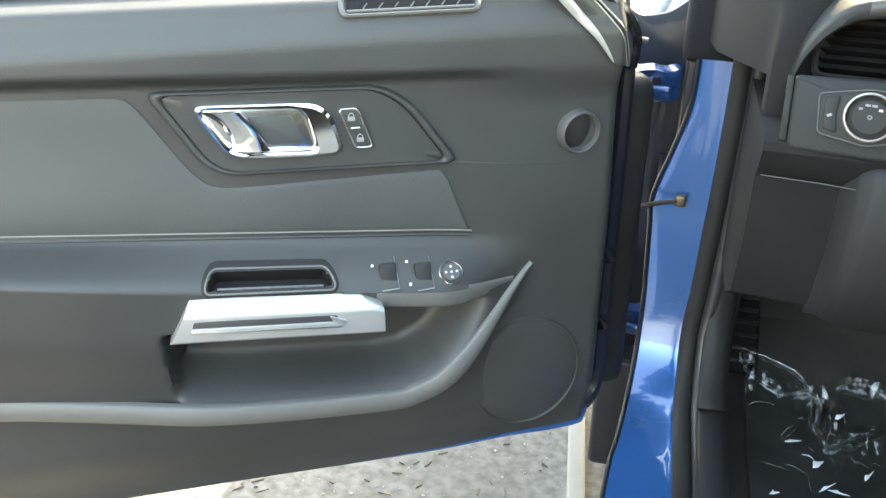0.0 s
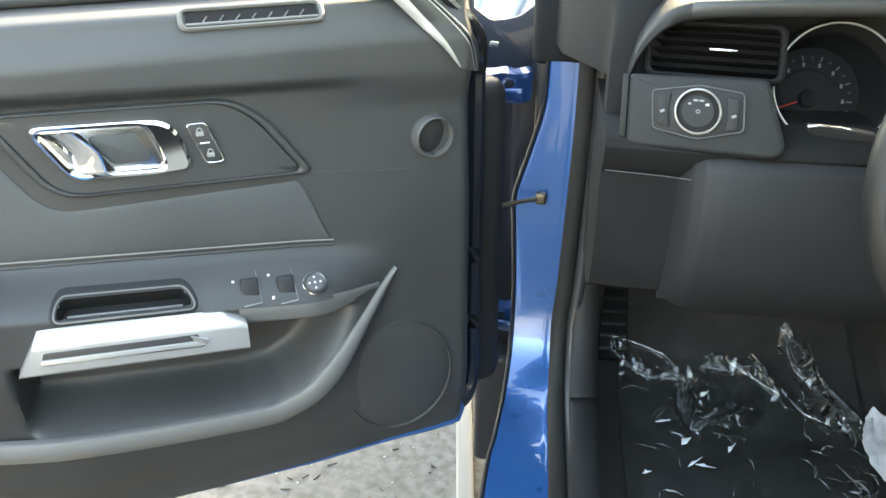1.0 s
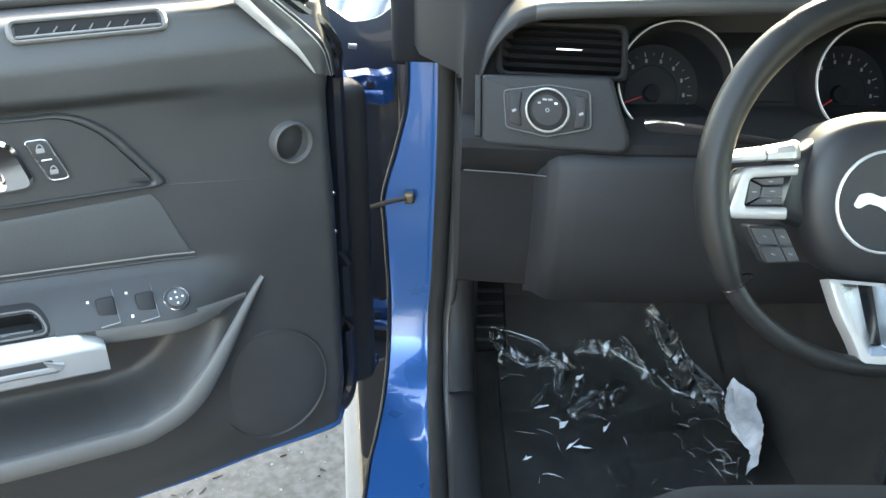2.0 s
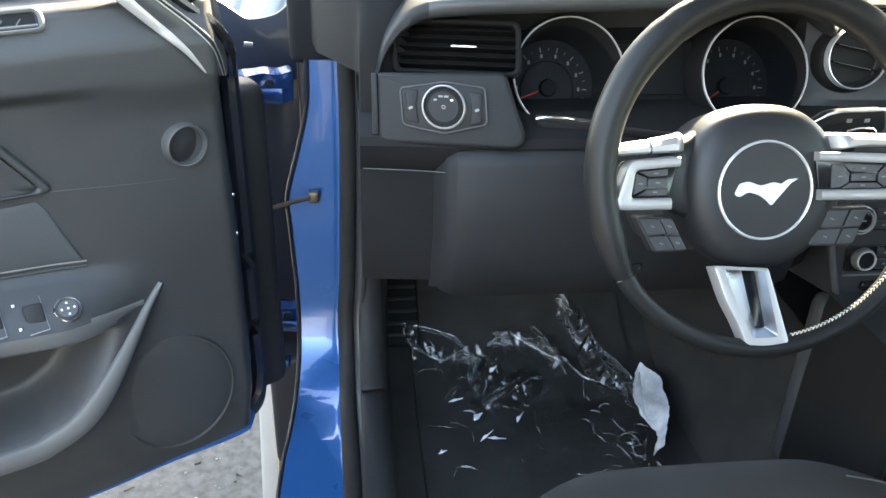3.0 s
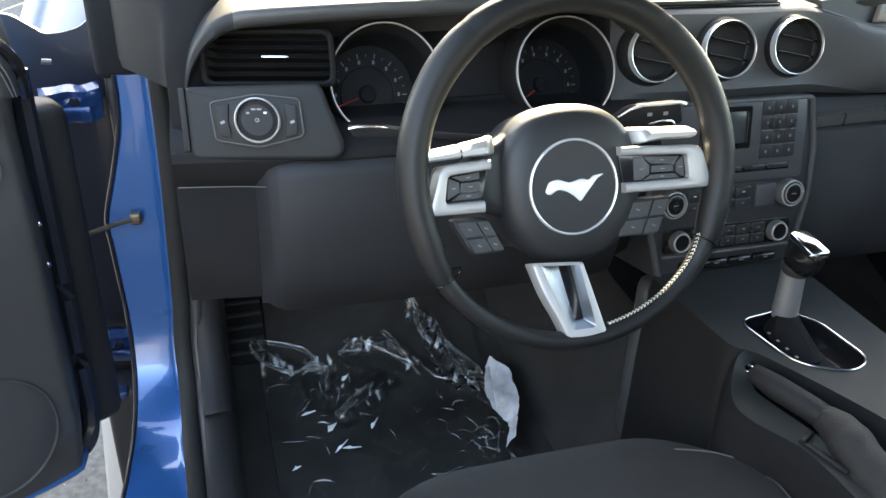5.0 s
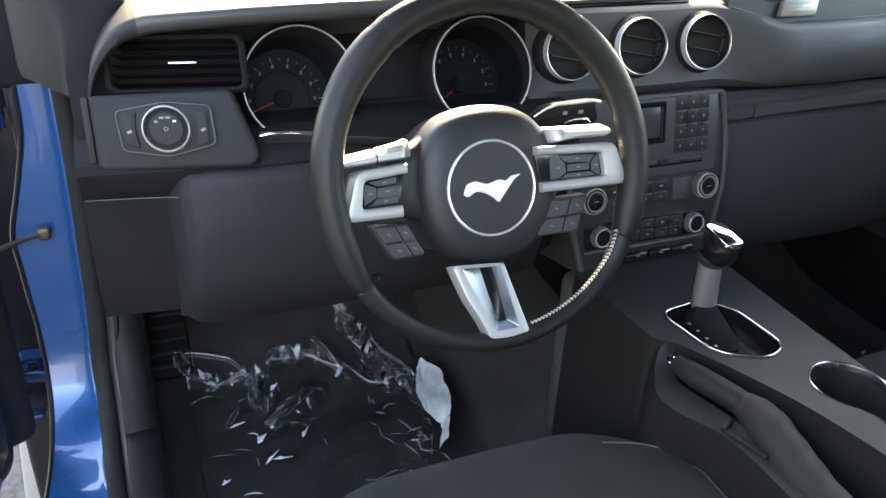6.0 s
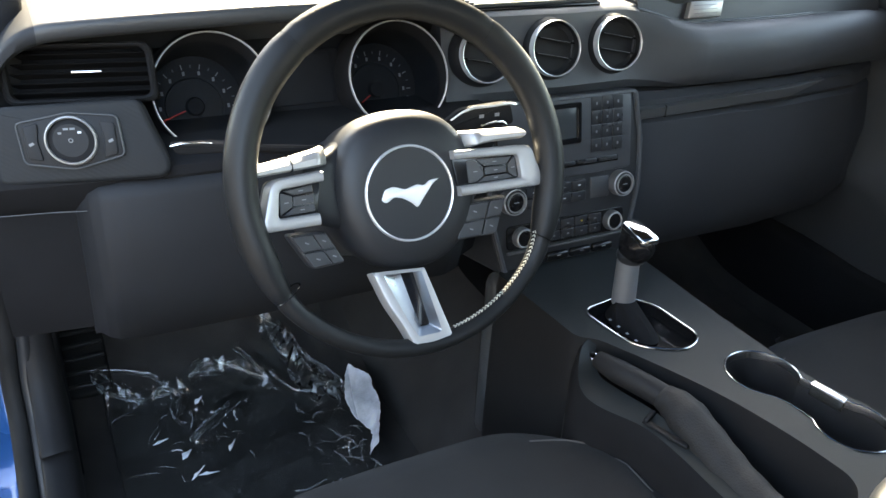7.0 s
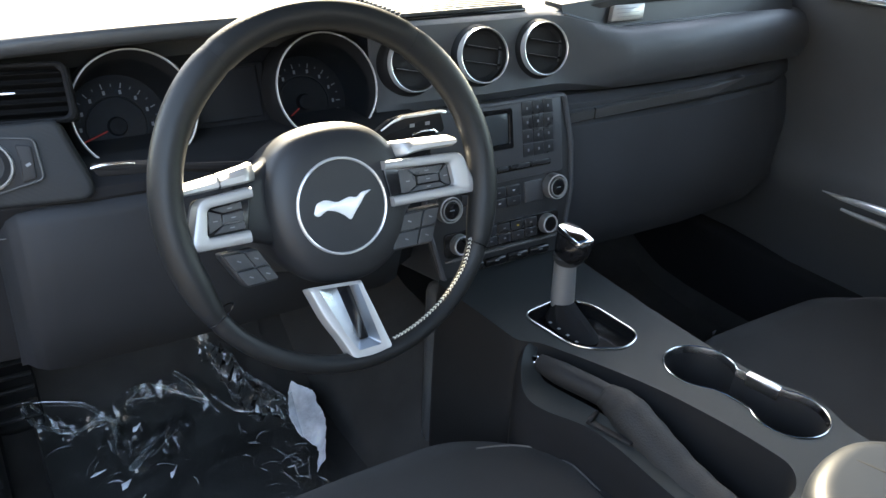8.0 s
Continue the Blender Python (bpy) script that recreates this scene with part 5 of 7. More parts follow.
        for kq in right_keys if sx > 0 else left_keys:
            part("key", plate(smooth_loop(kq, 0.0008, 3), f, -0.0035, -0.0014, 0.0006), key_black, pad, smooth=False)
            mx, my = sum(p[0] for p in kq) / len(kq), sum(p[1] for p in kq) / len(kq)
            part("key_mark", box((0.0042, 0.0009, 0.0004), 0.0001, f @ pose(mx, my, -0.0013), 1), grey_mark, pad)
        # the bar above faces the windscreen and sweeps up into the hub
        if sx < 0:
            xs, tops, lows = (-0.1530, -0.1195, -0.092, -0.078), (0.0280, 0.0320, 0.0365, 0.0385), (0.0175, 0.0190, 0.0200, 0.0200)
        else:
            xs, tops, lows = (0.034, 0.057, 0.074, 0.084, 0.096, 0.132), (0.0375, 0.0365, 0.0358, 0.0354, 0.0350, 0.0335), (0.0190, 0.0188, 0.0190, 0.0208, 0.0218, 0.0214)
        rows, joint = [], []
        for k in range(25):
            x = xs[0] + (xs[-1] - xs[0]) * k / 24
            vt, vb = float(np.interp(x, xs, tops)), float(np.interp(x, xs, lows))
            e = 0.72 + 0.28 * min(1.0, (24 - k if sx > 0 else k) / 1.0)      # blunt at the rim, open into the hub
            mid = (vt + vb) / 2
            vt, vb = mid + (vt - mid) * e, mid + (vb - mid) * e
            pr = [(vb, -0.010), (vb + 0.0008, -0.004), (vb + 0.0024, -0.0016), (mid, -0.0016), (vt - 0.0022, -0.006), (vt - 0.0004, -0.013), (vt, -0.020), (vt - 0.003, -0.028), (vb, -0.028)]
            dive = 0.034 * float(step(-x, -0.078, -0.052)) if sx > 0 else 0.014 * float(step(x, -0.090, -0.078))
            rows.append([FW @ Vector((x, v, q + 0.07 * abs(x) - dive)) for v, q in pr])
            if k == 12 and sx < 0:
                joint = [FW @ Vector((x, v, q + 0.07 * abs(x) + 0.0002)) for v, q in pr[:7]]
        part("spoke_bar", skin(bmesh.new(), rows), satin_silver, sp, "bright upper spoke bar")
        if joint:
            part("bar_joint", tube(joint, 0.0008, 6), gloss_black, sp)

    def quad(a, b, c, d, u, v):
        return tuple((a[i] * (1 - u) + b[i] * u) * (1 - v) + (d[i] * (1 - u) + c[i] * u) * v for i in (0, 1))

    # lower button pods: four skewed keys on each
    pods = (((-0.1225, -0.0405), (-0.0900, -0.0415), (-0.0745, -0.0720), (-0.1050, -0.0728)), ((0.0590, -0.0385), (0.1080, -0.0375), (0.0930, -0.0718), (0.0480, -0.0712)))
    for q4 in pods:
        grow = [quad(*q4, u, v) for u, v in ((-0.06, -0.06), (1.06, -0.06), (1.06, 1.06), (-0.06, 1.06))]
        pd = part("button_pod", plate(smooth_loop(grow, 0.005), FW, -0.024, -0.0085, 0.003), trim_black, w, "black lower button pod")
        for ua, ub in ((0.0, 0.60), (0.63, 1.0)):
            for va, vb in ((0.0, 0.50), (0.54, 1.0)):
                kq = [quad(*q4, u, v) for u, v in ((ua, va), (ub, va), (ub, vb), (ua, vb))]
                part("key", plate(smooth_loop(kq, 0.0018, 3), FW, -0.010, -0.0055, 0.0010), trim_black, pd, smooth=False)
                mx, my = sum(p[0] for p in kq) / 4, sum(p[1] for p in kq) / 4
                part("key_mark", box((0.0042, 0.0013, 0.0004), 0.0002, FW @ pose(mx, my, -0.0054, 0, 0, -25), 1), grey_mark, pd)
    # lower spoke: silver V whose inner faces slope down to a slot
    fl = FW @ pose(-0.004, -0.127, 0.008, -12) @ pose(0, 0.128, 0)
    o = ccw(smooth_loop([(-0.0485, -0.0870), (0.0075, -0.0915), (0.0245, -0.1690), (-0.0182, -0.1710), (-0.0285, -0.1420), (-0.0385, -0.1216)], [0.002, 0.002, 0.009, 0.008, 0.010, 0.010], 6))
    fc = ccw(smooth_loop([(-0.0390, -0.0880), (0.0020, -0.0918), (0.0118, -0.1570), (-0.0138, -0.1570), (-0.0222, -0.1380), (-0.0305, -0.1130)], [0.001, 0.001, 0.004, 0.003, 0.004, 0.004], 6))
    sl = ccw(smooth_loop([(-0.0160, -0.0895), (-0.0022, -0.0920), (0.0046, -0.1480), (-0.0060, -0.1480), (-0.0088, -0.1320), (-0.0125, -0.1100)], [0.001, 0.001, 0.002, 0.002, 0.002, 0.002], 6))
    low = part("lower_spoke", skin(bmesh.new(), [[fl @ Vector((*p, z)) for p in lp] for lp, z in ((o, -0.012), (o, 0.0015), (shrink(o, 0.0012), 0.0040), (shrink(o, 0.0035), 0.0050), (fc, 0.0046))], cap=False), satin_silver, w, "satin silver slotted lower spoke")
    part("slot_face", skin(bmesh.new(), [[fl @ Vector((*p, z)) for p in lp] for lp, z in ((fc, 0.0046), (sl, -0.0070))], cap=False), slot_steel, low, "sloping steel inner faces", angle=20)
    part("slot_back", plate(sl, fl, -0.014, -0.0072, 0.0005), gloss_black, low, "dark slot")
    # column shroud
    part("column_shroud", tube([FW @ Vector((0, -0.02, -0.05)), FW @ Vector((0, -0.025, -0.12)), FW @ Vector((0, -0.03, -0.22))], [0.056, 0.066, 0.072], 24), trim_black, w, "black steering column shroud")
    # stalks
    fi = frame_of((0, 0.072, 0), (1, 0, 0), (0, 0, 1), (0, -1, 0))
    ind = part("indicator_stalk", plate(smooth_loop([(-0.574, 0.8975), (-0.570, 0.888), (-0.535, 0.885), (-0.512, 0.884), (-0.512, 0.891), (-0.540, 0.8955)], 0.004), fi, -0.012, 0.0, 0.002, 3), matte_black, w, "black indicator stalk with a bright edge")
    part("stalk_rod", tube([(-0.518, 0.078, 0.887), (-0.46, 0.082, 0.876), (-0.40, 0.085, 0.866)], [0.004, 0.005, 0.006], 10), matte_black, ind)
    part("stalk_edge", tube([(-0.575, 0.072, 0.8975), (-0.566, 0.070, 0.8995), (-0.555, 0.0705, 0.8985), (-0.545, 0.0715, 0.8975), (-0.537, 0.073, 0.8955)], [0.0012, 0.0014, 0.0012, 0.0010, 0.0006], 8), dull_chrome, ind)
    ws = part("wiper_stalk", plate(smooth_loop([(-0.300, 0.868), (-0.262, 0.895), (-0.198, 0.897), (-0.190, 0.870)], 0.008), frame_of((0, 0.09, 0), (1, 0, 0), (0, 0, 1), (0, -1, 0)), -0.006, 0.0, 0.0015, 3), matte_black, w, "black wiper stalk with a bright edge")
    part("stalk_edge", tube([(-0.275, 0.088, 0.884), (-0.262, 0.087, 0.892), (-0.248, 0.086, 0.8965), (-0.225, 0.085, 0.8965), (-0.203, 0.085, 0.8975), (-0.194, 0.086, 0.895)], [0.0010, 0.0014, 0.0019, 0.0016, 0.0019, 0.0020], 8), bright_ring, ws)
    part("stalk_tip", tube([(-0.236, 0.0885, 0.873), (-0.224, 0.0875, 0.8765), (-0.208, 0.0875, 0.876), (-0.202, 0.0885, 0.871)], 0.0016, 8), dull_chrome, ws)
    for x in (-0.235, -0.215):
        part("stalk_mark", box((0.006, 0.0006, 0.004), 0.0002, pose(x, 0.0895, 0.884), 1), grey_mark, ws)


build_wheel()


# ---- round vents and centre stack ----
def build_vents():
    # short chrome tubes standing proud of the band, each with two slim blades
    for i, cx in enumerate((-0.1300, -0.0205, 0.0885)):
        f = frame_of((cx, 0.262, 0.9045), (1, 0, 0), Vector((0, 0.24, 0.97)).normalized(), Vector((0, -0.97, 0.24)).normalized()) @ pose(0, 0, 0, 0, (-3, -3, -4)[i], 0) @ Matrix.Diagonal((0.975, 0.965, 1, 1))
        v = thing("round_vent", tuple(f.translation), "round black air vent in a chrome ring", "air vent", "round dashboard vents")
        part("ring", lathe([(0.0372, -0.006), (0.0376, 0.004), (0.0381, 0.0062), (0.0390, 0.0064), (0.0398, 0.004), (0.0406, -0.026)], f, 64), bright_ring, v, "chrome ring")
        part("collar", lathe([(0.0402, -0.0045), (0.0415, -0.0060), (0.0445, -0.012), (0.0465, -0.026)], f, 64), bay_black, v)
        part("bowl", lathe([(0.0374, 0.003), (0.0362, -0.005), (0.031, -0.0088), (0.0, -0.0095)], f, 48), bay_black, v)
        g = f @ pose(0, 0, 0, 0, 0, -12)
        for y in (-0.010, 0.012):
            hw = math.sqrt(0.0345 ** 2 - y * y)
            part("blade", box((2 * hw - 0.002, 0.0024, 0.0075), 0.0008, g @ pose(0, y, -0.004, 4)), vent_shade, v)
            part("blade_edge", box((2 * hw - 0.014, 0.0011, 0.0010), 0.0004, g @ pose(-0.002, y - 0.0004, 0.0001), 1), ring_grey, v)
        part("spine", box((0.0012, 0.032, 0.003), 0.0005, g @ pose(0.0295, 0, -0.004)), trim_black, v)


build_vents()


def build_stack():
    s = thing("centre_stack", (0.0, 0.22, 0.6), "black centre stack with radio, knobs and climate keys", "centre stack")
    face = smooth_loop([(-0.128, 0.196), (0.128, 0.196), (0.140, 0.120), (0.138, 0.050), (0.112, -0.058), (-0.112, -0.058), (-0.138, 0.050)], 0.012)
    part("face", plate(face, FK, -0.16, 0.0, 0.006, 3), trim_black, s, "black stack face")
    part("edge_trim", tube([FK @ Vector((*p, 0.001)) for p in shrink(ccw(face), 0.0045)], 0.0042, 8, closed=True), radio_black, s)
    radio = part("radio", plate(smooth_loop(rect(-0.118, 0.078, 0.116, 0.192), 0.006), FK, 0.0, 0.004, 0.002), radio_black, s, "black radio fascia")
    part("display", plate(smooth_loop(rect(-0.050, 0.134, 0.015, 0.178), 0.003), FK, 0.003, 0.0052, 0.0008), screen_mat, radio, "grey blank radio display")
    part("display_frame", ring_plate(smooth_loop(rect(-0.058, 0.126, 0.0225, 0.185), 0.004), smooth_loop(rect(-0.050, 0.134, 0.015, 0.178), 0.003), FK, 0.003, 0.0075, 0.001), gloss_black, radio)
    for i in range(3):
        for j in range(4):
            kx, ky = 0.050 + i * 0.0195, 0.180 - j * 0.0205
            part("key", box((0.0184, 0.0194, 0.003), 0.0007, FK @ pose(kx, ky, 0.0040)), key_black, radio)
            part("key_mark", box((0.0030, 0.0040, 0.0004), 0.0002, FK @ pose(kx, ky, 0.0056), 1), grey_mark, radio)
    part("disc_slot", box((0.150, 0.009, 0.004), 0.0015, FK @ pose(0.016, 0.096, 0.004)), gloss_black, radio, "disc slot")
    for i in range(4):
        part("slot_key", box((0.034, 0.006, 0.004), 0.0012, FK @ pose(-0.044 + i * 0.0385, 0.0975, 0.0055)), key_black, radio)
    # audio row
    for sx in (-1, 1):
        fk = FK @ pose(sx * 0.0965, 0.056, 0)
        kn = part("knob", lathe([(0.0, 0.0165), (0.0105, 0.0165), (0.0122, 0.0160), (0.0130, 0.0150)], fk, 40), gloss_black, s, "round knob with a metal rim")
        part("knob_rim", lathe([(0.0130, 0.0150), (0.0134, 0.0178), (0.0146, 0.0180), (0.0150, 0.0165)], fk, 44), satin_silver, kn, "brushed metal rim")
        part("knob_groove", lathe([(0.0150, 0.0165), (0.0156, 0.0140), (0.0170, 0.0140)], fk, 44), trim_black, kn)
        part("knob_skirt", lathe([(0.0172, 0.0135), (0.0176, 0.0158), (0.0187, 0.0156), (0.0192, 0.0140)], fk, 44), bright_ring, kn, "bright outer rim")
        part("knob_wall", lathe([(0.0192, 0.0140), (0.0195, 0.012), (0.0198, 0.0)], fk, 44), ring_grey, kn)
        part("knob_mark", box((0.008, 0.0014, 0.0005), 0.0002, FK @ pose(sx * 0.0965, 0.056, 0.0169), 1), grey_mark, kn)
        fk = FK @ pose(sx * 0.081, 0.0, 0)
        kf = part("knob", lathe([(0.0, 0.0135), (0.0105, 0.0135), (0.0117, 0.0125)], fk, 36), gloss_black, s, "small climate knob with a metal rim")
        part("knob_rim", lathe([(0.0117, 0.0125), (0.0120, 0.0146), (0.0132, 0.0148), (0.0140, 0.0132)], fk, 40), bright_ring, kf, "brushed metal rim")
        part("knob_skirt", lathe([(0.0140, 0.0132), (0.0152, 0.0100), (0.0160, 0.0)], fk, 40), ring_grey, kf)
    for i in range(4):
        for j in range(2):
            kx, ky = -0.059 + i * 0.0265, 0.063 - j * 0.0165
            part("audio_key", box((0.0252, 0.0150, 0.005), 0.0016, FK @ pose(kx, ky, 0.002)), key_black, s)
            part("audio_mark", box((0.0045, 0.0016, 0.0004), 0.0002, FK @ pose(kx, ky, 0.0047), 1), white_mark if (i + j) % 3 == 0 else grey_mark, s)
    part("audio_strip", box((0.034, 0.032, 0.004), 0.0015, FK @ pose(0.0595, 0.0545, 0.001)), radio_black, s)
    # climate row
    part("climate_plate", plate(smooth_loop(rect(-0.105, -0.018, 0.105, 0.018), 0.008), FK, 0.0, 0.003, 0.001), gloss_black, s, "glossy climate panel")
    for i in range(5):
        for j in range(2):
            kx, ky = -0.050 + i * 0.025, 0.008 - j * 0.0155
            part("climate_key", box((0.0232, 0.0140, 0.005), 0.0014, FK @ pose(kx, ky, 0.0025)), key_black, s)
            part("climate_mark", box((0.0040, 0.0022, 0.0004), 0.0002, FK @ pose(kx, ky, 0.0052), 1), (white_mark, grey_mark, amber_mark, grey_mark)[(i * 2 + j) % 4] if (i + j) % 2 else grey_mark, s)
    part("row_rail", box((0.21, 0.0035, 0.006), 0.001, FK @ pose(0, -0.0225, 0.002)), ring_grey, s)
    for i in range(4):
        tg = part("toggle", box((0.038, 0.013, 0.010), 0.004, FK @ pose(-0.060 + i * 0.041, -0.0385, 0.004, 14)), gloss_black, s, "black toggle switch")
        part("toggle_mark", box((0.007, 0.0018, 0.0005), 0.0002, FK @ pose(-0.060 + i * 0.041, -0.037, 0.0100), 1), grey_mark, tg)
    part("lower_rail", box((0.20, 0.003, 0.006), 0.001, FK @ pose(0, -0.051, 0.002)), dull_chrome, s)
    st = part("start_button", lathe([(0.0, 0.008), (0.013, 0.008), (0.0155, 0.006)], FK @ pose(-0.150, 0.040, 0.0), 36), gloss_black, s, "round start button")
    part("start_ring", lathe([(0.0165, 0.004), (0.0172, 0.0080), (0.0190, 0.0075), (0.0200, 0.0)], FK @ pose(-0.150, 0.040, 0.0), 40), dull_chrome, st, "metal ring")


build_stack()


# ---- centre console ----
def build_console():
    c = thing("centre_console", (0.0, -0.1, 0.25), "black centre console with cup holders and a hand brake bay", "console")
    zc = 0.600
    # console top as a plate with holes made of strips round the openings
    outl = smooth_loop([(-0.122, 0.205), (0.112, 0.205), (0.100, -0.02), (0.099, -0.145), (0.1035, -0.19), (0.112, -0.215), (0.1205, -0.245), (0.1195, -0.272), (0.108, -0.300), (0.108, -0.37), (-0.150, -0.40), (-0.150, -0.345), (-0.030, -0.338), (-0.001, -0.312), (-0.007, -0.24), (-0.026, -0.147), (-0.058, -0.065), (-0.090, 0.004), (-0.112, 0.020)], [0.012] + [0.012, 0.02, 0.02, 0.015, 0.010, 0.012, 0.014, 0.012, 0.012] + [0.012] * 2 + [0.02, 0.02, 0.03, 0.05, 0.05, 0.02, 0.012])
    bm = bmesh.new()
    outer = ccw(outl)
    cup = cup_outline()
    bez = [(x, y) for x, y in bezel_outline()]
    face_with_holes(bm, outer, [cup, bez], zc)
    top = part("top_panel", bm, console_black, c, "grained dark console top", angle=30)
    rings = [[Vector((x, y, z)) for x, y in shrink(outer, d)] for d, z in ((0.0, zc - 0.006), (-0.002, zc - 0.02), (-0.004, 0.45), (-0.006, 0.22))]
    edge = [[Vector((x, y, zc)) for x, y in outer]] + rings
    # Console side is blackened for the shade in the brake bay.
    part("side_wall", skin(bmesh.new(), edge, cap=False), bay_black, c, "console side, bay shade put into its black")
    # driver-side bay for the hand brake: lower shelf and its rounded outer wall
    bay = smooth_loop([(-0.095, 0.020), (-0.140, -0.005), (-0.150, -0.06), (-0.150, -0.36), (0.01, -0.36), (0.01, -0.30), (-0.02, -0.147), (-0.06, -0.05)], 0.02)
    part("bay_floor", plate(bay, pose(0, 0, 0), 0.40, 0.505, 0.006), bay_black, c, "deep brake lever bay")
    lip = curve_points([(-0.092, 0.014, 0.600), (-0.112, 0.006, 0.594), (-0.132, -0.016, 0.580), (-0.145, -0.043, 0.569), (-0.142, -0.074, 0.566), (-0.118, -0.124, 0.566), (-0.112, -0.17, 0.566), (-0.108, -0.24, 0.560), (-0.10, -0.37, 0.55)], 8)
    inn = curve_points([(-0.088, 0.006, 0.598), (-0.095, 0.000, 0.588), (-0.103, -0.016, 0.579), (-0.112, -0.036, 0.575), (-0.107, -0.068, 0.575), (-0.095, -0.117, 0.575), (-0.090, -0.160, 0.572), (-0.085, -0.24, 0.568), (-0.08, -0.37, 0.56)], 8)
    rings = []
    for p, q in zip(lip, inn):
        o = (p - q).normalized()
        rings.append([Vector((p.x - 0.006, p.y + 0.003, 0.22)), Vector((p.x - 0.008, p.y + 0.003, p.z - 0.03)), p + Vector((-0.004, 0.002, -0.006)), p, p - o * 0.004 + Vector((0, 0, 0.0005)), p + (q - p) * 0.5 - Vector((0, 0, 0.001)), q + o * 0.003, q, Vector((q.x + 0.004, q.y - 0.002, 0.46))])
    # Wall gets a darker plastic than its shelf, as the shade on it.
    part("bay_wall", skin(bmesh.new(), [r[:4] for r in rings], closed=False), matte_black, c, "rounded outer wall of the bay, shade put into black", angle=50)
    part("bay_shelf", skin(bmesh.new(), [r[3:] for r in rings], closed=False), console_black, c, "narrow shelf beside the brake lever", angle=50)
    part("front_knuckle", box((0.25, 0.05, 0.34), 0.02, pose(0, 0.215, 0.42)), dash_black, c)
    # cup holders
    rim = part("cup_rim", cup_band(cup, zc), dull_chrome, c, "chrome rim round two cup holders")
    br = [(0.0985, -0.174), (0.1060, -0.216), (0.0930, -0.221), (0.0860, -0.178)]
    part("rim_bridge", plate(smooth_loop(br, 0.003), pose(0, 0, zc), -0.012, 0.0022, 0.0008), dull_chrome, rim, "flat bright bridge between the cups")
    inner = shrink(ccw(cup), -0.001)
    part("cup_floor", skin(bmesh.new(), [[Vector((x, y, zc - 0.001)) for x, y in inner], [Vector((x, y, zc - 0.012)) for x, y in shrink(ccw(cup), 0.004)], [Vector((x, y, zc - 0.078)) for x, y in shrink(ccw(cup), 0.008)]], cap="end"), bay_black, c)
    # shifter surround
    bz = part("shifter_bezel", rim_tube(bez, zc + 0.001, 0.0018), dull_chrome, c, "chrome shifter surround")
    part("bezel_well", skin(bmesh.new(), [[Vector((x, y, zc - 0.001)) for x, y in shrink(ccw(bez), -0.001)], [Vector((x, y, zc - 0.018)) for x, y in shrink(ccw(bez), 0.004)]], cap="end"), gloss_black, bz)
    for i in range(4):
        part("gate_mark", box((0.004, 0.004, 0.001), 0.0003, pose(-0.042, 0.04 - i * 0.018, zc - 0.004), 1), grey_mark, bz)
    return c


def cup_outline():
    a, b = (0.0525, -0.1365, 0.0445), (0.0705, -0.2525, 0.0435)
    pts = []
    for i in range(25):
        t = radians(-38 + i * (256 / 24))
        pts.append((a[0] + a[2] * math.cos(t), a[1] + a[2] * math.sin(t)))
    pts += [(0.0285, -0.178), (0.0340, -0.192), (0.0360, -0.210)]
    for i in range(25):
        t = radians(142 + i * (256 / 24))
        pts.append((b[0] + b[2] * math.cos(t), b[1] + b[2] * math.sin(t)))
    pts += [(0.0985, -0.212), (0.0950, -0.196), (0.0915, -0.180)]
    return pts


def bezel_outline():
    o = smooth_loop([(-0.069, 0.068), (0.004, 0.078), (0.034, 0.046), (0.038, -0.046), (0.000, -0.064), (-0.058, -0.032)], [0.020, 0.030, 0.030, 0.034, 0.030, 0.034], 9)
    return o


def face_with_holes(bm, outer, holes, z):
    """A flat face at height z with openings, filled between the outlines."""
    edges = []
    for lp in [outer] + holes:
        vs = [bm.verts.new((x, y, z)) for x, y in lp]
        for a, b in zip(vs, vs[1:] + vs[:1]):
            edges.append(bm.edges.new((a, b)))
    bmesh.ops.triangle_fill(bm, use_beauty=True, use_dissolve=False, edges=edges)
    for f in list(bm.faces):
        c = f.calc_center_median()
        if any(inside(np.array([c.x]), np.array([c.y]), list(h))[0] for h in holes):
            bm.faces.remove(f)


def cup_band(loop, z):
    """A thin bead that turns down into the cup as a narrow band."""
    lp = ccw(loop)
    rows = [[Vector((x, y, z + h)) for x, y in shrink(lp, d)] for d, h in ((-0.0016, 0.0), (-0.0014, 0.0014), (-0.0004, 0.0020), (0.0006, 0.0012), (0.0014, -0.002), (0.0022, -0.008))]
    return skin(bmesh.new(), rows, cap=False)


def rim_tube(loop, z, r):
    return tube([(x, y, z) for x, y in loop], r, 8, closed=True)


build_console()


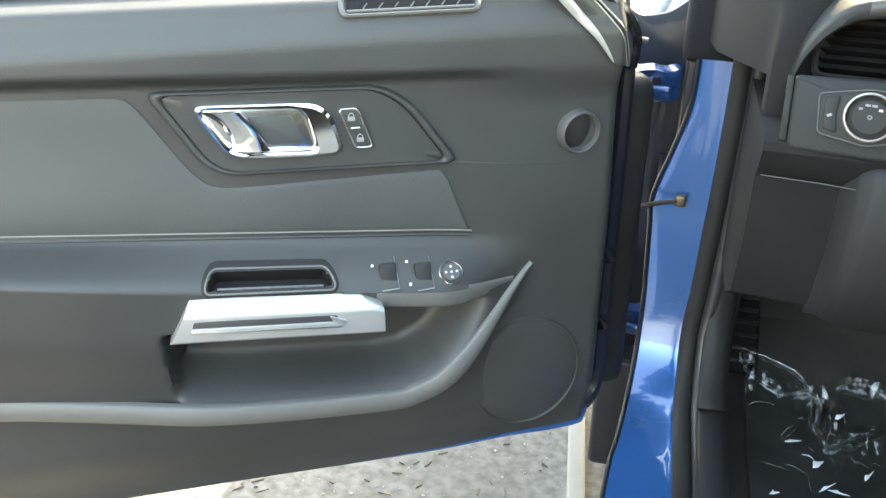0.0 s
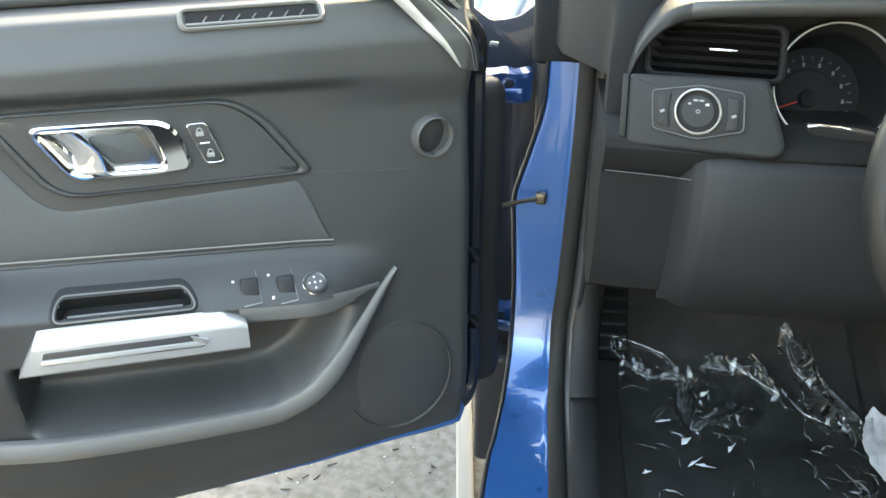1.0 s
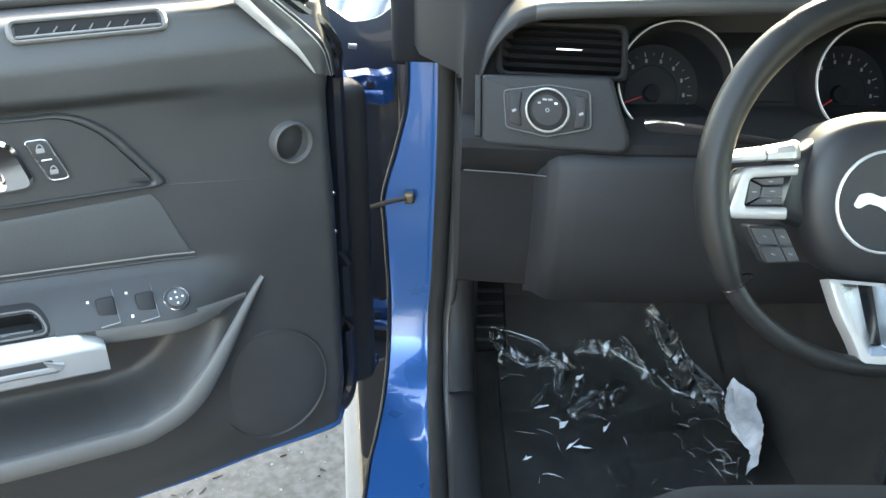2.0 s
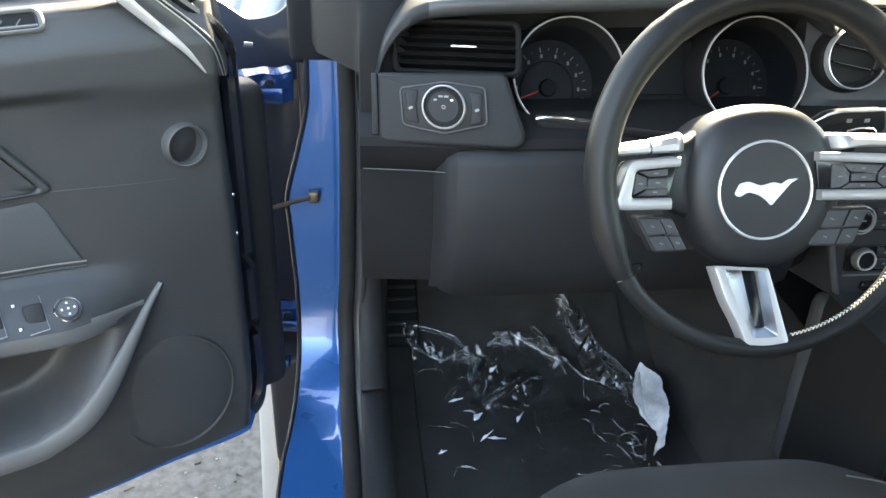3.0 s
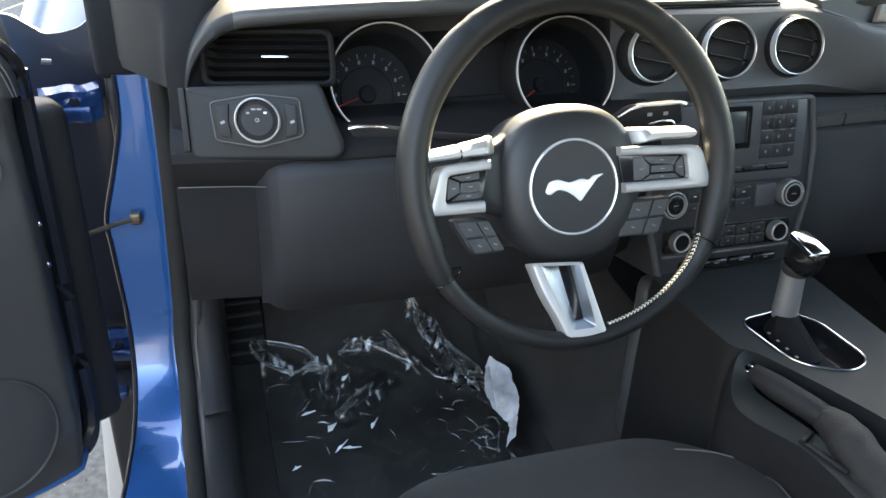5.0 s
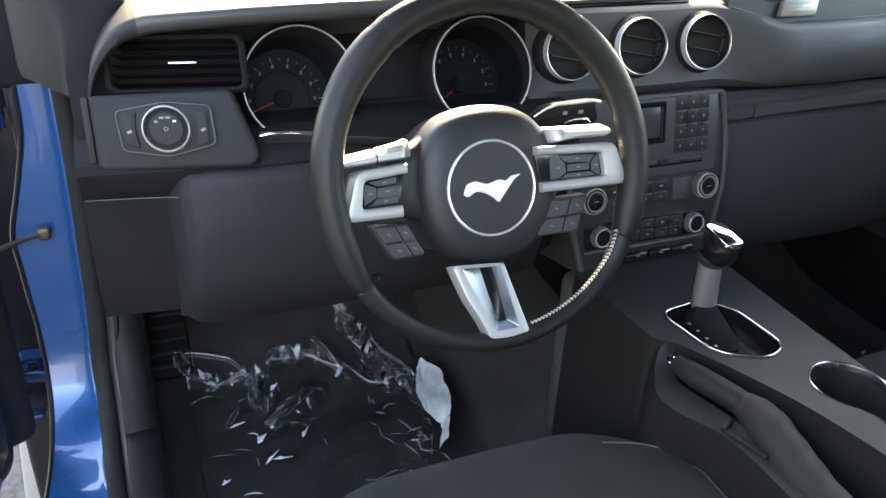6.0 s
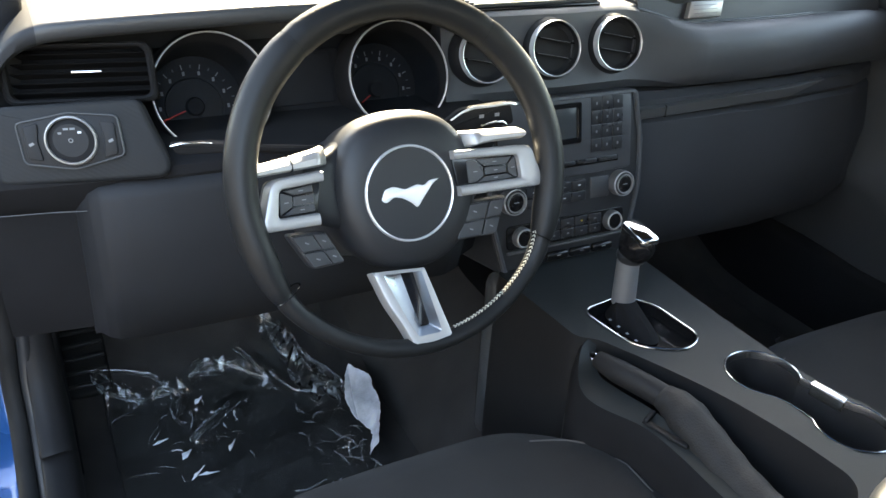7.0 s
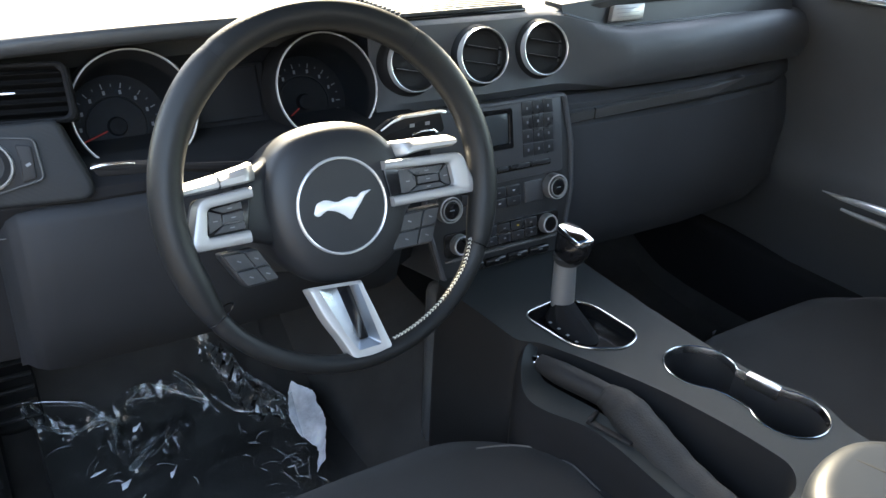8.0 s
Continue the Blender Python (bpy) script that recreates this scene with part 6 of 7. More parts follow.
def build_shifter():
    s = thing("gear_shifter", (0.0, 0.06, 0.585), "chrome and black automatic gear shifter", "gear lever")
    part("post", lathe([(0.0155, 0.0), (0.0165, 0.010), (0.0150, 0.072), (0.0160, 0.078)], pose(-0.008, 0.058, 0.605, -3, 0, 0), 28), door_silver, s, "satin chrome post")
    kn = part("knob", loft_knob(), gloss_black, s, "rounded black knob")
    part("cap", box((0.029, 0.050, 0.013), 0.0055, pose(-0.0105, 0.0465, 0.7165, 10, 0, 0), 4), chrome, kn, "chrome cap")
    part("collar", lathe([(0.0170, 0.0), (0.0200, 0.004), (0.0205, 0.010), (0.0175, 0.014)], pose(-0.009, 0.056, 0.672), 28), trim_black, kn)
    rings = []
    for i in range(9):
        t = i / 8
        hx, hy = 0.011 * (1 - t) ** 1.3 + 0.014, 0.034 * (1 - t) ** 1.3 + 0.014
        ring = []
        for j in range(28):
            a = 2 * math.pi * j / 28
            k = 1 + (0.10 if j % 7 == 0 else -0.03) * math.sin(math.pi * t)
            ring.append(Vector((-0.012 + 0.004 * t + hx * math.cos(a) * k, 0.030 + 0.028 * t + hy * math.sin(a) * k, 0.584 + 0.030 * t ** 0.8)))
        rings.append(ring)
    part("boot", skin(bmesh.new(), rings, cap=False), matte_black, s, "black folded leather boot")


def loft_knob():
    rings = []
    for z, rx, ry, dy in ((0.676, 0.015, 0.016, 0.056), (0.684, 0.0185, 0.022, 0.054), (0.696, 0.0200, 0.027, 0.050), (0.708, 0.0190, 0.028, 0.048), (0.716, 0.0160, 0.026, 0.047), (0.7190, 0.0115, 0.021, 0.047)):
        rings.append([Vector((-0.009 + rx * math.cos(2 * math.pi * i / 32), dy + ry * math.sin(2 * math.pi * i / 32), z + 0.18 * ry * math.sin(2 * math.pi * i / 32))) for i in range(32)])
    return skin(bmesh.new(), rings)


build_shifter()


def build_handbrake():
    h = thing("hand_brake", (-0.10, -0.15, 0.54), "black hand brake lever with a soft leather boot", "hand brake")
    part("grip", tube(curve_points([(-0.107, -0.020, 0.590), (-0.099, -0.05, 0.589), (-0.084, -0.090, 0.587), (-0.074, -0.118, 0.584)], 8), [0.0105 + 0.0045 * min(1, i / 8) for i in range(25)], 16), bay_black, h, "black lever grip")
    part("button", lathe([(0.0, 0.006), (0.005, 0.005), (0.006, 0.0)], frame_of((-0.1085, -0.016, 0.5905), (1, 0, 0), (0, 0, 1), (0, 1, 0)), 16), chrome, h, "chrome release button")
    pts = curve_points([(-0.078, -0.108, 0.586), (-0.072, -0.134, 0.581), (-0.072, -0.18, 0.568), (-0.072, -0.235, 0.553), (-0.070, -0.30, 0.545), (-0.065, -0.37, 0.535)], 8)
    bm = tube(pts, [0.0145 + 0.0105 * min(1, i / 10) + 0.0006 * math.sin(i * 1.3) for i in range(len(pts))], 20)
    part("boot", bm, boot_leather, h, "soft wrinkled leather boot")
    part("pull_strap", box((0.008, 0.060, 0.004), 0.0015, pose(-0.106, -0.150, 0.571, 0, 0, 16)), bay_black, h)
    part("strap_clip", box((0.024, 0.006, 0.006), 0.002, pose(-0.106, -0.122, 0.574, 0, 0, 24)), bay_black, h)


build_handbrake()


def build_armrest():
    a = thing("console_armrest", (0.065, -0.45, 0.60), "padded grey vinyl console lid with a pale sunlit edge", "armrest")
    lp = ccw(smooth_loop([(-0.070, -0.368), (-0.040, -0.346), (0.004, -0.331), (0.052, -0.3295), (0.088, -0.348), (0.112, -0.392), (0.122, -0.47), (0.122, -0.66), (-0.110, -0.66), (-0.110, -0.42)], [0.05, 0.06, 0.06, 0.05, 0.05, 0.05, 0.05, 0.02, 0.02, 0.05], 8))
    edge = [(0.004, 0.585), (0.0, 0.600), (0.0, 0.612)]
    for k in range(1, 10):                                   # a broad soft roll from the side up to the flat top
        q = radians(10 * k)
        edge.append((0.026 * (1 - math.cos(q)), 0.612 + 0.024 * math.sin(q)))
    rows = [[Vector((x, y, z)) for x, y in shrink(lp, d)] for d, z in edge]
    part("lid", skin(bmesh.new(), rows, cap="end"), lid_vinyl, a, "padded vinyl lid", angle=60)
    part("lid_seam", tube([(0.0085, -0.3405, 0.6262), (0.0115, -0.345, 0.6312), (0.0150, -0.351, 0.6344), (0.0190, -0.360, 0.6356), (0.025, -0.378, 0.6358), (0.031, -0.40, 0.6358), (0.045, -0.46, 0.6358)], [0.0006, 0.0010, 0.0013, 0.0015, 0.0016, 0.0016, 0.0016], 8, flat=0.35), matte_black, a, "dark seam across the lid")
    for i in range(3):
        part("stitch", tube([(0.0065 + 0.0024 * i, -0.3392 - 0.0022 * i, 0.6262 + 0.0022 * i), (0.0105 + 0.0024 * i, -0.3400 - 0.0022 * i, 0.6262 + 0.0022 * i)], 0.0004, 6), seat_thread, a)
    part("bin", box((0.13, 0.32, 0.36), 0.012, pose(0.062, -0.50, 0.40)), dash_black, a)


build_armrest()


# ---- seats ----
def build_seat(name, cx, label):
    s = thing(name, (cx, -0.35, 0.20), label, "car seat", "front seats")
    rings = []
    for y, zt, w in ((0.035, 0.452, 0.200), (0.026, 0.478, 0.232), (0.008, 0.496, 0.252), (-0.03, 0.505, 0.265), (-0.10, 0.502, 0.276), (-0.30, 0.480, 0.280), (-0.56, 0.47, 0.280)):
        ring = []
        for i in range(25):
            u = -1 + 2 * i / 24
            e = abs(u)
            bol = 0.022 * math.exp(-((e - 0.80) / 0.13) ** 2) * min(1, max(0, (0.0 - y) / 0.14))
            fall = 0.07 * max(0, (e - 0.88) / 0.12) ** 2
            crown = -0.010 * u * u * (1 if y > -0.03 else 0.3)
            ring.append(Vector((cx + u * w, y - 0.24 * max(0, e - 0.42) ** 2 * (1 if y > -0.05 else (0.5 if y > -0.12 else 0)), zt + bol - fall + crown)))
        ring.append(Vector((cx + w, y - 0.03, 0.33)))
        ring.append(Vector((cx - w, y - 0.03, 0.33)))
        rings.append(ring)
    part("cushion", skin(bmesh.new(), rings), seat_cloth, s, "dark cloth seat cushion")
    # stitched seams: across the front and back along each bolster
    for sx in ((1,) if cx < 0 else (-1, 1)):
        pts = [(0.158, -0.034), (0.192, -0.050), (0.222, -0.078), (0.236, -0.118), (0.242, -0.20), (0.244, -0.5)]
        line = []
        for p in curve_points([(x, y, 0) for x, y in pts], 14):
            line.append(Vector((cx + sx * p.x, p.y, seat_top(rings, cx + sx * p.x, p.y) + 0.0006)))
        part("seam", tube(line, 0.0012, 6), seat_thread, s, "thin stitched seam")
    part("base", box((0.44, 0.48, 0.13), 0.02, pose(cx, -0.27, 0.29)), trim_black, s)
    bk = box((0.46, 0.13, 0.55), 0.05, pose(cx, -0.86, 0.74, -20), 4)
    part("backrest", bk, seat_side, s, "dark seat back")


def seat_top(rings, x, y):
    """The height of the cushion's skin at x, y."""
    for ra, rb in zip(rings, rings[1:]):
        for i in range(24):
            for a, b, c in ((ra[i], ra[i + 1], rb[i + 1]), (ra[i], rb[i + 1], rb[i])):
                d = (b.x - a.x) * (c.y - a.y) - (c.x - a.x) * (b.y - a.y)
                if abs(d) < 1e-9:
                    continue
                u = ((x - a.x) * (c.y - a.y) - (c.x - a.x) * (y - a.y)) / d
                v = ((b.x - a.x) * (y - a.y) - (x - a.x) * (b.y - a.y)) / d
                if u >= -0.001 and v >= -0.001 and u + v <= 1.001:
                    return a.z + u * (b.z - a.z) + v * (c.z - a.z)
    return 0.45


build_seat("driver_seat", -0.365, "dark cloth driver seat with grey stitched bolsters")
build_seat("passenger_seat", 0.395, "dark cloth passenger seat beside the console")


# ---- passenger door ----
def build_far_door():
    d = thing("far_door", (0.78, 0.3, 0.0), "closed dark passenger door with a bright pull handle", "car door")
    prof = [(0.745, 0.99), (0.722, 0.97), (0.712, 0.93), (0.722, 0.88), (0.726, 0.72), (0.700, 0.655), (0.690, 0.63), (0.696, 0.58), (0.725, 0.54), (0.735, 0.36)]
    rings = [[Vector((x + (0.02 if y > 0.3 else 0), y, z)) for x, z in prof] for y in (0.46, 0.36, 0.2, 0.0, -0.4, -1.1)]
    # Lighter plastic than the near door's, with haze in the colour.
    part("inner_panel", skin(bmesh.new(), rings, closed=False), dash_black, d, "moulded door panel, haze put into its lighter plastic")
    part("outer_panel", box((0.05, 1.6, 0.65), 0.02, pose(0.80, -0.32, 0.66)), blue_paint, d)
    g = part("pull_handle", tube([(0.692, 0.142, 0.611), (0.684, 0.10, 0.614), (0.680, 0.02, 0.620), (0.680, -0.10, 0.628)], [0.0015, 0.006, 0.010, 0.011], 12, flat=0.8), bright_ring, d, "satin silver pull handle")
    part("handle_rail", tube([(0.693, 0.098, 0.590), (0.686, 0.05, 0.592), (0.682, -0.10, 0.596)], [0.003, 0.005, 0.006], 10), bright_ring, g)
    v = part("vent_frame", box((0.020, 0.15, 0.012), 0.004, pose(0.712, 0.17, 0.950, 0, 20, 0)), dull_chrome, d, "grey vent surround")
    for i in range(7):
        part("divider", box((0.012, 0.003, 0.004), 0.001, pose(0.711, 0.115 + i * 0.018, 0.957, 0, 20, 0), 1), gloss_black, v)
    hb = part("handle_bezel", box((0.006, 0.12, 0.04), 0.012, pose(0.722, -0.10, 0.83)), chrome, d, "chrome handle bezel")


build_far_door()


# ---- footwell ----
def floor_z(x, y):
    ys = [-1.2, 0.2, 0.46, 0.56, 0.66, 0.78, 0.92, 0.98]
    return float(np.interp(y, ys, [0.205, 0.205, 0.212, 0.235, 0.29, 0.38, 0.52, 0.60]))


def build_footwell():
    fr = thing("foot_rest", (-0.67, 0.66, 0.27), "black ribbed foot rest on the toe board", "foot rest")
    sl = math.degrees(math.atan2(0.09, 0.12))
    part("pad", box((0.075, 0.24, 0.02), 0.008, pose(-0.672, 0.70, 0.335, sl)), rubber, fr)
    for i in range(9):
        t = -0.10 + i * 0.025
        part("rib", box((0.066, 0.007, 0.008), 0.002, pose(-0.672, 0.70, 0.335, sl) @ pose(0, t, 0.012), 2), trim_black, fr)
    pd = thing("brake_pedal", (-0.385, 0.72, 0.36), "black rubber brake pedal on a steel arm", "pedal")
    part("pad", box((0.085, 0.012, 0.048), 0.005, pose(-0.387, 0.71, 0.362, 30)), rubber, pd)
    for i in range(3):
        part("rib", box((0.072, 0.004, 0.005), 0.0015, pose(-0.387, 0.71, 0.362, 30) @ pose(0, -0.007, -0.014 + i * 0.014), 1), trim_black, pd)
    part("arm", tube([(-0.385, 0.72, 0.37), (-0.385, 0.76, 0.46), (-0.38, 0.78, 0.60)], 0.008, 8), trim_black, pd)
    # crumpled clear film over the mat
    mat = thing("floor_mat", (-0.45, 0.40, 0.21), "black carpeted driver floor mat", "floor mat")
    rings = [[Vector((x, y, floor_z(x, y) + h)) for x, h in ((-0.655, 0.0), (-0.652, 0.010), (-0.45, 0.011), (-0.235, 0.010), (-0.232, 0.0))] for y in np.linspace(0.05, 0.70, 27)]
    part("carpet_top", skin(bmesh.new(), rings), carpet, mat)
    film = thing("plastic_film", (-0.45, 0.40, 0.225), "crumpled clear plastic film lying over the floor mat", "plastic film")
    folds = [((-0.657, 0.626), (-0.637, 0.585), 0.020), ((-0.637, 0.585), (-0.591, 0.561), 0.022), ((-0.591, 0.561), (-0.529, 0.573), 0.020), ((-0.529, 0.573), (-0.510, 0.552), 0.018),
             ((-0.512, 0.589), (-0.464, 0.595), 0.022), ((-0.464, 0.595), (-0.413, 0.587), 0.022), ((-0.413, 0.587), (-0.380, 0.541), 0.022), ((-0.361, 0.661), (-0.328, 0.631), 0.020),
             ((-0.328, 0.631), (-0.313, 0.570), 0.026), ((-0.313, 0.570), (-0.300, 0.497), 0.024), ((-0.300, 0.497), (-0.245, 0.481), 0.018), ((-0.528, 0.453), (-0.446, 0.509), 0.016),
             ((-0.543, 0.493), (-0.526, 0.551), 0.016), ((-0.300, 0.470), (-0.290, 0.330), 0.014), ((-0.330, 0.340), (-0.300, 0.250), 0.014), ((-0.42, 0.230), (-0.34, 0.262), 0.012)]
    rf = random.Random(21)
    for (ax, ay), (bx, by), hh in list(folds):
        for k in range(3):
            t, a, ln = rf.random(), rf.uniform(0, 6.28), rf.uniform(0.015, 0.045)
            cx, cy = ax + (bx - ax) * t + rf.uniform(-0.02, 0.02), ay + (by - ay) * t + rf.uniform(-0.02, 0.02)
            folds.append(((cx, cy), (cx + ln * math.cos(a), cy + ln * math.sin(a)), rf.uniform(0.006, 0.014)))
    for k in range(14):
        a, ln, cx, cy = rf.uniform(0.1, 1.2), rf.uniform(0.03, 0.08), rf.uniform(-0.64, -0.28), rf.uniform(0.20, 0.52)
        folds.append(((cx, cy), (cx + ln * math.cos(a), cy + ln * math.sin(a)), rf.uniform(0.004, 0.009)))
    nx, ny = 84, 106
    sheet, rim = bmesh.new(), bmesh.new()
    spot = {}
    for i in range(nx):
        for j in range(ny):
            x = -0.668 + 0.435 * (i + rf.uniform(-0.4, 0.4)) / (nx - 1)
            y = 0.12 + 0.56 * (j + rf.uniform(-0.4, 0.4)) / (ny - 1)
            q = Vector((x * 9 + 4, y * 9, 1.3))
            edge = 0.012 * noise.noise(Vector((x * 14, y * 14, 7))) + 0.008 * noise.noise(Vector((x * 40, y * 40, 3)))
            top = float(np.interp(x, [-0.66, -0.64, -0.60, -0.53, -0.51, -0.41, -0.375, -0.36, -0.33, -0.30, -0.25, -0.23], [0.632, 0.605, 0.585, 0.58, 0.604, 0.60, 0.60, 0.668, 0.64, 0.60, 0.53, 0.50])) + edge
            if x < -0.66 + edge or x > -0.243 + edge or y > top:
                continue
            near, tall = 0.0, 0.0
            for (ax, ay), (bx, by), hh in folds:
                t = max(0.0, min(1.0, ((x - ax) * (bx - ax) + (y - ay) * (by - ay)) / ((bx - ax) ** 2 + (by - ay) ** 2)))
                d = math.hypot(x - ax - t * (bx - ax), y - ay - t * (by - ay))
                tall = max(tall, hh * max(0.0, 1 - d / (0.5 * hh + 0.005)))
                if hh > 0.0145:
                    near = max(near, math.exp(-(d / 0.028) ** 2))
            h = 0.0195 + 0.9 * tall + (0.0004 + 0.0030 * near) * rf.uniform(-1, 1) + 0.003 * noise.noise(q * 1.5) + 0.004 * near
            spot[i, j] = (Vector((x, y, floor_z(x, y) + h)), near)
    for i in range(nx - 1):
        for j in range(ny - 1):
            k = [(i, j), (i + 1, j), (i + 1, j + 1), (i, j + 1)]
            if all(c in spot for c in k):
                bm = rim if sum(spot[c][1] for c in k) > 1.4 else sheet
                tri = ((0, 1, 2), (0, 2, 3)) if (i + j) % 2 else ((0, 1, 3), (1, 2, 3))
                for t3 in tri:
                    bm.faces.new([bm.verts.new(spot[k[c]][0]) for c in t3])
    fold = bmesh.new()
    for n, ((ax, ay), (bx, by), hh) in enumerate(folds):
        big = hh > 0.0145
        for k in range(3 if big else (1 if n % 4 == 0 else 0)):
            t0 = rf.uniform(0.0, 0.3)
            t1 = min(1.0, t0 + rf.uniform(0.4, 0.9))
            w = rf.choice((0.0005, 0.0006, 0.0008, 0.0011, 0.0016, 0.0024, 0.0050)) if big else rf.uniform(0.0006, 0.0018)
            tilt, ang = rf.uniform(-0.5, 1.2), math.atan2(by - ay, bx - ax) + math.pi / 2
            ox, oy = rf.uniform(-0.015, 0.015), rf.uniform(-0.015, 0.015)
            rows = []
            for i in range(6):
                t = t0 + (t1 - t0) * i / 5
                x, y = ax + (bx - ax) * t + ox + rf.uniform(-0.003, 0.003), ay + (by - ay) * t + oy + rf.uniform(-0.003, 0.003)
                wi = w * (0.25 + math.sin(math.pi * (i + 0.5) / 6)) * rf.uniform(0.7, 1.2)
                z = floor_z(x, y) + 0.018 + 0.9 * hh * rf.uniform(0.5, 0.95)
                rows.append([Vector((x + math.cos(ang) * wi * u * math.cos(tilt), y + math.sin(ang) * wi * u * math.cos(tilt), z + wi * u * math.sin(tilt) - 0.5 * wi * u * u)) for u in (-1, -0.4, 0.2, 0.7, 1)])
            skin(fold, rows, closed=False)
    # long curled creases along the flap, the mid folds and the spray that runs up to the pedal
    lines = [[(-0.663, 0.626), (-0.659, 0.603), (-0.650, 0.586), (-0.593, 0.559), (-0.553, 0.570), (-0.523, 0.545)], [(-0.663, 0.626), (-0.620, 0.614), (-0.577, 0.600), (-0.552, 0.575)], [(-0.539, 0.567), (-0.547, 0.486)], [(-0.530, 0.560), (-0.552, 0.485)],
             [(-0.510, 0.579), (-0.479, 0.597)], [(-0.502, 0.570), (-0.499, 0.580), (-0.453, 0.576), (-0.479, 0.597)], [(-0.462, 0.601), (-0.416, 0.572), (-0.380, 0.545)], [(-0.534, 0.457), (-0.501, 0.483), (-0.454, 0.510)],
             [(-0.418, 0.604), (-0.398, 0.579), (-0.385, 0.547)], [(-0.366, 0.664), (-0.342, 0.638), (-0.323, 0.623), (-0.310, 0.593), (-0.324, 0.549)], [(-0.345, 0.627), (-0.335, 0.586), (-0.309, 0.559)], [(-0.358, 0.529), (-0.339, 0.500), (-0.315, 0.490)]]
    lines += [[(-0.300, 0.569), (-0.277, 0.537), (-0.257, 0.496)], [(-0.415, 0.272), (-0.397, 0.268), (-0.363, 0.277)], [(-0.418, 0.234), (-0.371, 0.247), (-0.342, 0.249)], [(-0.297, 0.288), (-0.275, 0.338)], [(-0.651, 0.527), (-0.633, 0.538), (-0.609, 0.535)]]
    for n, ln in enumerate(lines):
        for k in range(3 if n < 13 else 1):
            dx, dy, w = rf.uniform(-0.004, 0.004) * k, rf.uniform(-0.005, 0.005) * k, (0.0011, 0.0006, 0.0018)[k] * rf.uniform(0.7, 1.3)
            tilt, h0 = rf.uniform(0.2, 1.2), 0.027 + 0.006 * rf.random()
            cp = curve_points([(a, b, 0) for a, b in ln], 5)
            rows = []
            for i, p in enumerate(cp):
                q = (cp[min(i + 1, len(cp) - 1)] - cp[max(i - 1, 0)]).normalized()
                x, y = p.x + dx + rf.uniform(-0.0012, 0.0012), p.y + dy + rf.uniform(-0.0012, 0.0012)
                wi = w * (0.2 + abs(math.sin(1.9 * i + n))) * rf.uniform(0.6, 1.3)
                rows.append([Vector((x - q.y * wi * u * math.cos(tilt), y + q.x * wi * u * math.cos(tilt), floor_z(x, y) + h0 + wi * u * math.sin(tilt) - 0.4 * wi * u * u)) for u in (-1, 0, 1)])
            skin(fold, rows, closed=False)
    # thin loose creases, most of them towards the paper
    for n in range(96):
        if n % 3:
            x, y = rf.uniform(-0.36, -0.255), rf.uniform(0.22, 0.56)
        else:
            x, y = rf.uniform(-0.62, -0.33), rf.uniform(0.25, 0.56)
        a, ln, w, bend = rf.uniform(0, math.pi), rf.uniform(0.012, 0.045), rf.choice((0.0005, 0.0008, 0.0012)), rf.uniform(-0.9, 0.9)
        tilt, z0 = rf.uniform(-0.3, 1.1), 0.024 + rf.uniform(0, 0.008)
        rows = []
        for i in range(7):
            wi = w * (0.15 + math.sin(math.pi * i / 6))
            rows.append([Vector((x + wi * u * math.sin(a), y - wi * u * math.cos(a), floor_z(x, y) + z0 + wi * u * math.sin(tilt) + 0.003 * math.sin(math.pi * i / 6))) for u in (-1, 0, 1)])
            x, y, a = x + ln / 6 * math.cos(a), y + ln / 6 * math.sin(a), a + bend / 6
        skin(fold, rows, closed=False)
    tagged(part("crease", fold, crease_glint_mat, film, angle=25), "curled folds of clear film, glints put in as milky white", kind="stuff")
    part("sheet", sheet, film_mat, film, "clear smooth film", angle=60)
    part("crumpled_edge", rim, edge_mat, film, "crumpled folded edge of clear film", angle=20)
    # a torn white sheet of paper at the film's edge
    pp = thing("paper_sheet", (-0.25, 0.42, 0.24), "torn white paper sheet lying on the film's edge", "paper")
    left = [(-0.268, 0.298), (-0.254, 0.325), (-0.246, 0.342), (-0.249, 0.365), (-0.254, 0.393), (-0.257, 0.425), (-0.252, 0.456), (-0.242, 0.482), (-0.231, 0.504)]
    rightl = [(-0.252, 0.298), (-0.240, 0.325), (-0.228, 0.350), (-0.214, 0.382), (-0.206, 0.41), (-0.208, 0.43), (-0.201, 0.456), (-0.209, 0.480), (-0.226, 0.504)]
    rings = []
    left = [p + Vector((0.0045 * noise.noise(Vector((i * 0.45, 3, 1))), 0, 0)) for i, p in enumerate(curve_points([(a, b, 0) for a, b in left], 5))]
    rightl = [p + Vector((0.0050 * noise.noise(Vector((i * 0.55, 8, 4))), 0, 0)) for i, p in enumerate(curve_points([(a, b, 0) for a, b in rightl], 5))]
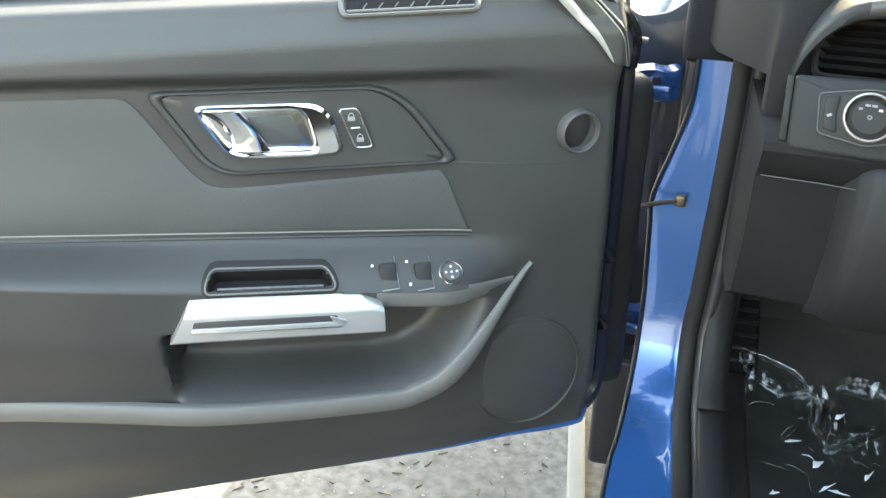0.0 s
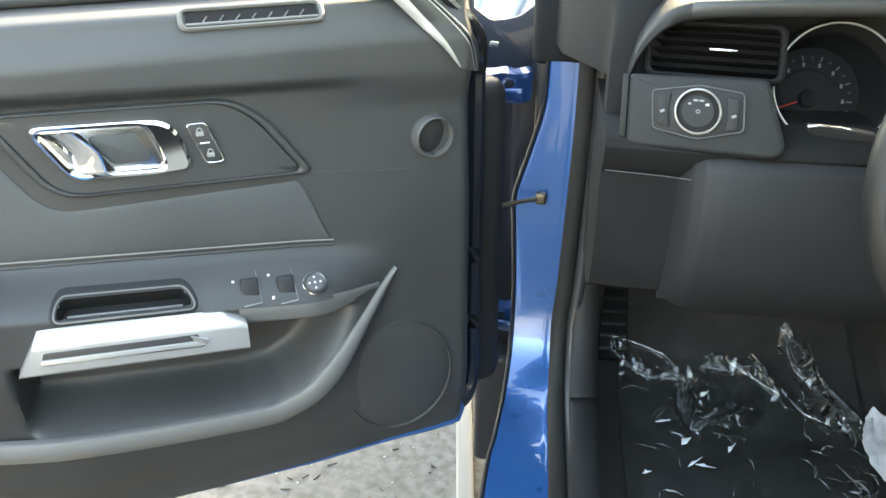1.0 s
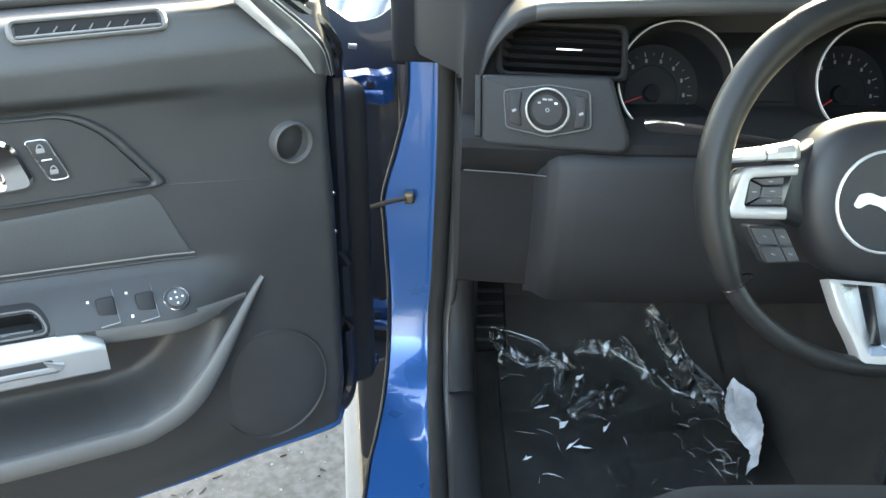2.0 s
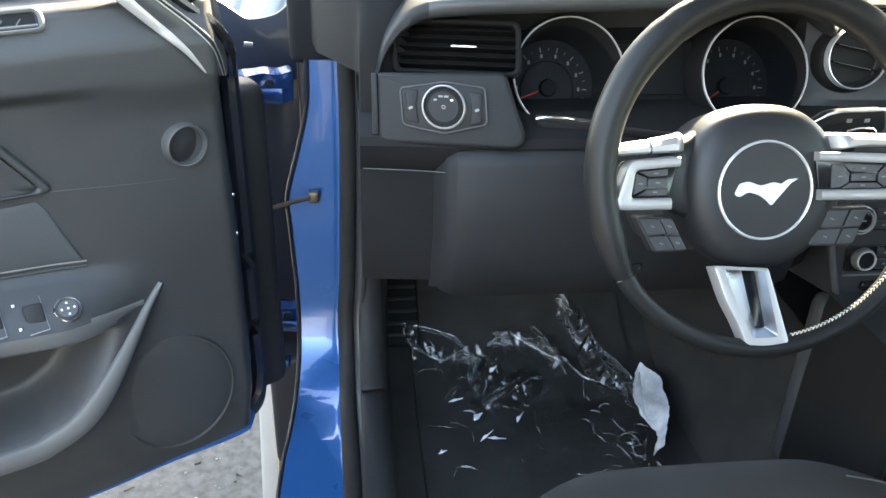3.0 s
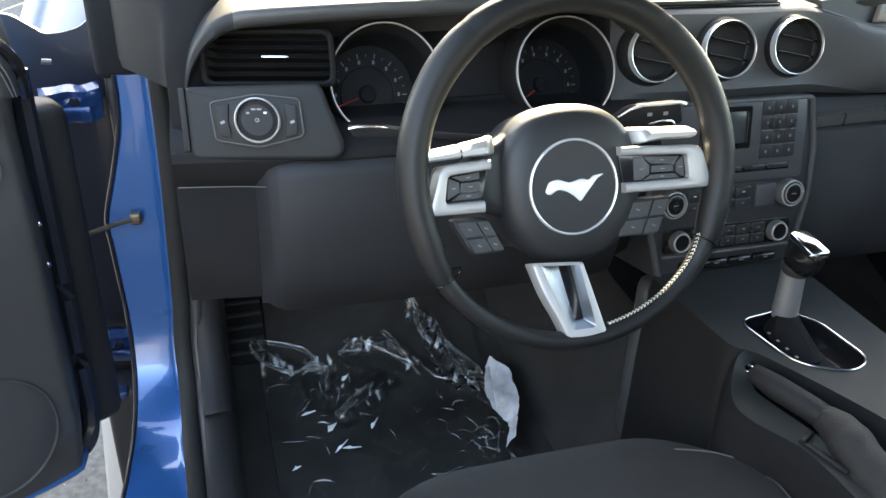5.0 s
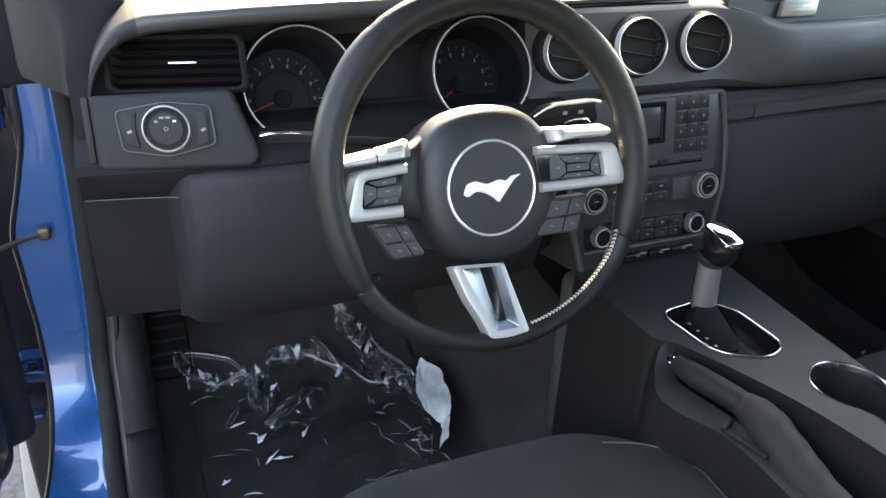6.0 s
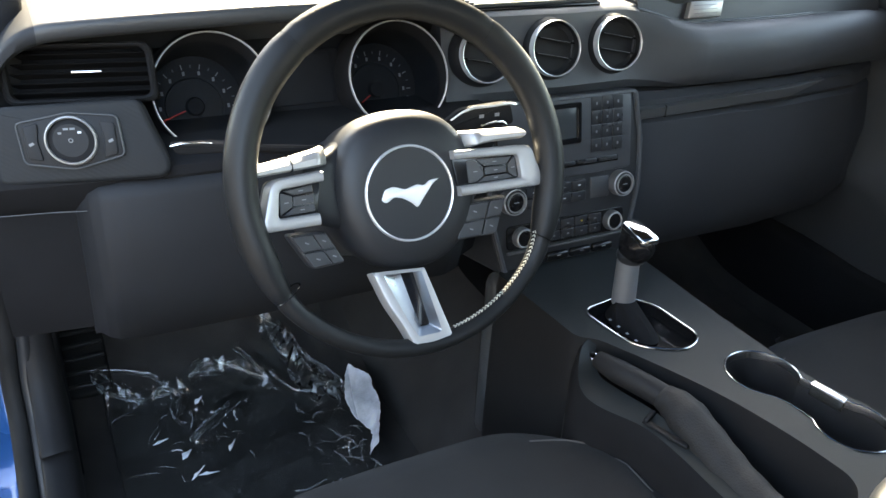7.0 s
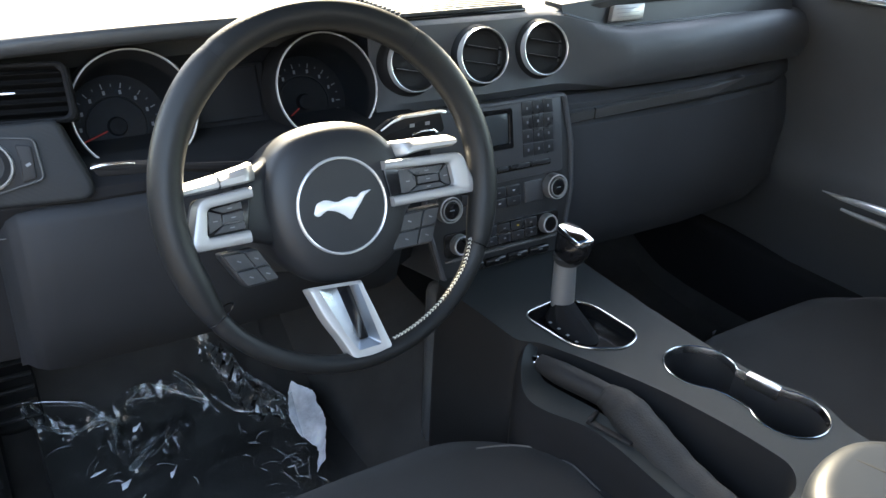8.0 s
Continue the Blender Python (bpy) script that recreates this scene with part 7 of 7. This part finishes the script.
    for (a, b, _), (c, d, _) in zip(left, rightl):
        row, back = [], []
        for k in range(7):
            t = k / 6
            x, y = a + (c - a) * t - 0.010, b + (d - b) * t
            z = floor_z(x, y) + 0.034 + 0.022 * t + 0.0025 * math.sin(t * 6 + y * 60) + 0.004 * noise.noise(Vector((x * 35, y * 30, 2)))
            row.append(Vector((x, y, z)))
            back.append(Vector((x, y, z - 0.0012)))
        rings.append(row + back[::-1])
    part("sheet", skin(bmesh.new(), rings), paper_mat, pp, angle=40)
    flap = smooth_loop([(-0.253, 0.462), (-0.270, 0.400), (-0.287, 0.330), (-0.289, 0.352), (-0.283, 0.400), (-0.263, 0.452)], 0.004, 2)
    part("torn_flap", plate(flap, pose(0, 0, 0.268, 0, 4, 0), 0.0, 0.0012, 0.0004), paper_mat, pp, "torn narrow strip of the sheet")
    rnd = random.Random(9)
    spots = [(-0.509, 0.526), (-0.586, 0.461), (-0.553, 0.415), (-0.481, 0.406), (-0.546, 0.365), (-0.622, 0.335), (-0.352, 0.258), (-0.530, 0.360)]
    spots += [(-0.305, 0.215), (-0.335, 0.205)]
    for x, y in spots + [(0.575, 0.368), (0.672, 0.292)]:
        sc = thing("film_scrap", (x, y, floor_z(x, y) + (0.03 if x < 0 else 0.002)), "small torn pale scrap on the plastic film" if x < 0 else "small pale scrap on the black passenger carpet", "scrap", "scraps on the floor")
        l, w = rnd.uniform(0.006, 0.020), rnd.uniform(0.003, 0.007)
        lp = [(-l * rnd.uniform(0.6, 1), -w * 0.3), (-l * 0.2, -w * rnd.uniform(0.3, 1)), (l, -w * rnd.uniform(0, 0.5)), (l * rnd.uniform(0, 0.6), w * 0.3), (-l * 0.1, w), (-l * 0.5, w * 0.2)]
        part("flake", plate(lp, pose(x, y, floor_z(x, y) + (0.032 if x < 0 else 0.012), rnd.uniform(5, 30), rnd.uniform(-15, 15), rnd.uniform(0, 60)) @ pose(0, 0, 0) , 0.0, 0.0016, 0.0005), paper_mat, sc)


build_footwell()
